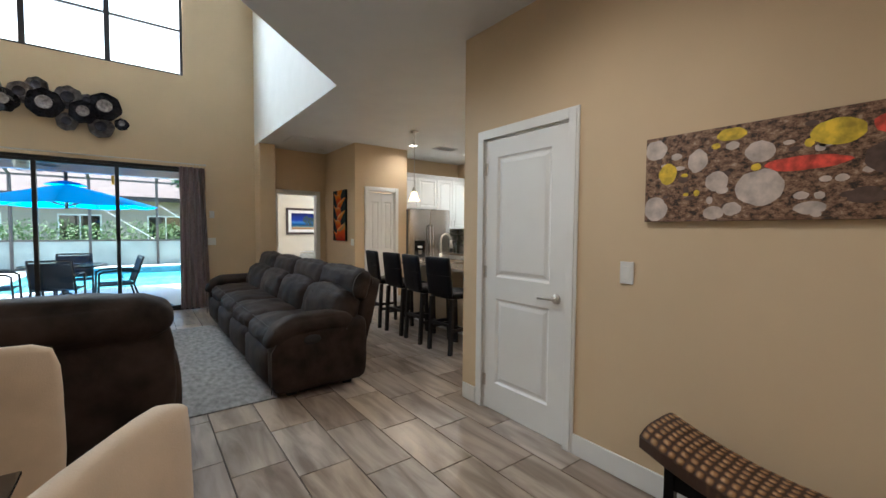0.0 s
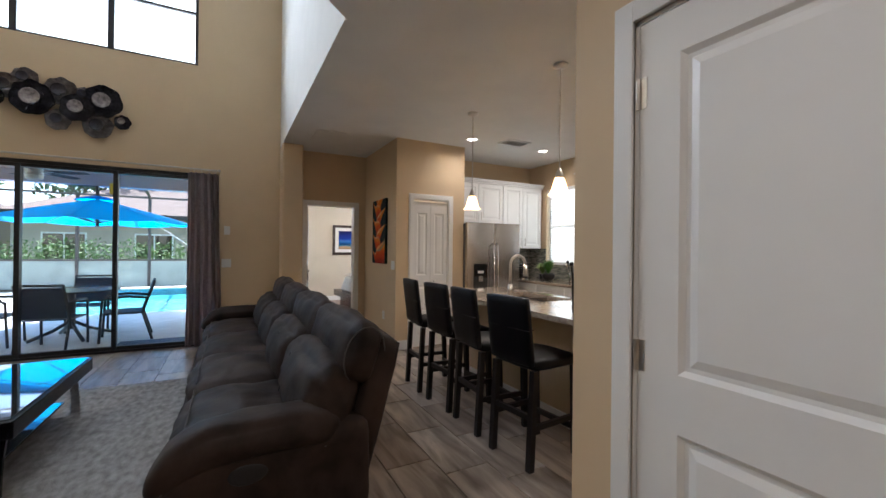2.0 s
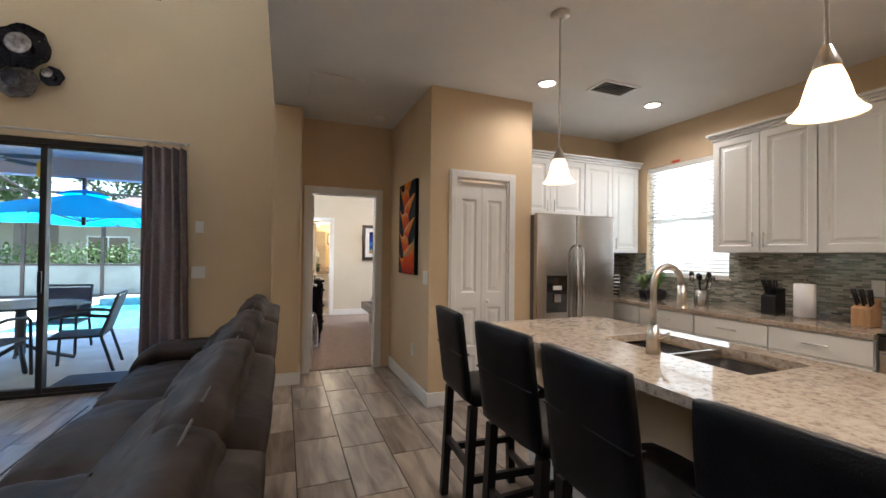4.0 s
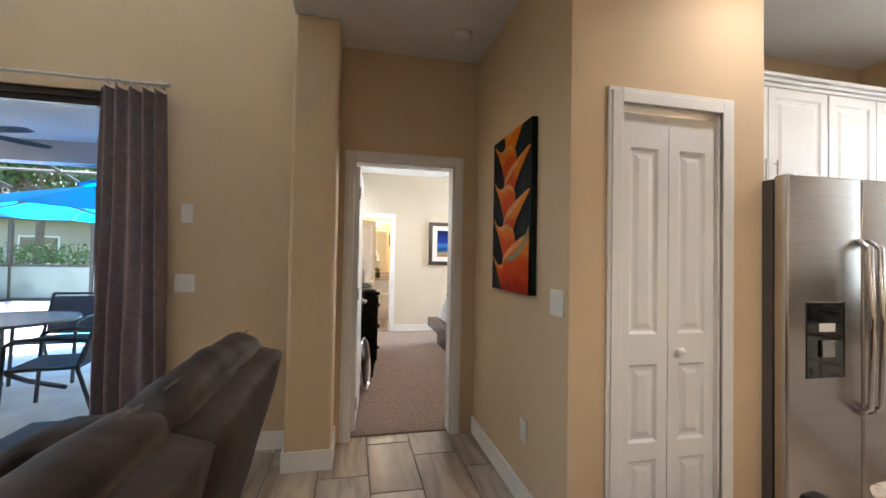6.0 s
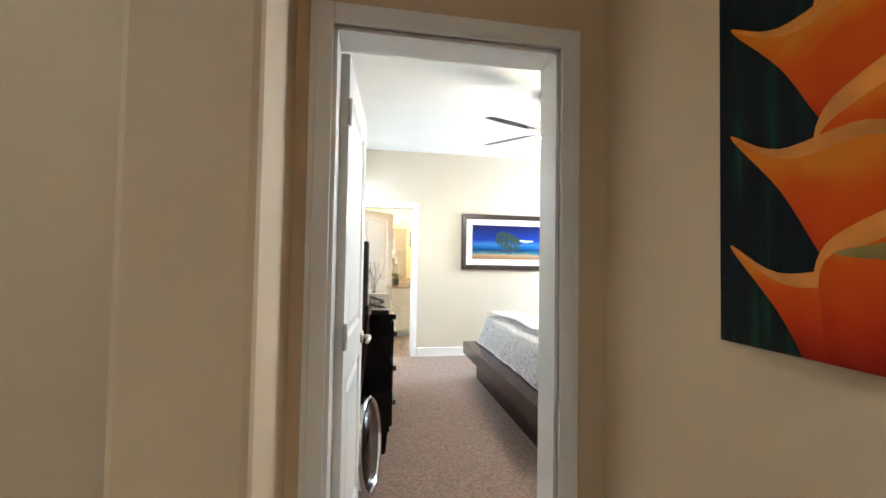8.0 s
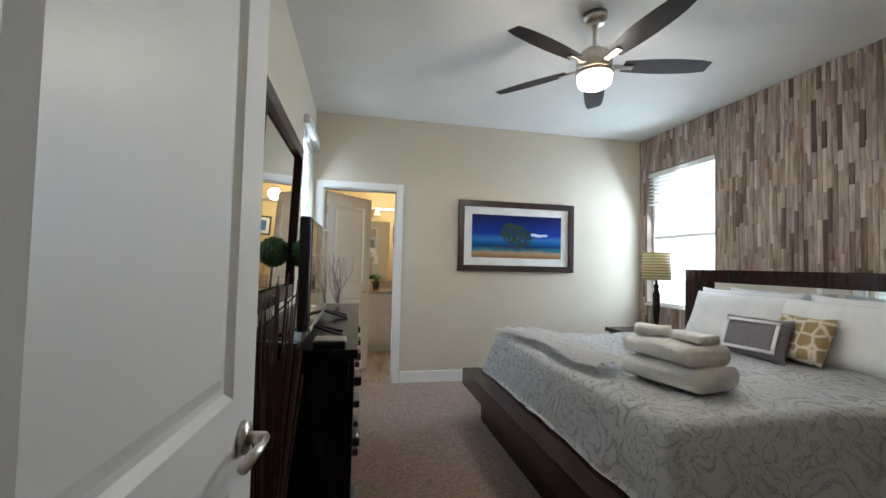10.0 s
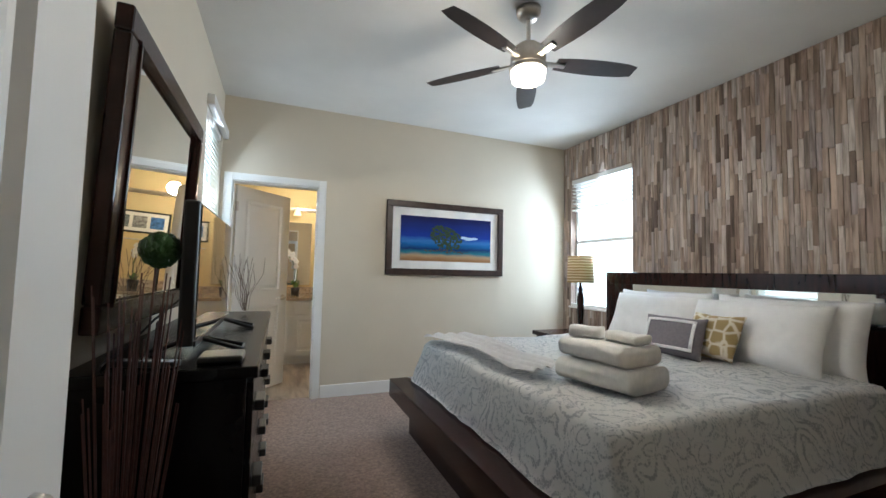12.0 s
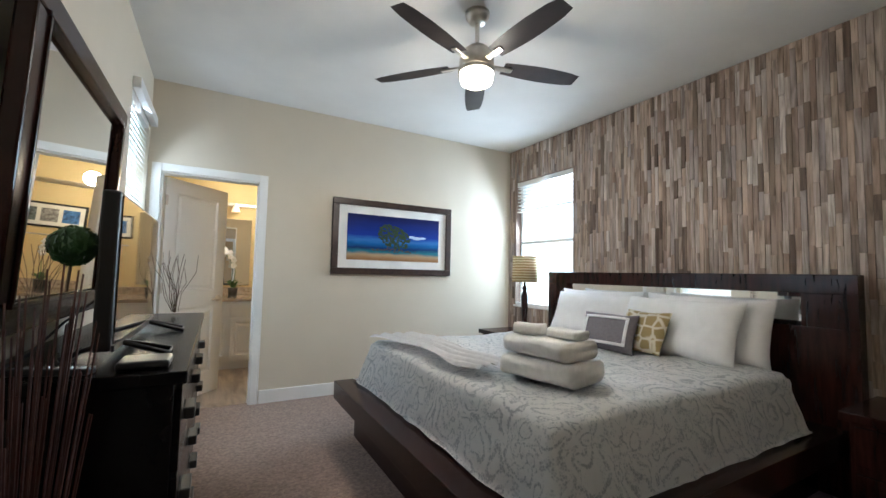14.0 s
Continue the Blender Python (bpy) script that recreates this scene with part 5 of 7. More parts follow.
def shaker_unit(axis, u0, u1, z0, z1, tb, tf, ndoor, drawers=0, low=False, lab="white shaker wall cabinet", handles="bottom"):
    """A cabinet unit between tb (back) and tf (front); doors face towards tf."""
    s = 1 if tf > tb else -1
    mid = (u0 + u1) / 2
    c = thing("base_cabinet" if low else "wall_cabinet", (mid, tb, z0) if axis == "x" else (tb, mid, z0), lab, "cabinet", "kitchen cabinets")
    part("body", ubox(axis, u0 + 0.001, u1 - 0.001, min(tb, tf), max(tb, tf), z0, z1, 0.002), M_CAB, c)

    def front(a, b, lo, hi, nm):
        w = b - a
        bm = panel_bm(w, lo, hi, 0.02, [(0.055, w - 0.055, lo + 0.055, hi - 0.055)] if hi - lo > 0.25 else [])
        spin_bm(bm, pose(a, tf + s * 0.011, 0) if axis == "x" else pose(tf + s * 0.011, a, 0, 0, 0, 90))
        return part(nm, bm, M_CAB, c)

    def pull(parent, u, z, vert):
        t0, t1 = tf + s * 0.02, tf + s * 0.045
        P = (lambda uu, tt, zz: Vector((uu, tt, zz))) if axis == "x" else (lambda uu, tt, zz: Vector((tt, uu, zz)))
        d = (0, 0.065) if vert else (0.075, 0)
        bm = bmesh.new()
        tube(bm, P(u - d[0], t1, z - d[1]), P(u + d[0], t1, z + d[1]), 0.006)
        for k in (-0.7, 0.7):
            tube(bm, P(u + k * d[0], t0, z + k * d[1]), P(u + k * d[0], t1, z + k * d[1]), 0.004)
        part("handle", bm, M_NICKEL, parent, "brushed nickel bar pull")

    ztop = z1 - 0.01
    if drawers:
        d = front(u0 + 0.006, u1 - 0.006, z1 - 0.17, ztop, "drawer")
        pull(d, mid, z1 - 0.085, False)
        ztop = z1 - 0.18
    w = (u1 - u0) / ndoor
    for i in range(ndoor):
        a, b = u0 + i * w + 0.004, u0 + (i + 1) * w - 0.004
        d = front(a, b, z0 + (0.11 if low else 0.006), ztop, "door")
        u = (b - 0.04 if i % 2 == 0 else a + 0.04) if ndoor > 1 else b - 0.04
        pull(d, u, (z0 + 0.11) if not low else ztop - 0.12, True)
    return c


def crown(axis, u0, u1, z, tb, tf):
    s = 1 if tf > tb else -1
    bm = bmesh.new()
    for k, (dz, dt) in enumerate(((0.02, 0.025), (0.045, 0.04), (0.07, 0.06))):
        lo, hi = min(tb, tf + s * dt), max(tb, tf + s * dt)
        e = dt - 0.01
        (bm_box(bm, u0 - e, u1, lo, hi, z + dz - 0.022, z + dz, 0.004) if axis == "x" else bm_box(bm, lo, hi, u0, u1 + e, z + dz - 0.022, z + dz, 0.004))
    solo("crown_moulding", bm, M_CAB, "white crown moulding over the wall cabinets", "moulding", smooth=False)


shaker_unit("x", 4.07, 5.03, 1.80, 2.44, 7.295, 6.95, 2, lab="white shaker cabinet above the refrigerator")
shaker_unit("x", 5.035, 5.86, 1.40, 2.44, 7.295, 6.95, 2)
crown("x", 4.10, 5.895, 2.44, 7.295, 6.95)
for _a, _b in ((4.98, 5.78), (4.10, 4.975)):
    shaker_unit("y", _a, _b, 1.40, 2.44, 5.895, 5.56, 2)
shaker_unit("y", 3.0, 4.095, 1.85, 2.44, 5.895, 5.56, 2, lab="white shaker cabinet above the range")
crown("y", 3.0, 5.78, 2.44, 5.895, 5.56)
for _a, _b in ((6.35, 6.95), (5.75, 6.345), (5.15, 5.745), (4.55, 5.145)):
    shaker_unit("y", _a, _b, 0.0, 0.845, 5.895, 5.27, 1, 1, True, "white shaker base cabinet with drawer")
solo("granite_worktop", box(5.235, 5.897, 4.545, 7.295, 0.847, 0.885, 0.005), M_GRANITE, "polished speckled granite worktop under the window", "worktop", smooth=False)
setting("backsplash", box(5.891, 5.899, 2.6, 5.858, 0.886, 1.40), M_MOSAIC, "glass mosaic strip backsplash")
setting("backsplash", box(5.891, 5.899, 5.858, 6.842, 0.886, 1.126), M_MOSAIC, "glass mosaic strip backsplash below the window")
setting("backsplash", box(5.891, 5.899, 6.842, 7.285, 0.886, 1.40), M_MOSAIC, "glass mosaic strip backsplash")
setting("backsplash", box(5.01, 5.889, 7.289, 7.299, 0.886, 1.40), M_MOSAIC, "glass mosaic strip backsplash")
_r = thing("range_cooker", (5.55, 4.15, 0), "stainless range with black glass cooktop", "range")
part("body", box(5.27, 5.88, 3.78, 4.54, 0.0, 0.88, 0.006), M_STEEL, _r)
part("cooktop", box(5.25, 5.88, 3.78, 4.54, 0.88, 0.895, 0.003), M_BLACKGLASS, _r)
part("control_panel", box(5.235, 5.27, 3.79, 4.53, 0.79, 0.878, 0.006), M_BLACKGLASS, _r)
part("oven_door", box(5.245, 5.27, 3.79, 4.53, 0.18, 0.77, 0.005), M_STEEL, _r)
part("handle", tube(bmesh.new(), (5.21, 3.85, 0.73), (5.21, 4.47, 0.73), 0.012), M_CHROME, _r)
_r = thing("microwave", (5.7, 3.8, 1.4), "black glass microwave above the range", "microwave")
part("body", box(5.50, 5.89, 3.35, 4.09, 1.42, 1.84, 0.01), M_STEEL, _r)
part("door", box(5.488, 5.50, 3.55, 4.08, 1.44, 1.82, 0.004), M_BLACKGLASS, _r)


def blades(bm, rnd, at, n, spread, h, w, droop):
    for i in range(n):
        a = rnd.uniform(0, math.tau)
        l = h * rnd.uniform(0.6, 1.1)
        d = Vector((math.cos(a), math.sin(a), 0)) * spread * rnd.uniform(0.3, 1.0)
        side = Vector((-math.sin(a), math.cos(a), 0)) * w
        p0 = Vector(at)
        p1 = p0 + d * 0.4 + Vector((0, 0, l * 0.7))
        p2 = p0 + d + Vector((0, 0, l * (1 - droop)))
        v = [bm.verts.new(q) for q in (p0 - side, p0 + side, p1 + side, p1 - side, p2)]
        bm.faces.new(v[:4])
        bm.faces.new((v[3], v[2], v[4]))
    return bm


def counter_things():
    rnd = random.Random(8)
    z = 0.8855
    p = thing("potted_plant", (5.55, 6.45, z), "leafy green plant in a dark round bowl on the worktop", "plant")
    part("pot", lathe(bmesh.new(), [(0.05, 0.0), (0.09, 0.03), (0.105, 0.08), (0.09, 0.115), (0.08, 0.115), (0.085, 0.09), (0.0, 0.09)], 24, (5.55, 6.40, z)), M_BLACKPL, p, "dark glazed bowl", True)
    part("foliage", blades(bmesh.new(), rnd, (5.55, 6.40, z + 0.10), 150, 0.22, 0.28, 0.006, 0.35), plain("houseplant_leaf", (0.10, 0.26, 0.05), 0.5, var=0.4), p)
    p = thing("potted_plant", (5.6, 6.62, z), "pale trailing grass plant on the worktop", "plant")
    part("pot", lathe(bmesh.new(), [(0.05, 0.0), (0.06, 0.09), (0.05, 0.09), (0.0, 0.08)], 20, (5.66, 6.66, z)), M_BLACKPL, p, "small dark pot", True)
    part("foliage", blades(bmesh.new(), rnd, (5.66, 6.66, z + 0.08), 110, 0.24, 0.26, 0.004, 0.55), plain("pale_leaf", (0.20, 0.30, 0.10), 0.5, var=0.4), p)
    m = thing("metal_canister", (5.5, 6.85, z), "perforated steel utensil caddy beside the refrigerator", "caddy")
    part("body", lathe(bmesh.new(), [(0.075, 0.0), (0.075, 0.26), (0.07, 0.26), (0.07, 0.01), (0, 0.01)], 20, (5.42, 6.88, z)), M_STEEL, m, "", True)
    for i in range(6):
        part("band", lathe(bmesh.new(), [(0.076, 0), (0.077, 0.012), (0.076, 0.024)], 20, (5.42, 6.88, z + 0.02 + i * 0.04)), M_BLACKPL, m)
    u = thing("utensil_holder", (5.55, 5.86, z), "steel holder full of black kitchen utensils", "utensil holder")
    part("cup", lathe(bmesh.new(), [(0.062, 0.0), (0.065, 0.16), (0.06, 0.16), (0.057, 0.01), (0, 0.01)], 20, (5.6, 5.93, z)), M_STEEL, u, "", True)
    for i in range(7):
        a = i * 0.9
        q = Vector((5.6 + 0.09 * math.cos(a), 5.93 + 0.09 * math.sin(a), z + 0.26 + 0.02 * (i % 3)))
        bm = tube(bmesh.new(), (5.6 + 0.03 * math.cos(a), 5.93 + 0.03 * math.sin(a), z + 0.03), q, 0.006)
        ball(bm, q, 0.024, 0.024, 0.035, 2)
        part("utensil", bm, M_BLACKPL if i % 3 else M_STEEL, u, "", True)
    for y, col, lab, h in ((5.32, M_BLACKPL, "black knife block with black-handled knives", 0.19), (4.74, M_WOODLT, "wooden knife block with black-handled knives", 0.16)):
        k = thing("knife_block", (5.6, y, z), lab, "knife block")
        bm = box(-0.07, 0.07, -0.055, 0.055, 0, h, 0.006)
        for v in bm.verts:
            if v.co.z > h / 2:
                v.co.z += v.co.x * 0.5
        part("block", spin_bm(bm, pose(5.62, y, z)), col, k)
        for i in range(6):
            x, yy = 5.585 + 0.03 * (i // 3) + 0.01, y - 0.035 + 0.035 * (i % 3)
            part("knife_handle", path_tube(bmesh.new(), [Vector((x, yy, z + h - 0.02)), Vector((x - 0.05, yy + 0.01 * (i % 3 - 1), z + h + 0.10))], 0.010, 8), M_BLACKPL, k, "", True)
    t = thing("paper_towel_roll", (5.62, 5.10, z), "white paper towel roll on a stand", "paper towel")
    part("roll", tube(bmesh.new(), (5.62, 5.10, z + 0.012), (5.62, 5.10, z + 0.27), 0.068, None, 28), M_WHITECLOTH, t, "", True)
    part("stand", tube(tube(bmesh.new(), (5.62, 5.10, z), (5.62, 5.10, z + 0.012), 0.08, None, 24), (5.62, 5.10, z + 0.27), (5.62, 5.10, z + 0.31), 0.007), M_STEEL, t)
    switch_plate((5.890, 4.78, 1.14), "x", -1, nm="power_outlet", lab="white wall power outlet in the backsplash")
    c = thing("welcome_card", (3.2, 3.6, 0.91), "printed welcome card in a black frame on the island", "sign")
    m = Matrix.Translation((3.28, 3.52, 0.911)) @ Matrix.Rotation(radians(-35), 4, "Z") @ Matrix.Rotation(radians(-10), 4, "X")
    for a, b, lo, hi in ((-0.11, 0.11, 0, 0.014), (-0.11, 0.11, 0.276, 0.29), (-0.11, -0.096, 0.014, 0.276), (0.096, 0.11, 0.014, 0.276)):
        part("frame", spin_bm(box(a, b, -0.012, 0.008, lo, hi), m), M_BLACKPL, c)
    card = part("card", spin_bm(box(-0.096, 0.096, -0.002, 0.004, 0.014, 0.276), m), plain("card_paper", (0.78, 0.75, 0.69), 0.7, bstr=0), c, "white printed card")
    for i, w in enumerate((0.11, 0.0, 0.09, 0.12, 0.10, 0.12, 0.08, 0.11)):
        if w:
            part("text_line", spin_bm(box(-w / 2, w / 2, -0.0032, -0.0022, 0.235 - i * 0.022, 0.24 - i * 0.022), m), plain("ink", (0.12, 0.12, 0.12), 0.7, bstr=0), card)
    part("strut", spin_bm(box(-0.03, 0.03, 0.008, 0.06, 0.0, 0.008), m), M_BLACKPL, c)


counter_things()


def pendant(m):
    p = thing("pendant_light", (0, 0, 0), "pendant lamp with a frosted bell glass shade, lit", "pendant lamp", "pendants over the island")
    part("canopy", lathe(bmesh.new(), [(0.0, 0.0), (0.062, 0.0), (0.06, -0.018), (0.02, -0.03), (0.0, -0.03)], 24), M_NICKEL, p, "", True)
    part("rod", tube(bmesh.new(), (0, 0, -0.03), (0, 0, -0.87), 0.006), M_NICKEL, p)
    part("socket", lathe(bmesh.new(), [(0.012, -0.84), (0.02, -0.86), (0.035, -0.90), (0.036, -0.92), (0, -0.92)], 20), M_NICKEL, p, "", True)
    bm = lathe(bmesh.new(), [(0.032, -0.905), (0.045, -0.94), (0.056, -0.98), (0.066, -1.02), (0.084, -1.045), (0.098, -1.058)], 28)
    bmesh.ops.solidify(bm, geom=list(bm.faces), thickness=0.004)
    part("shade", bm, M_SHADEGLOW, p, "frosted bell glass shade glowing warm", True)
    p.matrix_basis = m
    return p


_p = pendant(pose(3.38, 5.25, H))
copy_thing(_p, pose(3.38, 3.92, H))


def downlight(m):
    d = thing("recessed_downlight", (0, 0, 0), "recessed round ceiling downlight, lit", "downlight", "ceiling downlights")
    part("trim_ring", lathe(bmesh.new(), [(0.095, 0.0), (0.092, -0.008), (0.07, -0.010), (0.066, 0.0)], 28), M_TRIM, d, "", True)
    part("lens", tube(bmesh.new(), (0, 0, -0.0005), (0, 0, -0.004), 0.066, None, 24), M_CAN, d, "glowing lens")
    d.matrix_basis = m
    return d


_d = downlight(pose(3.92, 6.13, H))
for _q in ((5.18, 6.14),):
    copy_thing(_d, pose(_q[0], _q[1], H))


def vent(x, y, z, w, h):
    v = thing("ceiling_vent", (x, y, z), "white slatted ceiling air vent", "vent", "ceiling vents")
    part("backing", box(x - w / 2 + 0.02, x + w / 2 - 0.02, y - h / 2 + 0.02, y + h / 2 - 0.02, z - 0.003, z - 0.0005), M_BLACKPL, v)
    for a, b, c, d in ((x - w / 2, x + w / 2, y - h / 2, y - h / 2 + 0.025), (x - w / 2, x + w / 2, y + h / 2 - 0.025, y + h / 2), (x - w / 2, x - w / 2 + 0.025, y - h / 2 + 0.025, y + h / 2 - 0.025), (x + w / 2 - 0.025, x + w / 2, y - h / 2 + 0.025, y + h / 2 - 0.025)):
        part("frame", box(a, b, c, d, z - 0.014, z - 0.0005, 0.002), M_TRIM, v)
    n = int((h - 0.05) / 0.03)
    for i in range(n):
        yy = y - h / 2 + 0.035 + i * 0.03
        part("slat", spin_bm(box(-w / 2 + 0.025, w / 2 - 0.025, -0.009, 0.009, -0.001, 0.001), Matrix.Translation((x, yy, z - 0.010)) @ Matrix.Rotation(radians(35), 4, "X")), M_TRIM, v)


vent(4.52, 5.98, H, 0.40, 0.25)
solo("attic_hatch", box(1.99, 2.42, 6.7, 7.25, H - 0.012, H - 0.0005, 0.003), M_CEIL, "flat white attic hatch panel in the ceiling", "hatch", smooth=False)
solo("smoke_detector", lathe(bmesh.new(), [(0, -0.035), (0.045, -0.035), (0.06, -0.02), (0.062, -0.0005), (0, -0.0005)], 24, (2.77, 7.58, H)), M_PLASTIC, "round white smoke detector on the ceiling", "smoke detector")


# ---- bedroom ----
def bed():
    b = thing("platform_bed", (4.4, 10.1, 0), "dark espresso platform bed with a tall mirrored headboard", "bed")
    part("plinth", box(3.37, 5.55, 9.16, 11.12, 0.008, 0.27, 0.006), M_DARKWOOD, b)
    for q in ((3.24, 3.46, 9.02, 11.24), (3.46, 5.55, 9.02, 9.22), (3.46, 5.55, 11.04, 11.24), (3.46, 5.55, 9.22, 11.04)):
        part("platform_deck" if q[2] == 9.22 else "ledge", box(q[0], q[1], q[2], q[3], 0.27, 0.40 if q[2] != 9.22 else 0.385, 0.004), M_DARKWOOD, b, "wide glossy platform ledge")
    y0, y1 = 8.96, 11.38
    for q in ((y0, y1, 1.16, 1.275), (y0, y0 + 0.26, 0.96, 1.16), (y1 - 0.26, y1, 0.96, 1.16), (y0, y1, 0.008, 0.96)):
        part("headboard_panel", box(5.56, 5.66, q[0], q[1], q[2], q[3], 0.004), M_DARKWOOD, b)
    part("mirror_inset", box(5.605, 5.62, y0 + 0.26, y1 - 0.26, 0.96, 1.16), M_MIRROR, b, "narrow mirror strip set in the headboard")
    part("inset_frame", box(5.57, 5.6, y0 + 0.262, y1 - 0.262, 0.962, 0.985, 0.003), M_BLACKWOOD, b)
    part("mattress", cushion(3.52, 5.54, 9.24, 11.02, 0.39, 0.66, 0.07, 0.0, 90), M_WHITECLOTH, b, "", True)


bed()


def duvet():
    bm = bmesh.new()
    nx, ny = 64, 60
    x0, x1, y0, y1, top, edge = 3.40, 5.28, 9.12, 11.16, 0.70, 0.42
    g = []
    for i in range(nx + 1):
        row = []
        for j in range(ny + 1):
            u, v = i / nx * 1.0, j / ny
            # cloth coordinates reach past the mattress and hang down
            cx = x0 - 0.30 + u * (x1 - x0 + 0.30)
            cy = y0 - 0.30 + v * (y1 - y0 + 0.60)
            dx = max(0, x0 + 0.08 - cx)
            dy = max(0, y0 + 0.08 - cy, cy - (y1 - 0.08))
            d = math.hypot(dx, dy)
            z = top
            px, py = cx, cy
            if d > 0:
                fall = min(d, 0.38)
                z = top - 0.015 - fall * (0.78 if d > 0.05 else 0.4)
                px = cx + (dx * 0.72)
                py = cy + (math.copysign(dy * 0.72, (y0 + y1) / 2 - cy) if dy else 0)
            nz = noise.noise(Vector((px * 3.0, py * 3.0, 0.3)))
            nz2 = noise.noise(Vector((px * 8.0, py * 6.0, 4.3)))
            z += 0.018 * nz + 0.007 * nz2 + 0.02 * math.exp(-((cx - 4.3) ** 2)) * 0.5
            if d > 0.06:
                w = (0.007 * math.sin((cx + cy) * 13 + 5 * nz) + 0.014 * nz2) * min(1, d / 0.25)
                px -= w if dx else 0
                py -= math.copysign(w, (y0 + y1) / 2 - cy) if dy else 0
            z = max(z, edge - 0.005)
            row.append(bm.verts.new((px, py, z)))
        g.append(row)
    for i in range(nx):
        for j in range(ny):
            bm.faces.new((g[i][j], g[i + 1][j], g[i + 1][j + 1], g[i][j + 1]))
    bmesh.ops.solidify(bm, geom=list(bm.faces), thickness=0.012)
    solo("duvet", bm, M_DUVET, "white duvet with grey paisley print spread over the bed", "duvet")


duvet()


def pillow(w, h, t, m, mat, lab, cat="pillow", grp="", seed=1):
    bm = box(-w / 2, w / 2, -t / 2, t / 2, -h / 2, h / 2)
    bmesh.ops.subdivide_edges(bm, edges=list(bm.edges), cuts=11, use_grid_fill=True)
    for v in bm.verts:
        u, k = v.co.x / (w / 2), v.co.z / (h / 2)
        prof = max(0.0, (1 - u ** 4) * (1 - k ** 4)) ** 0.5
        v.co.y *= 0.06 + 0.94 * prof
        v.co.x *= 1 - 0.06 * (1 - k * k) * abs(u)
        v.co.z *= 1 - 0.06 * (1 - u * u) * abs(k)
        v.co += noise.noise_vector(v.co * 6 + Vector((seed * 3.3, 0, 0))) * 0.010
    return solo("pillow", spin_bm(bm, m), mat, lab, cat, grp)


def facing(x, y, z, tilt, turn=0):
    """A pillow stands across the bed, leaning back towards the headboard."""
    return Matrix.Translation((x, y, z)) @ Matrix.Rotation(radians(90 + turn), 4, "Z") @ Matrix.Rotation(radians(tilt), 4, "X")


for _x, _y, _s, _t in ((5.40, 10.62, 1, 14), (5.40, 9.72, 2, 14)):
    pillow(0.86, 0.46, 0.20, facing(_x, _y, 0.89, _t), M_WHITECLOTH, "white cotton pillow leaning on the headboard", "pillow", "bed pillows", _s)
for _x, _y, _s in ((5.24, 10.55, 3), (5.24, 9.82, 4)):
    pillow(0.84, 0.44, 0.19, facing(_x, _y, 0.885, 24), M_WHITECLOTH, "plump white cotton pillow", "pillow", "bed pillows", _s)
M_GREYP = plain("grey_linen", (0.17, 0.155, 0.17), 0.85, var=0.1, scale=60, grain=300)
_g = pillow(0.42, 0.28, 0.12, facing(4.93, 10.12, 0.835, 22, 8), M_GREYP, "grey lumbar cushion with a white border", "cushion", "", 6)
for _a, _b, _c, _d in ((-0.165, 0.165, 0.085, 0.103), (-0.165, 0.165, -0.103, -0.085), (-0.165, -0.147, -0.085, 0.085), (0.147, 0.165, -0.085, 0.085)):
    _bm = box(_a, _b, -0.004, 0.004, _c, _d, 0)
    bmesh.ops.subdivide_edges(_bm, edges=list(_bm.edges), cuts=4, use_grid_fill=True)
    for _v in _bm.verts:
        _u, _k = _v.co.x / 0.21, _v.co.z / 0.14
        _v.co.y += 0.060 * (0.06 + 0.94 * max(0, (1 - _u ** 4) * (1 - _k ** 4)) ** 0.5) + 0.004
    part("border", spin_bm(_bm, facing(4.93, 10.12, 0.835, 22, 8)), M_WHITECLOTH, _g, "white ribbon border", True)


def lattice_mat():
    m, nt, b = nodes_of("gold_lattice_fabric")
    tc = nt.nodes.new("ShaderNodeTexCoord")
    v = nt.nodes.new("ShaderNodeTexVoronoi")
    v.feature = "DISTANCE_TO_EDGE"
    v.inputs["Scale"].default_value, v.inputs["Randomness"].default_value = 13, 0.35
    link(nt, tc.outputs["Object"], v.inputs["Vector"])
    link(nt, ramp(nt, v.outputs["Distance"], [(0.05, (0.66, 0.60, 0.48)), (0.13, (0.33, 0.24, 0.10))]), b.inputs["Base Color"])
    b.inputs["Roughness"].default_value = 0.85
    return m


pillow(0.35, 0.30, 0.12, facing(5.06, 9.93, 0.855, 24, -6), lattice_mat(), "gold and cream lattice-print cushion", "cushion", "", 7)


def folded_cloth(w, d, h, seed, cuts=16):
    """A cloth folded over: rounded fold along both long sides, cut ends, a crease between the two layers."""
    bm = bmesh.new()
    prof = []
    for side in (1, -1):
        for k in range(13):
            a = radians(-90 + 15 * k) if side > 0 else radians(90 + 15 * k)
            crease = 0.10 * math.exp(-((k - 6) / 1.1) ** 2)
            prof.append((side * (w / 2 - h / 2) + math.cos(a) * h / 2 * (1 - crease), h / 2 + math.sin(a) * h / 2))
    rings = []
    for j in range(cuts + 1):
        y = -d / 2 + d * j / cuts
        ring = []
        for x, z in prof:
            n = noise.noise_vector(Vector((x * 8, y * 7, z * 14 + seed)))
            ring.append(bm.verts.new((x + n.x * 0.010, y + n.y * 0.006, max(0.0, z + n.z * 0.010 * z / h))))
        rings.append(ring)
    m = len(prof)
    for r0, r1 in zip(rings, rings[1:]):
        for i in range(m):
            bm.faces.new((r0[i], r0[(i + 1) % m], r1[(i + 1) % m], r1[i]))
    bm.faces.new(rings[0])
    bm.faces.new(rings[-1])
    return bm


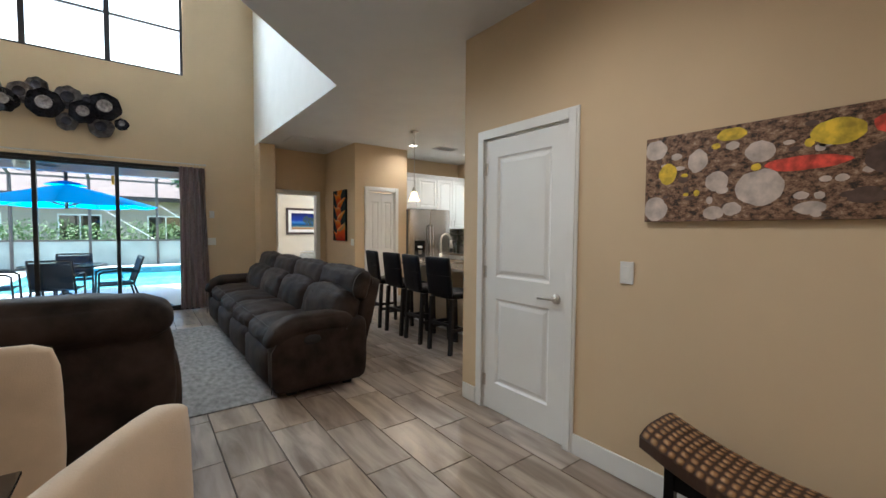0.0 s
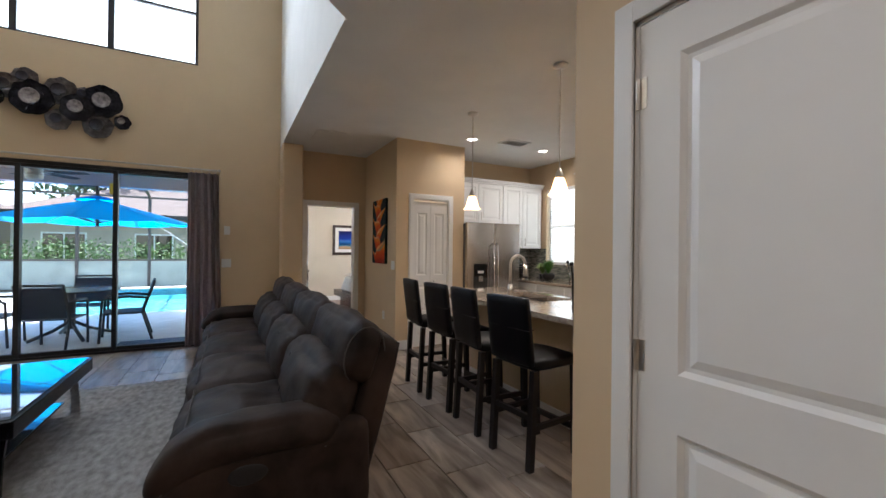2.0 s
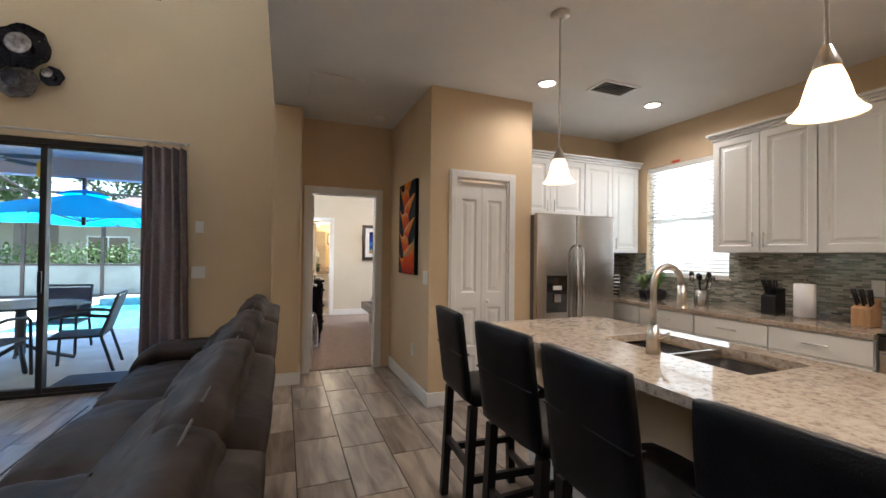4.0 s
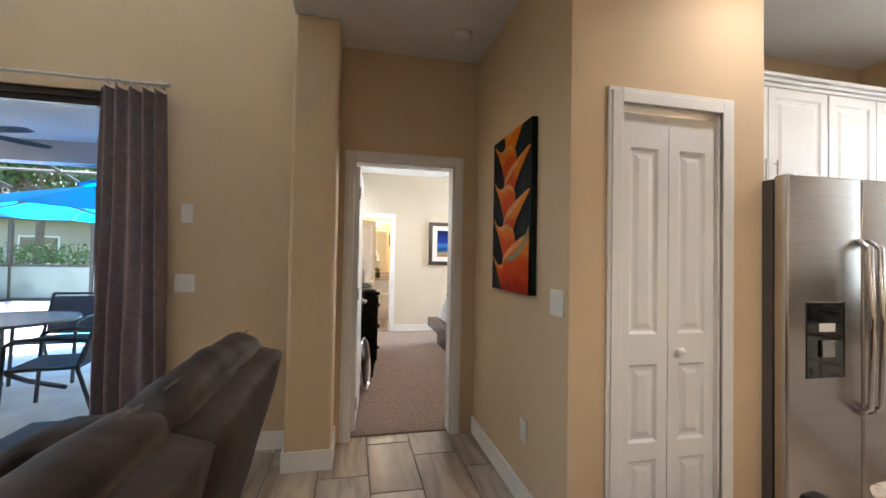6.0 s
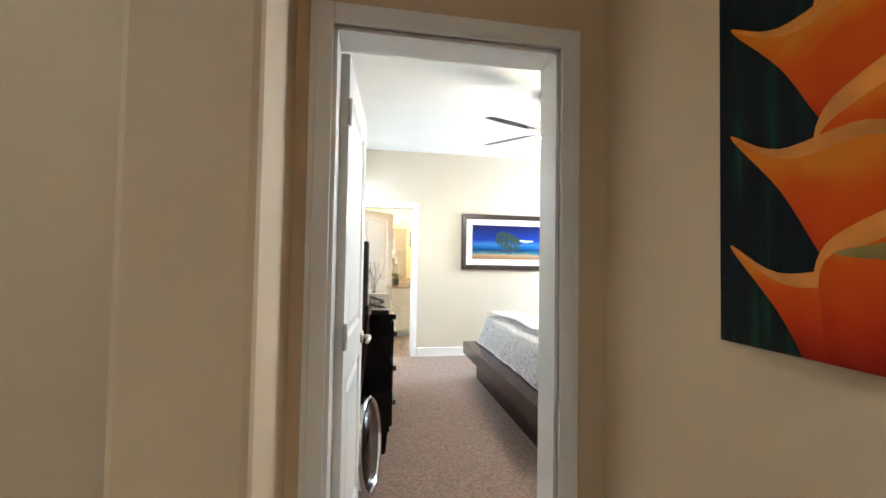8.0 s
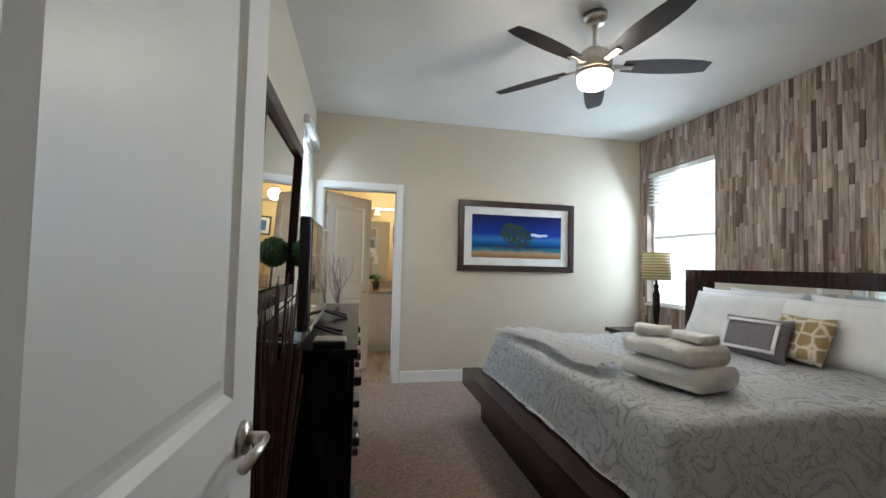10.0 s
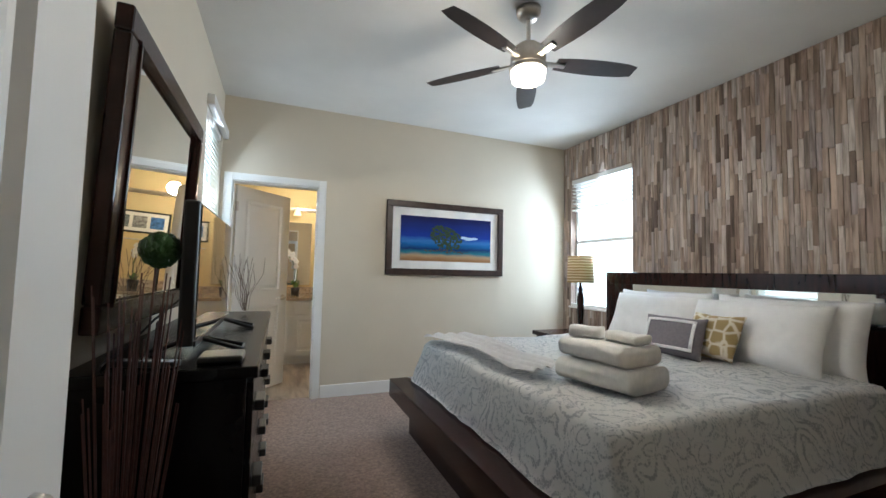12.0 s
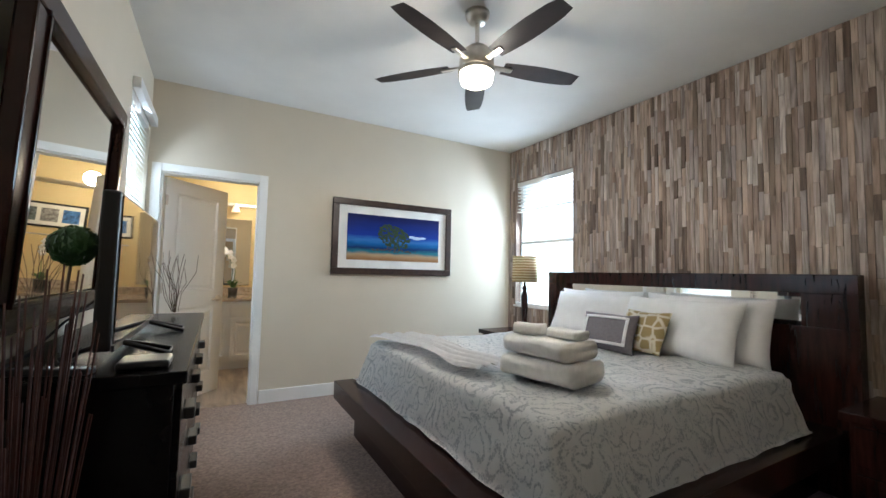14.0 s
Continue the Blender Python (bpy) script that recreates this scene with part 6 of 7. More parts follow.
def towels():
    z = 0.725
    for k, (dx, dy, w, d, h, r) in enumerate(((0, 0, 0.31, 0.40, 0.10, 12), (0.0, 0.015, 0.28, 0.37, 0.09, 7))):
        bm = folded_cloth(w, d, h, 100 + k)
        spin_bm(bm, pose(3.90 + dx, 9.64 + dy, z, 0, 0, r))
        solo("folded_towel", bm, M_TOWEL, "thick folded white bath towel on the bed", "towel", "towel stack")
        z += h + 0.008
    for k, (x, y, w, d, r) in enumerate(((3.86, 9.75, 0.11, 0.15, 30), (3.93, 9.56, 0.12, 0.16, 10))):
        solo("folded_washcloth", spin_bm(folded_cloth(w, d, 0.055 - 0.012 * k, 120 + k, 8), pose(x, y, z - 0.004, 0, 0, r)), M_TOWEL, "small folded white washcloth on top of the towels", "towel", "towel stack")


towels()


def throw():
    bm = bmesh.new()
    n, k = 60, 28
    g = []
    for i in range(n + 1):
        u = i / n
        cx, cy = 3.62 + 0.10 * u + 0.05 * math.sin(u * 5), 11.06 - 1.24 * u
        w = 0.38 - 0.15 * u + 0.03 * math.sin(u * 9)
        row = []
        for j in range(k + 1):
            v = j / k - 0.5
            px, py = cx + v * w, cy + 0.25 * v * w
            drop = 0.5 * max(0.0, 3.50 - px) ** 1.2 + 0.5 * max(0.0, py - 11.06) ** 1.2
            z = 0.752 - drop + 0.020 * abs(math.sin(v * 11 + 2 * math.sin(u * 4))) + 0.014 * noise.noise(Vector((px * 3, py * 3, 0.3)))
            row.append(bm.verts.new((px, py, z)))
        g.append(row)
    for i in range(n):
        for j in range(k):
            bm.faces.new((g[i][j], g[i + 1][j], g[i + 1][j + 1], g[i][j + 1]))
    bmesh.ops.solidify(bm, geom=list(bm.faces), thickness=0.014)
    solo("throw_blanket", bm, plain("pale_knit_throw", (0.76, 0.73, 0.71), 0.95, var=0.06, scale=30, grain=200, bstr=0.6), "pale knitted throw blanket across the foot of the bed", "blanket")


throw()


def nightstand(y, lab):
    t = thing("nightstand", (5.38, y, 0.008), lab, "nightstand", "nightstands")
    part("body", box(5.14, 5.65, y - 0.28, y + 0.28, 0.10, 0.56, 0.004), M_DARKWOOD, t)
    part("top", box(5.10, 5.66, y - 0.31, y + 0.31, 0.56, 0.605, 0.005), M_DARKWOOD, t)
    for z in (0.14, 0.36):
        d = part("drawer", box(5.122, 5.14, y - 0.26, y + 0.26, z, z + 0.18, 0.003), M_DARKWOOD, t)
        part("handle", box(5.105, 5.122, y - 0.06, y + 0.06, z + 0.085, z + 0.10, 0.003), M_NICKEL, d)
    part("base", box(5.18, 5.62, y - 0.24, y + 0.24, 0.008, 0.10), M_DARKWOOD, t)


nightstand(11.72, "dark wood nightstand under the window")
nightstand(8.62, "dark wood nightstand beside the bed")


def table_lamp():
    t = thing("table_lamp", (5.33, 11.50, 0.605), "table lamp with a turned dark base and striped drum shade", "table lamp")
    x, y = 5.33, 11.50
    part("base", lathe(bmesh.new(), [(0, 0.0), (0.075, 0.0), (0.075, 0.02), (0.03, 0.05), (0.022, 0.10), (0.034, 0.24), (0.036, 0.40), (0.02, 0.46), (0.028, 0.49), (0.012, 0.52), (0.012, 0.60), (0, 0.6)], 24, (x, y, 0.606)), M_DARKWOOD, t, "", True)
    bm = lathe(bmesh.new(), [(0.125, 0.555), (0.135, 0.555), (0.128, 0.83), (0.118, 0.83)], 32, (x, y, 0.606))
    m, nt, b = nodes_of("striped_lampshade")
    tc = nt.nodes.new("ShaderNodeTexCoord")
    w = nt.nodes.new("ShaderNodeTexWave")
    w.bands_direction = "Z"
    w.inputs["Scale"].default_value, w.inputs["Distortion"].default_value, w.inputs["Detail"].default_value = 11, 1.5, 1
    link(nt, tc.outputs["Object"], w.inputs[0])
    link(nt, ramp(nt, w.outputs["Fac"], [(0.35, (0.40, 0.27, 0.10)), (0.6, (0.75, 0.62, 0.38))]), b.inputs["Base Color"])
    b.inputs["Roughness"].default_value = 0.8
    b.inputs["Transmission Weight"].default_value = 0.0
    b.inputs["Subsurface Weight"].default_value = 0.2
    part("shade", bm, m, t, "cream drum shade with wavy gold stripes", True)
    part("spider", box(x - 0.118, x + 0.118, y - 0.003, y + 0.003, 1.42, 1.426), M_NICKEL, t)


table_lamp()


def dresser():
    t = thing("dresser", (2.13, 10.25, 0.008), "black glossy long dresser on tapered legs", "dresser")
    x0, x1, y0, y1 = 1.895, 2.335, 9.42, 11.10
    part("body", box(x0, x1, y0 + 0.02, y1 - 0.02, 0.16, 0.915, 0.005), M_BLACKWOOD, t)
    part("top", box(x0, x1 + 0.03, y0, y1, 0.915, 0.95, 0.005), M_BLACKWOOD, t)
    w = (y1 - y0 - 0.08) / 2
    for i in range(2):
        for j in range(3):
            a = y0 + 0.04 + i * w
            z = 0.19 + j * 0.24
            d = part("drawer", box(x1, x1 + 0.018, a + 0.006, a + w - 0.006, z, z + 0.225, 0.003), M_BLACKWOOD, t)
            for yy in (a + 0.18, a + w - 0.18):
                part("handle", box(x1 + 0.018, x1 + 0.048, yy - 0.055, yy + 0.055, z + 0.10, z + 0.135, 0.005), M_BLACKPL, d)
    for x in (x0 + 0.04, x1 - 0.04):
        for y in (y0 + 0.06, y1 - 0.06):
            part("leg", tube(bmesh.new(), (x, y, 0.008), (x, y, 0.16), 0.018, 0.034, 8), M_BLACKWOOD, t)


dresser()


def wall_mirror():
    t = thing("wall_mirror", (1.9, 10.2, 1.5), "large wall mirror in a dark ribbed wood frame", "mirror")
    y0, y1, z0, z1 = 9.57, 10.77, 1.03, 2.03
    lean = Matrix.Translation((1.90, 0, z0)) @ Matrix.Rotation(radians(2.0), 4, "Y") @ Matrix.Translation((-1.90, 0, -z0))
    for q in ((y0, y1, z0, z0 + 0.085), (y0, y1, z1 - 0.085, z1), (y0, y0 + 0.085, z0 + 0.085, z1 - 0.085), (y1 - 0.085, y1, z0 + 0.085, z1 - 0.085)):
        part("frame", spin_bm(box(1.886, 1.935, q[0], q[1], q[2], q[3], 0.008), lean), M_DARKWOOD, t)
    for q in ((y0 + 0.07, y1 - 0.07, z0 + 0.075, z0 + 0.09), (y0 + 0.07, y1 - 0.07, z1 - 0.09, z1 - 0.075), (y0 + 0.075, y0 + 0.09, z0 + 0.09, z1 - 0.09), (y1 - 0.09, y1 - 0.075, z0 + 0.09, z1 - 0.09)):
        part("inner_bead", spin_bm(box(1.93, 1.942, q[0], q[1], q[2], q[3], 0.003), lean), M_DARKWOOD, t)
    part("glass", spin_bm(box(1.90, 1.915, y0 + 0.08, y1 - 0.08, z0 + 0.08, z1 - 0.08), lean), M_MIRROR, t, "clear mirror glass")


wall_mirror()


def television():
    t = thing("television", (2.1, 10.25, 0.95), "flat television on a black stand on the dresser", "television")
    m = Matrix.Translation((2.17, 9.995, 0))
    part("case", spin_bm(box(-0.045, 0.0, -0.415, 0.415, 0.985, 1.445, 0.008), m), M_BLACKPL, t)
    part("screen", spin_bm(box(0.0005, 0.004, -0.40, 0.40, 1.005, 1.433), m), M_BLACKGLASS, t, "dark glossy screen")
    part("bezel", spin_bm(box(0.0005, 0.008, -0.415, 0.415, 0.985, 1.003, 0.002), m), M_BLACKPL, t)
    for y in (-0.28, 0.28):
        part("foot", spin_bm(path_tube(bmesh.new(), [Vector((-0.13, y - 0.05, 0.957)), Vector((-0.02, y, 1.0)), Vector((0.13, y - 0.04, 0.957)), Vector((0.13, y + 0.05, 0.957)), Vector((-0.02, y, 1.0))], 0.008, 8), m), M_BLACKPL, t, "", True)
    part("cable", path_tube(bmesh.new(), [Vector((2.12, 9.72, 1.14)), Vector((2.04, 9.69, 1.06)), Vector((1.98, 9.66, 0.98)), Vector((1.95, 9.60, 0.957)), Vector((1.97, 9.50, 0.957))], 0.004, 6), M_BLACKPL, t, "black power cable", True)
    s = thing("media_box", (2.26, 9.52, 0.95), "small black media box on the dresser", "media box")
    part("body", box(2.20, 2.32, 9.46, 9.58, 0.951, 0.975, 0.008), M_BLACKPL, s)
    r = thing("remote_control", (2.07, 9.50, 0.95), "black remote control with rows of buttons", "remote control")
    part("body", spin_bm(box(-0.02, 0.02, -0.09, 0.09, 0, 0.018, 0.005), pose(2.07, 9.50, 0.951, 0, 0, 70)), M_BLACKPL, r)
    for i in range(6):
        part("button", spin_bm(box(-0.012, 0.012, -0.07 + i * 0.025, -0.058 + i * 0.025, 0.018, 0.021), pose(2.07, 9.50, 0.951, 0, 0, 70)), M_STEEL, r)


television()


def twigs(at, n, h, spread, name, lab, mat, seed, potted=True, curl=0.0, thick=0.0022):
    rnd = random.Random(seed)
    t = thing(name, at, lab, "decoration")
    if potted:
        part("vase", lathe(bmesh.new(), [(0, 0), (0.06, 0), (0.075, 0.12), (0.05, 0.26), (0.055, 0.30), (0.045, 0.30), (0.04, 0.26), (0, 0.24)], 20, at), M_BLACKPL, t, "dark vase", True)
    for i in range(n):
        a, r = rnd.uniform(0, math.tau), rnd.uniform(0.2, 1)
        l = h * rnd.uniform(0.75, 1.05)
        p = [Vector((at[0] + 0.02 * math.cos(a) * r, at[1] + 0.03 * math.sin(a), at[2] + 0.02))]
        for k in (0.35, 0.7, 1.0):
            p.append(Vector((at[0] + spread[0] * r * math.cos(a) * k + curl * math.sin(k * 9 + i), at[1] + spread[1] * r * math.sin(a) * k + curl * math.cos(k * 8 + i), at[2] + l * k)))
        bm = bmesh.new()
        for q0, q1 in zip(p, p[1:]):
            tube(bm, q0, q1, thick, thick * 0.85, 5)
        part("twig", bm, mat, t)


M_TWIG = plain("red_brown_twig", (0.05, 0.013, 0.009), 0.6, var=0.4, scale=30)
M_TWIG2 = plain("grey_brown_twig", (0.10, 0.07, 0.05), 0.7, var=0.4, scale=30)
twigs((2.10, 9.27, 0.008), 60, 1.17, (0.10, 0.12), "twig_arrangement", "tall red-brown twigs standing in a dark floor vase", M_TWIG, 5)
twigs((2.22, 10.95, 0.951), 16, 0.36, (0.16, 0.12), "twig_arrangement", "loose curly twigs at the end of the dresser", M_TWIG2, 6, False, 0.014, 0.0015)


def topiary():
    rnd = random.Random(9)
    t = thing("topiary", (2.02, 10.62, 0.951), "small green topiary ball in a dark pot on the dresser", "plant")
    x, y = 2.02, 10.62
    part("pot", lathe(bmesh.new(), [(0, 0), (0.03, 0), (0.04, 0.08), (0.035, 0.08), (0, 0.07)], 18, (x, y, 0.951)), M_BLACKPL, t, "", True)
    part("stem", tube(bmesh.new(), (x, y, 1.0), (x, y, 1.27), 0.007), M_TRUNK, t)
    bm = bmesh.new()
    for i in range(700):
        d = Vector((rnd.gauss(0, 1), rnd.gauss(0, 1), rnd.gauss(0, 1))).normalized()
        c = Vector((x, y, 1.315)) + d * 0.088 * rnd.uniform(0.85, 1.05)
        s1 = d.orthogonal().normalized() * 0.012
        s2 = d.cross(s1).normalized() * 0.012
        bm.faces.new([bm.verts.new(q) for q in (c - s1 - s2, c + s1 - s2 + d * 0.008, c + s1 + s2, c - s1 + s2 + d * 0.008)])
    part("foliage", bm, plain("topiary_leaf", (0.03, 0.075, 0.012), 0.6, var=0.5), t)


topiary()


def drum():
    t = thing("round_floor_mirror", (1.95, 8.95, 0), "round dark disc with a bright metal rim leaning by the dresser", "decoration")
    m = Matrix.Translation((2.205, 9.03, 0.272)) @ Matrix.Rotation(radians(-12), 4, "Z") @ Matrix.Rotation(radians(85), 4, "Y") @ Matrix.Scale(0.81, 4)
    part("rim", spin_bm(lathe(bmesh.new(), [(0.29, -0.02), (0.325, -0.02), (0.325, 0.02), (0.29, 0.02), (0.29, -0.02)], 40), m), M_CHROME, t, "", True)
    part("disc", spin_bm(lathe(bmesh.new(), [(0.0, 0.012), (0.288, 0.004), (0.288, -0.01), (0, -0.01)], 40), m), M_DARKWOOD, t, "", True)


drum()


def ceiling_fan(at, light=True, lab="five-blade ceiling fan with dark blades and a lit globe"):
    t = thing("ceiling_fan", at, lab, "ceiling fan")
    x, y, z = at
    part("canopy", lathe(bmesh.new(), [(0, 0), (0.075, 0), (0.072, -0.03), (0.05, -0.06), (0.02, -0.065), (0, -0.065)], 28, at), M_NICKEL, t, "", True)
    part("downrod", tube(bmesh.new(), (x, y, z - 0.06), (x, y, z - 0.21), 0.013), M_NICKEL, t)
    part("motor", lathe(bmesh.new(), [(0.02, -0.20), (0.055, -0.215), (0.095, -0.25), (0.105, -0.29), (0.105, -0.34), (0.085, -0.365), (0, -0.365)], 32, at), M_NICKEL, t, "brushed nickel motor housing", True)
    part("globe", lathe(bmesh.new(), [(0.10, -0.366), (0.102, -0.40), (0.095, -0.435), (0.06, -0.455), (0, -0.46)], 32, at), M_BULB if light else M_PLASTIC, t, "lit frosted glass bowl" if light else "white glass bowl", True)
    part("light_ring", lathe(bmesh.new(), [(0.103, -0.355), (0.112, -0.36), (0.112, -0.378), (0.103, -0.38)], 32, at), M_NICKEL, t, "", True)
    for k in range(5):
        a = radians(-86 + 72 * k)
        bm = bmesh.new()
        n = 8
        top = []
        for i in range(n + 1):
            r = 0.17 + 0.51 * i / n
            w = 0.042 + 0.028 * math.sin(math.pi * min(1, i / n * 0.75 + 0.12)) if i < n else 0.045
            top.append((r, w))
        up = [bm.verts.new((r, w, 0.0)) for r, w in top]
        dn = [bm.verts.new((r, -w, 0.0)) for r, w in top]
        for i in range(n):
            bm.faces.new((dn[i], dn[i + 1], up[i + 1], up[i]))
        bmesh.ops.solidify(bm, geom=list(bm.faces), thickness=0.008)
        m = Matrix.Translation((x, y, z - 0.32)) @ Matrix.Rotation(a, 4, "Z") @ Matrix.Rotation(radians(-10), 4, "X")
        bl = part("blade", spin_bm(bm, m), M_FANBLADE, t, "dark wood fan blade")
        part("blade_iron", spin_bm(box(0.09, 0.23, -0.018, 0.018, -0.012, -0.001, 0.003), m), M_NICKEL, bl)


M_FANBLADE = plain("dark_fan_blade", (0.035, 0.025, 0.022), 0.4, var=0.3, scale=8, stretch=(1, 1, 1))
ceiling_fan((3.732, 10.104, BH))


# ---- bathroom seen through its door ----
def vanity():
    v = thing("bathroom_vanity", (3.0, 14.1, 0), "white bathroom vanity with granite top", "vanity")
    y0 = 13.72
    part("body", box(2.2, 4.18, y0 + 0.02, 14.66, 0.10, 0.83, 0.003), M_CAB, v)
    part("kick_plate", box(2.2, 4.18, y0 + 0.08, 14.66, 0.0, 0.10), M_CAB, v)
    for i in range(5):
        a = 2.21 + i * 0.39
        d = part("door", spin_bm(panel_bm(0.37, 0.13, 0.63, 0.02, [(0.05, 0.32, 0.18, 0.58)]), pose(a, y0 + 0.008, 0)), M_CAB, v)
        part("drawer", box(a, a + 0.37, y0 - 0.002, y0 + 0.018, 0.65, 0.81, 0.003), M_CAB, v)
    part("worktop", box(2.18, 4.19, y0 - 0.02, 14.67, 0.832, 0.87, 0.004), M_GRANITE, v, "speckled granite top")
    part("upstand", box(2.18, 4.19, 14.645, 14.672, 0.871, 0.97, 0.003), M_GRANITE, v)
    m = thing("bathroom_mirror", (3.2, 14.66, 1.5), "tall frameless bathroom mirror over the vanity", "mirror")
    part("glass", box(2.30, 2.84, 14.66, 14.676, 1.0, 1.95), M_MIRROR, m)
    l = thing("vanity_light", (3.0, 14.6, 2.1), "vanity wall light with glowing bell shades", "wall lamp")
    part("bar", box(2.50, 3.62, 14.63, 14.676, 2.13, 2.18, 0.01), M_NICKEL, l)
    for i in (0, 1):
        part("shade", lathe(bmesh.new(), [(0.025, 0.0), (0.04, -0.05), (0.06, -0.11)], 20, (2.62 + 0.90 * i, 14.53, 2.15)), M_SHADEGLOW, l, "glowing frosted shade", True)
        part("arm", tube(bmesh.new(), (2.62 + 0.90 * i, 14.63, 2.16), (2.62 + 0.90 * i, 14.53, 2.16), 0.012), M_NICKEL, l)
    rnd = random.Random(12)
    for ox in (2.62, 3.1):
        o = thing("orchid", (ox, 14.2, 0.87), "white flowering orchid in a small pot", "plant", "orchids")
        part("pot", lathe(bmesh.new(), [(0, 0), (0.05, 0), (0.06, 0.11), (0.05, 0.11), (0, 0.10)], 18, (ox, 14.2, 0.871)), M_BLACKPL, o, "", True)
        part("stem", path_tube(bmesh.new(), [Vector((ox, 14.2, 0.97)), Vector((ox + 0.02, 14.19, 1.2)), Vector((ox - 0.03, 14.16, 1.42)), Vector((ox - 0.14, 14.12, 1.46))], 0.004, 6), M_LEAF, o)
        part("leaves", blades(bmesh.new(), rnd, (ox, 14.2, 0.96), 12, 0.16, 0.14, 0.016, 0.5), M_LEAF, o)
        for i in range(9):
            c = Vector((ox - 0.16 + 0.022 * i + rnd.uniform(-0.02, 0.02), 14.12 + rnd.uniform(-0.03, 0.03), 1.46 - 0.012 * (i - 3) ** 2 * 0.6 + rnd.uniform(-0.02, 0.02)))
            bm = bmesh.new()
            for k in range(5):
                a = k * math.tau / 5
                ball(bm, c + Vector((0.022 * math.cos(a), 0, 0.022 * math.sin(a))), 0.02, 0.004, 0.02, 1)
            part("blossom", bm, M_WHITECLOTH, o, "white blossom", True)


vanity()


def frame_set(x, y, z):
    t = thing("framed_photos", (x, y, z), "row of small photos in one black frame", "picture")
    part("frame", box(x - 0.36, x + 0.36, y - 0.014, y, z - 0.15, z + 0.15, 0.004), M_BLACKPL, t)
    part("mat", box(x - 0.335, x + 0.335, y - 0.0155, y - 0.0141, z - 0.125, z + 0.125), plain("photo_mat", (0.75, 0.74, 0.70), 0.8, bstr=0), t)
    for i, c in enumerate(((0.06, 0.16, 0.40), (0.25, 0.25, 0.25), (0.12, 0.14, 0.15))):
        part("photo", box(x - 0.29 + 0.20 * i, x - 0.13 + 0.20 * i, y - 0.0165, y - 0.0156, z - 0.08, z + 0.08), plain("photo_print", c, 0.4, var=0.7, scale=30, bstr=0), t)


frame_set(3.26, 14.679, 1.74)
_t = thing("towel_bar", (3.26, 14.62, 1.50), "brushed nickel towel bar on the bathroom wall", "towel bar")
part("bar", tube(bmesh.new(), (2.94, 14.62, 1.50), (3.56, 14.62, 1.50), 0.009), M_NICKEL, _t)
for _x in (2.95, 3.55):
    part("bracket", tube(bmesh.new(), (_x, 14.62, 1.50), (_x, 14.68, 1.50), 0.012), M_NICKEL, _t)


# ---- outdoors ----
setting("ground", box(-70, 70, 8.09, 90, -0.30, -0.12), M_GRASS, "green lawn behind the houses")
setting("pavement", box(-7.0, 8.0, 8.10, 11.9, -0.115, -0.02), M_PAVER, "pale paved patio")
setting("pavement", box(-7.0, -2.6, 11.9, 18.0, -0.115, -0.02), M_PAVER, "pale paved pool deck")
setting("pavement", box(4.2, 8.0, 11.9, 18.0, -0.115, -0.02), M_PAVER, "pale paved pool deck")
setting("pavement", box(-2.6, 4.2, 16.2, 18.0, -0.115, -0.02), M_PAVER, "pale paved pool deck")
M_WATER, _nt, _b = nodes_of("pool_water")
_b.inputs["Base Color"].default_value, _b.inputs["Roughness"].default_value = (0.10, 0.50, 0.56, 1), 0.06
bump(_nt, _b, noise_tex(_nt, 5, 2), 0.3, 0.03)
setting("water", box(-2.6, 4.2, 11.9, 16.2, -0.115, -0.07), M_WATER, "turquoise swimming pool water")
M_POOLTILE = plain("pool_edge_tile", (0.10, 0.28, 0.38), 0.2, var=0.4, scale=20)
_s = thing("pool_wall", (0.8, 16.2, 0), "raised pool edge with blue tile band", "pool edge")
part("coping", box(-2.6, 4.2, 16.05, 16.5, 0.10, 0.15, 0.01), M_PAVER, _s)
part("tile_band", box(-2.6, 4.2, 16.08, 16.4, -0.07, 0.10), M_POOLTILE, _s, "blue tile band")
setting("patio_ceiling", box(-7.0, 1.72, 8.10, 11.2, 2.78, 2.9), M_SOFFIT, "pinkish stucco patio ceiling")
setting("patio_beam", box(-7.0, 1.72, 11.2, 11.45, 2.50, 2.9), M_SOFFIT, "pinkish stucco patio beam")
setting("patio_pillar", box(-6.6, -6.2, 11.0, 11.4, -0.02, 2.5), M_SOFFIT, "stucco patio pillar")
ceiling_fan((-1.55, 9.6, 2.78), False, "patio ceiling fan with dark blades")
M_ALU = plain("bronze_aluminium", (0.05, 0.045, 0.042), 0.5, var=0.2)


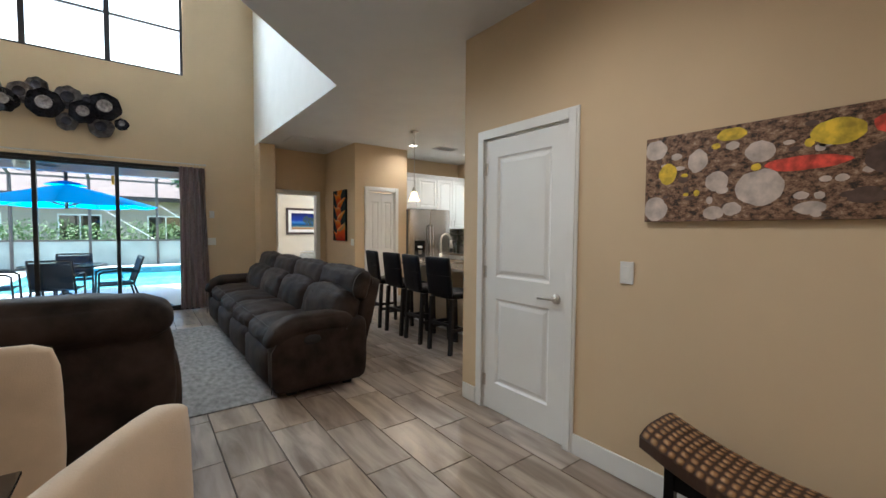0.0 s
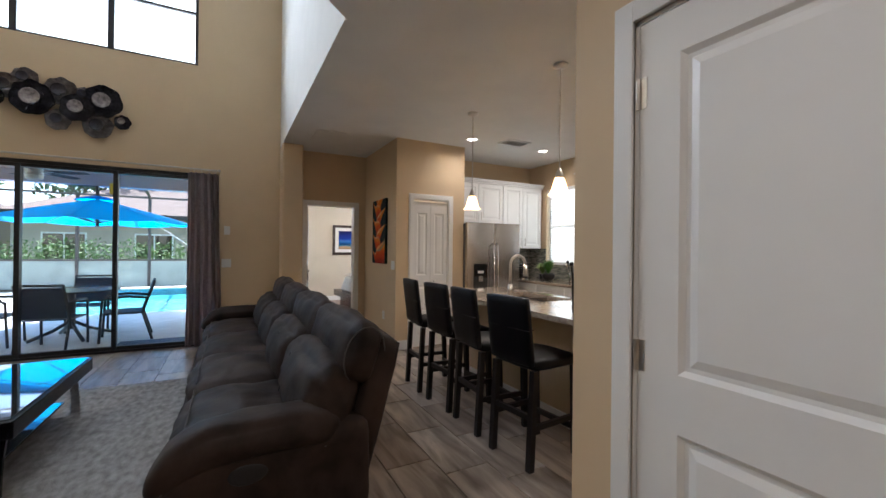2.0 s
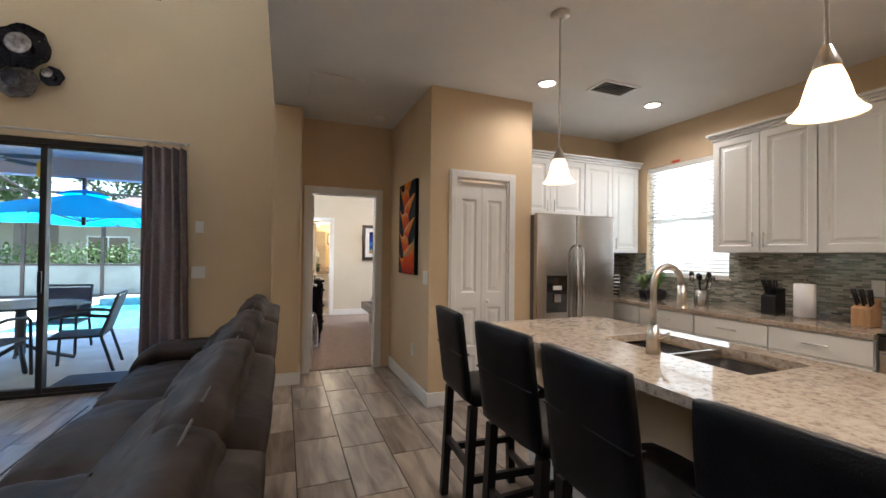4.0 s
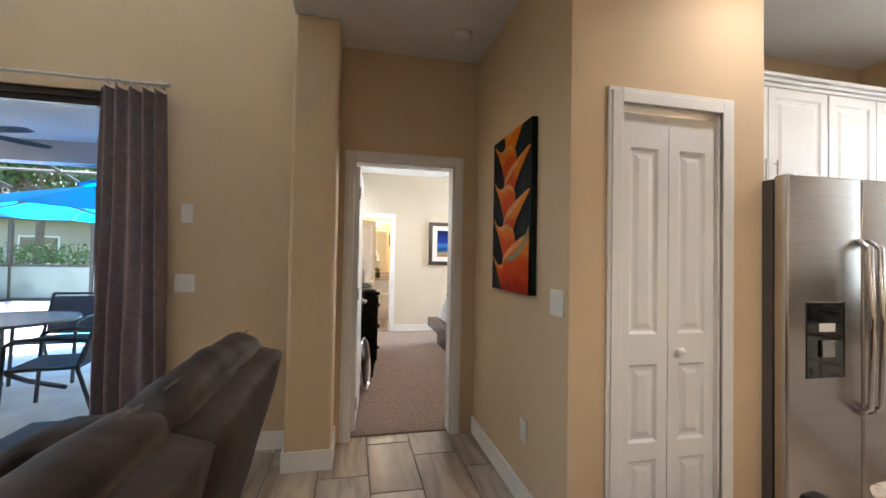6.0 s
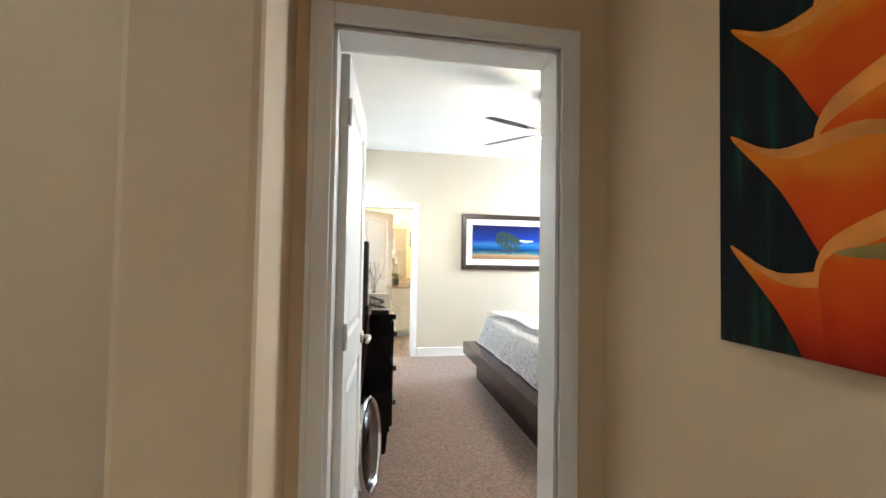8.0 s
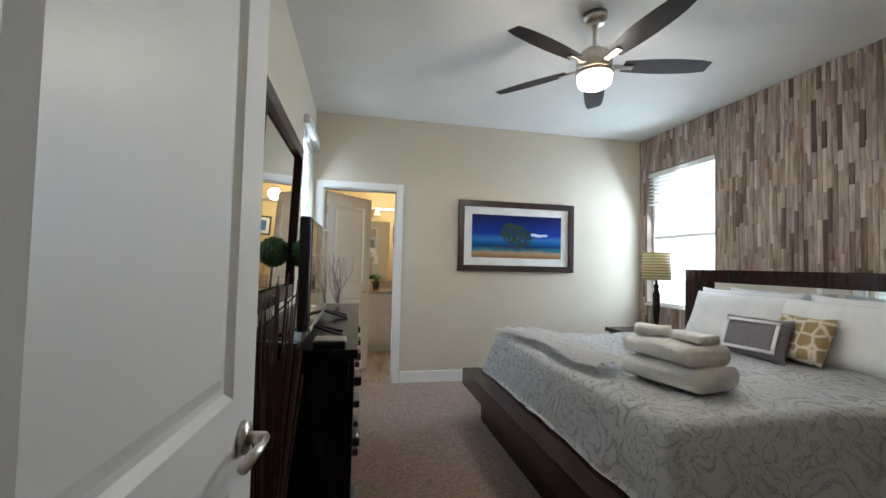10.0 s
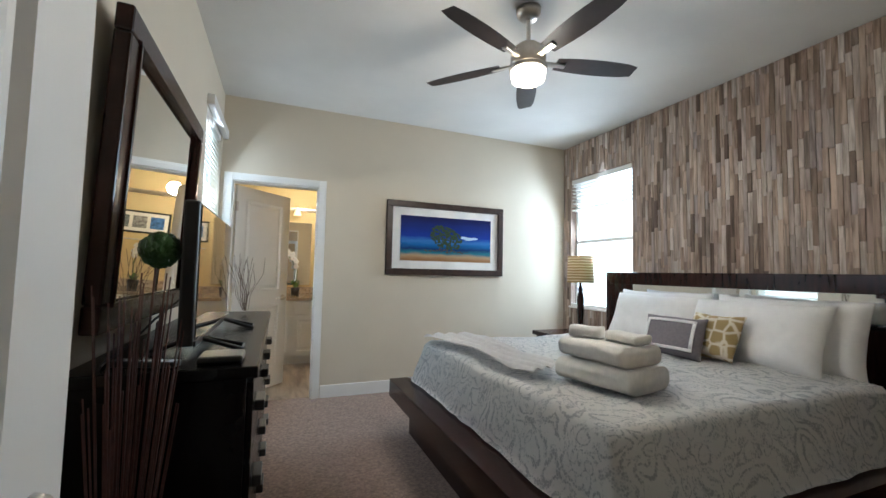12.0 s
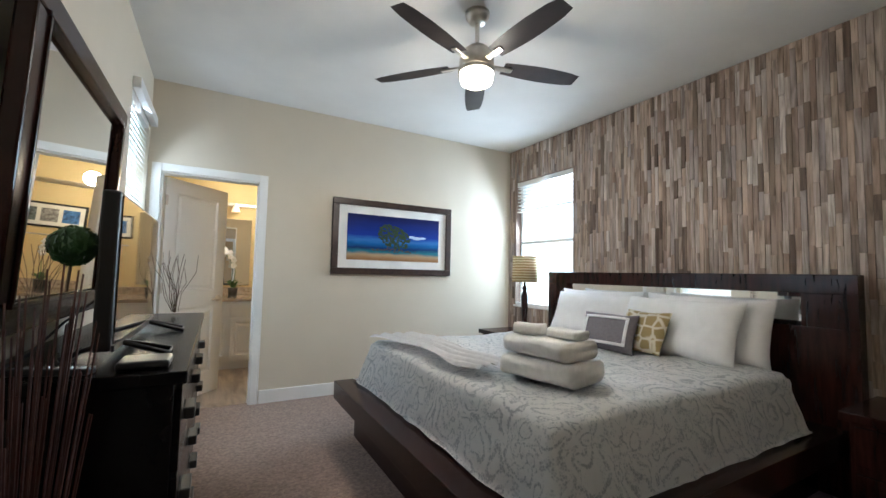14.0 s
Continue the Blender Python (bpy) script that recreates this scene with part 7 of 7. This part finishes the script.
def screen_cage():
    t = thing("screen_enclosure", (0, 18, 0), "bronze aluminium pool screen enclosure", "screen enclosure")
    for x in (-6.9, -5.0, -3.2, -1.35, 0.5, 2.4, 4.3, 6.2, 7.9):
        part("post", box(x - 0.04, x + 0.04, 17.95, 18.05, -0.02, 3.0), M_ALU, t)
        part("rafter", tube(bmesh.new(), (x, 18.0, 3.0), (x, 11.4, 4.3), 0.045, None, 4), M_ALU, t)
    for y in (12.0, 13.6, 15.2, 16.6):
        part("post", box(-6.95, -6.85, y - 0.04, y + 0.04, -0.02, 3.0 + (18 - y) * 0.19), M_ALU, t)
        part("purlin", tube(bmesh.new(), (-6.9, y, 3.0 + (18 - y) * 0.197), (7.9, y, 3.0 + (18 - y) * 0.197), 0.04, None, 4), M_ALU, t)
    for z in (0.02, 0.92, 3.0):
        part("rail", box(-6.9, 7.9, 17.96, 18.04, z - 0.03, z + 0.03), M_ALU, t)
        part("rail", box(-6.94, -6.86, 11.5, 17.95, z - 0.03, z + 0.03), M_ALU, t)
    part("brace", tube(bmesh.new(), (0.55, 18, 2.2), (2.35, 18, 0.92), 0.012, None, 6), M_PLASTIC, t)
    part("brace", tube(bmesh.new(), (-1.3, 18, 2.2), (0.45, 18, 0.92), 0.012, None, 6), M_PLASTIC, t)
    m = plain("pale_kick_panel", (0.26, 0.32, 0.30), 0.6, var=0.25, scale=1.5)
    part("kick_panel", box(-6.88, 7.88, 17.99, 18.01, 0.05, 0.89), m, t, "pale translucent lower screen")
    part("kick_panel", box(-6.91, -6.89, 11.52, 17.93, 0.05, 0.89), m, t, "pale translucent lower screen")


screen_cage()


def umbrella():
    t = thing("cantilever_umbrella", (-3.4, 11.6, -0.02), "blue cantilever patio umbrella, open", "umbrella")
    c = Vector((-1.20, 11.3, 2.24))
    R, n = 1.55, 8
    bm = bmesh.new()
    seg = 6
    ring = []
    for j in range(seg + 1):
        r = R * j / seg
        row = []
        for i in range(n * 4):
            a = i * math.tau / (n * 4)
            k = (i % 4) / 4
            flat = 1 - 0.06 * math.sin(math.pi * k)
            sag = 0.035 * math.sin(math.pi * k) * (j / seg)
            row.append(bm.verts.new((c.x + r * flat * math.cos(a), c.y + r * flat * math.sin(a), c.z - 0.42 * (j / seg) ** 1.15 - sag)))
        ring.append(row)
    m = n * 4
    for j in range(seg):
        for i in range(m):
            bm.faces.new((ring[j][i], ring[j][(i + 1) % m], ring[j + 1][(i + 1) % m], ring[j + 1][i]))
    bmesh.ops.remove_doubles(bm, verts=bm.verts, dist=1e-4)
    mu, nt, b = nodes_of("translucent_blue_canvas")
    out = nt.nodes["Material Output"]
    tr = nt.nodes.new("ShaderNodeBsdfTranslucent")
    tr.inputs[0].default_value = (0.01, 0.42, 0.95, 1)
    b.inputs["Base Color"].default_value, b.inputs["Roughness"].default_value = (0.02, 0.22, 0.62, 1), 0.7
    mx = nt.nodes.new("ShaderNodeMixShader")
    mx.inputs[0].default_value = 0.5
    link(nt, b.outputs[0], mx.inputs[1])
    link(nt, tr.outputs[0], mx.inputs[2])
    link(nt, mx.outputs[0], out.inputs[0])
    can = part("canopy", bm, mu, t, "bright blue fabric canopy")
    part("vent", lathe(bmesh.new(), [(0.0, 0.10), (0.2, 0.06), (0.34, 0.0)], 16, (c.x, c.y, c.z - 0.02)), mu, can)
    for i in range(n):
        a = i * math.tau / n
        part("rib", tube(bmesh.new(), c + Vector((0, 0, -0.03)), c + Vector((R * 0.98 * math.cos(a), R * 0.98 * math.sin(a), -0.43)), 0.011, None, 6), M_ALU, t)
        part("strut", tube(bmesh.new(), c + Vector((0, 0, -0.45)), c + Vector((R * 0.5 * math.cos(a), R * 0.5 * math.sin(a), -0.21)), 0.009, None, 6), M_ALU, t)
    part("hub", tube(bmesh.new(), c + Vector((0, 0, -0.5)), c + Vector((0, 0, 0.22)), 0.03), M_ALU, t)
    pts = [Vector((-3.4, 11.5, -0.02)), Vector((-3.4, 11.5, 2.2)), Vector((-3.1, 11.47, 2.48)), Vector((-2.2, 11.4, 2.55)), Vector((-1.2, 11.3, 2.50)), Vector((-1.2, 11.3, 2.40))]
    part("arm", path_tube(bmesh.new(), pts, 0.035, 10), M_ALU, t)
    part("base_plate", box(-3.9, -2.9, 11.0, 12.0, -0.02, 0.06, 0.01), M_ALU, t)


umbrella()
M_SLING = plain("navy_sling_fabric", (0.035, 0.06, 0.11), 0.7, var=0.2, scale=60)
M_PFRAME = plain("grey_patio_metal", (0.05, 0.055, 0.065), 0.45, 0.3, var=0.2)


def patio_chair(m):
    t = thing("patio_chair", (0, 0, 0), "dark sling-fabric metal patio armchair", "patio chair", "chairs round the patio table")
    part("seat", box(-0.24, 0.24, -0.24, 0.24, 0.40, 0.415, 0.005), M_SLING, t)
    part("backrest", spin_bm(box(-0.24, 0.24, -0.008, 0.008, 0.0, 0.42, 0.004), Matrix.Translation((0, 0.24, 0.43)) @ Matrix.Rotation(radians(-16), 4, "X")), M_SLING, t)
    for s in (-1, 1):
        x = s * 0.26
        part("leg", path_tube(bmesh.new(), [Vector((x, -0.27, 0)), Vector((x, -0.24, 0.60)), Vector((x, -0.18, 0.635))], 0.017, 8), M_PFRAME, t, "", True)
        part("leg", path_tube(bmesh.new(), [Vector((x, 0.34, 0)), Vector((x, 0.22, 0.41)), Vector((x * 0.95, 0.37, 0.87))], 0.017, 8), M_PFRAME, t, "", True)
        part("armrest", path_tube(bmesh.new(), [Vector((x, -0.2, 0.635)), Vector((x, 0.05, 0.65)), Vector((x, 0.29, 0.62))], 0.018, 8), M_PFRAME, t, "", True)
        part("side_rail", tube(bmesh.new(), (s * 0.25, -0.25, 0.405), (s * 0.25, 0.24, 0.405), 0.014), M_PFRAME, t)
    part("top_rail", tube(bmesh.new(), (-0.247, 0.365, 0.865), (0.247, 0.365, 0.865), 0.015), M_PFRAME, t)
    t.matrix_basis = m
    return t


_c = patio_chair(pose(-0.36, 9.05, -0.02, 0, 0, -82))
copy_thing(_c, pose(-1.05, 8.72, -0.02, 0, 0, 172))
copy_thing(_c, pose(-1.0, 10.1, -0.02, 0, 0, 4))
copy_thing(_c, pose(-1.85, 9.2, -0.02, 0, 0, 90))
_t = thing("patio_table", (-1.02, 9.35, -0.02), "round glass patio table on a splayed metal base", "patio table")
part("tabletop", tube(bmesh.new(), (-1.05, 9.38, 0.69), (-1.05, 9.38, 0.705), 0.56, None, 40), plain("pale_table_glass", (0.55, 0.60, 0.62), 0.08, var=0.03, bstr=0), _t, "pale frosted glass top")
part("rim", lathe(bmesh.new(), [(0.555, 0.685), (0.575, 0.685), (0.575, 0.71), (0.555, 0.71), (0.555, 0.685)], 40, (-1.05, 9.38, 0)), M_PFRAME, _t)
part("post", tube(bmesh.new(), (-1.05, 9.38, 0.12), (-1.05, 9.38, 0.69), 0.05), M_PFRAME, _t)
for _k in range(4):
    _a = radians(30 + 90 * _k)
    part("leg", path_tube(bmesh.new(), [Vector((-1.05, 9.38, 0.25)), Vector((-1.05 + 0.2 * math.cos(_a), 9.38 + 0.2 * math.sin(_a), 0.12)), Vector((-1.05 + 0.48 * math.cos(_a), 9.38 + 0.48 * math.sin(_a), 0.005))], 0.024, 8), M_PFRAME, _t, "", True)
solo("door_mat", box(-0.35, 0.45, 8.25, 8.75, -0.02, -0.008, 0.004), M_SLING, "dark doormat outside the sliding door", "door mat", smooth=False)


def leaf_cloud(bm, rnd, blobs, n, size):
    for i in range(n):
        c, r = rnd.choice(blobs)
        d = Vector((rnd.gauss(0, 1), rnd.gauss(0, 1), rnd.gauss(0, 1))).normalized()
        p = Vector(c) + Vector((d.x * r[0], d.y * r[1], d.z * r[2])) * rnd.uniform(0.6, 1.05)
        s = size * rnd.uniform(0.6, 1.4)
        u = Vector((rnd.gauss(0, 1), rnd.gauss(0, 1), rnd.gauss(0, 1))).normalized()
        v = u.orthogonal().normalized()
        bm.faces.new([bm.verts.new(p + q) for q in (-u * s, v * s * 0.5, u * s, -v * s * 0.5)])
    return bm


_rnd = random.Random(21)
_blobs = [((-14 + 0.45 * i, 20.4 + _rnd.uniform(-0.2, 0.2), 0.75 + _rnd.uniform(-0.05, 0.1)), (0.45, 0.6, 0.85)) for i in range(62)]
tagged(solo("hedge", leaf_cloud(bmesh.new(), _rnd, _blobs, 26000, 0.05), M_LEAF, "clipped green hedge beyond the pool", "hedge", smooth=False), kind="stuff")
_blobs = [((-12 + 1.0 * i + _rnd.uniform(-0.3, 0.3), 19.2 + _rnd.uniform(-0.2, 0.2), 0.18), (0.5, 0.35, 0.3)) for i in range(24)]
tagged(solo("low_shrubs", leaf_cloud(bmesh.new(), _rnd, _blobs, 5000, 0.07), plain("lime_shrub_leaf", (0.22, 0.30, 0.05), 0.6, var=0.5, scale=6), "low lime-green border shrubs", "shrub", smooth=False), kind="stuff")


def tree(x, y, h, r, seed):
    rnd = random.Random(seed)
    t = thing("tree", (x, y, -0.12), "leafy garden tree with a pale trunk", "tree", "garden trees")
    bm = tube(bmesh.new(), (x, y, -0.12), (x + 0.1, y, h * 0.55), 0.16, 0.10, 10)
    blobs = []
    for i in range(7):
        a = rnd.uniform(0, math.tau)
        q = Vector((x + r * 0.6 * math.cos(a), y + r * 0.6 * math.sin(a), h * rnd.uniform(0.6, 0.95)))
        tube(bm, (x + 0.1, y, h * 0.5), q, 0.07, 0.02, 6)
        blobs.append((q, (r * 0.5, r * 0.5, h * 0.16)))
    part("trunk", bm, M_TRUNK, t)
    part("crown", leaf_cloud(bmesh.new(), rnd, blobs, 3600, 0.16), M_LEAF2, t)


for _q in ((3.2, 22.5, 5.2, 1.9, 1), (-9.5, 23.0, 6.5, 2.4, 2), (-6.0, 33, 8.5, 3.4, 3), (5.5, 32, 8.0, 3.2, 4), (-13, 30, 8, 3.4, 5), (0.5, 36, 8.5, 3.2, 6)):
    tree(*_q)


def house(x0, x1, y, h, lab, seed):
    t = thing("neighbour_house", ((x0 + x1) / 2, y, -0.12), lab, "house", "neighbouring houses")
    mw = plain("beige_stucco", (0.42, 0.36, 0.30), 0.9, var=0.08, scale=2)
    part("wall", box(x0, x1, y, y + 9, -0.12, h), mw, t)
    bm = bmesh.new()
    v = [bm.verts.new(q) for q in ((x0 - 0.5, y - 0.6, h), (x1 + 0.5, y - 0.6, h), (x1 + 0.5, y + 9.6, h), (x0 - 0.5, y + 9.6, h), (x0 + 3.5, y + 4.5, h + 2.0), (x1 - 3.5, y + 4.5, h + 2.0))]
    for f in ((0, 1, 5, 4), (1, 2, 5), (2, 3, 4, 5), (3, 0, 4), (3, 2, 1, 0)):
        bm.faces.new([v[i] for i in f])
    part("roof", bm, plain("brown_roof_tile", (0.13, 0.09, 0.075), 0.85, var=0.3, scale=5), t)
    part("fascia", box(x0 - 0.5, x1 + 0.5, y - 0.62, y - 0.6, h - 0.2, h + 0.02), M_BRONZE, t)
    x = x0 + 1.0
    while x < x1 - 2:
        w = part("window", box(x, x + 1.6, y - 0.03, y - 0.002, 0.7, 2.0), M_TRIM, t)
        part("pane", box(x + 0.07, x + 0.77, y - 0.045, y - 0.031, 0.77, 1.93), M_BLACKGLASS, w)
        part("pane", box(x + 0.83, x + 1.53, y - 0.045, y - 0.031, 0.77, 1.93), M_BLACKGLASS, w)
        x += 3.4


house(-7.5, 6.5, 26.0, 2.9, "beige stucco house with a low brown roof", 1)
house(-24, -9.5, 27.0, 2.9, "beige stucco house half hidden by trees", 2)


# ---- floor tiles ----
def tile_floor():
    tw, tl, gap = 0.305, 0.61, 0.007
    bm0 = bmesh.new()
    bm_box(bm0, gap / 2, tw - gap / 2, gap / 2, tl - gap / 2, -0.008, 0.0, 0.0015, 1)
    me = mesh_of("tile", bm0, M_TILE)
    floor_ob = bpy.data.objects["floor"]
    near, rest = [], []
    nx = int((6.0 + 3.6) / tw)
    for i in range(nx + 1):
        x = -3.6 + i * tw
        off = (i % 3) * tl / 3
        y = -3.5 - off
        while y < 8.03:
            ya, yb = max(y, -3.5), min(y + tl, 8.02)
            xa, xb = x, min(x + tw, 5.99)
            if yb - ya > 0.03 and xb - xa > 0.03:
                whole = yb - ya > tl - 1e-4 and xb - xa > tw - 1e-4
                d = abs((x + tw / 2) - (0.2 + 0.27 * max(0, y)))
                (near if whole and d < 1.75 and -0.2 < y and len(near) < 300 else rest).append((xa, xb, ya, yb))
            y += tl
    for xa, xb, ya, yb in near:
        ob = new("tile", me)
        ob.location = (xa, ya, 0)
        ob.parent = floor_ob
    vs, fs = [], []
    for xa, xb, ya, yb in rest:
        a, b, c, d = xa + gap / 2, xb - gap / 2, ya + gap / 2, yb - gap / 2
        n = len(vs)
        vs += [(a, c, -0.008), (b, c, -0.008), (b, d, -0.008), (a, d, -0.008), (a, c, 0), (b, c, 0), (b, d, 0), (a, d, 0)]
        fs += [(n + 4, n + 5, n + 6, n + 7), (n, n + 1, n + 5, n + 4), (n + 1, n + 2, n + 6, n + 5), (n + 2, n + 3, n + 7, n + 6), (n + 3, n, n + 4, n + 7)]
    m2 = bpy.data.meshes.new("far_tiles")
    m2.from_pydata(vs, [], fs)
    m2.materials.append(M_TILE_I)
    ob = tagged(new("far_tiles", m2), "further wood-look floor tiles", kind="stuff")
    ob.parent = floor_ob


tile_floor()


def accent_planks():
    """Narrow vertical planks of uneven length and thickness over the accent wall, cut round the window."""
    rnd = random.Random(17)
    wall = bpy.data.objects["wall_bedroom_accent"]
    w, cells = 0.033, []
    y = 12.216
    while y - w > 8.1:
        z = -rnd.uniform(0, 0.35)
        while z < BH:
            l = rnd.choice((0.20, 0.26, 0.33, 0.40, 0.15))
            za, zb = max(0.0, z), min(z + l, BH - 0.003)
            z += l
            if zb - za < 0.02:
                continue
            yc = y - w / 2
            if 11.14 < yc < 12.11 and zb > 0.85 and za < 2.41:
                if za < 0.85:
                    cells.append((y - w, y, za, 0.845))
                if zb > 2.41:
                    cells.append((y - w, y, 2.405, zb))
                continue
            cells.append((y - w, y, za, zb))
        y -= w
    rnd.shuffle(cells)
    cells.sort(key=lambda c: 0 if (c[2] > 1.0 and 8.9 < c[0] < 11.2) else 1)
    g = 0.0012
    vs, fs = [], []
    for k, (a, b, c, d) in enumerate(cells):
        x = 5.690 - rnd.uniform(0.004, 0.012)
        a, b, c, d = a + g, b - g, c + g, d - g
        if k < 300:
            bm = bmesh.new()
            bm_box(bm, x, 5.6915, a, b, c, d)
            ob = new("plank", mesh_of("plank", bm, M_PLANK))
            ob.parent = wall
        else:
            n = len(vs)
            vs += [(x, a, c), (x, b, c), (x, b, d), (x, a, d), (5.6915, a, c), (5.6915, b, c), (5.6915, b, d), (5.6915, a, d)]
            fs += [(n, n + 1, n + 2, n + 3), (n, n + 1, n + 5, n + 4), (n + 1, n + 2, n + 6, n + 5), (n + 2, n + 3, n + 7, n + 6), (n + 3, n, n + 4, n + 7)]
    me = bpy.data.meshes.new("further_planks")
    me.from_pydata(vs, [], fs)
    me.materials.append(M_PLANK_I)
    ob = tagged(new("further_planks", me), "further narrow reclaimed planks", kind="stuff")
    ob.parent = wall


accent_planks()
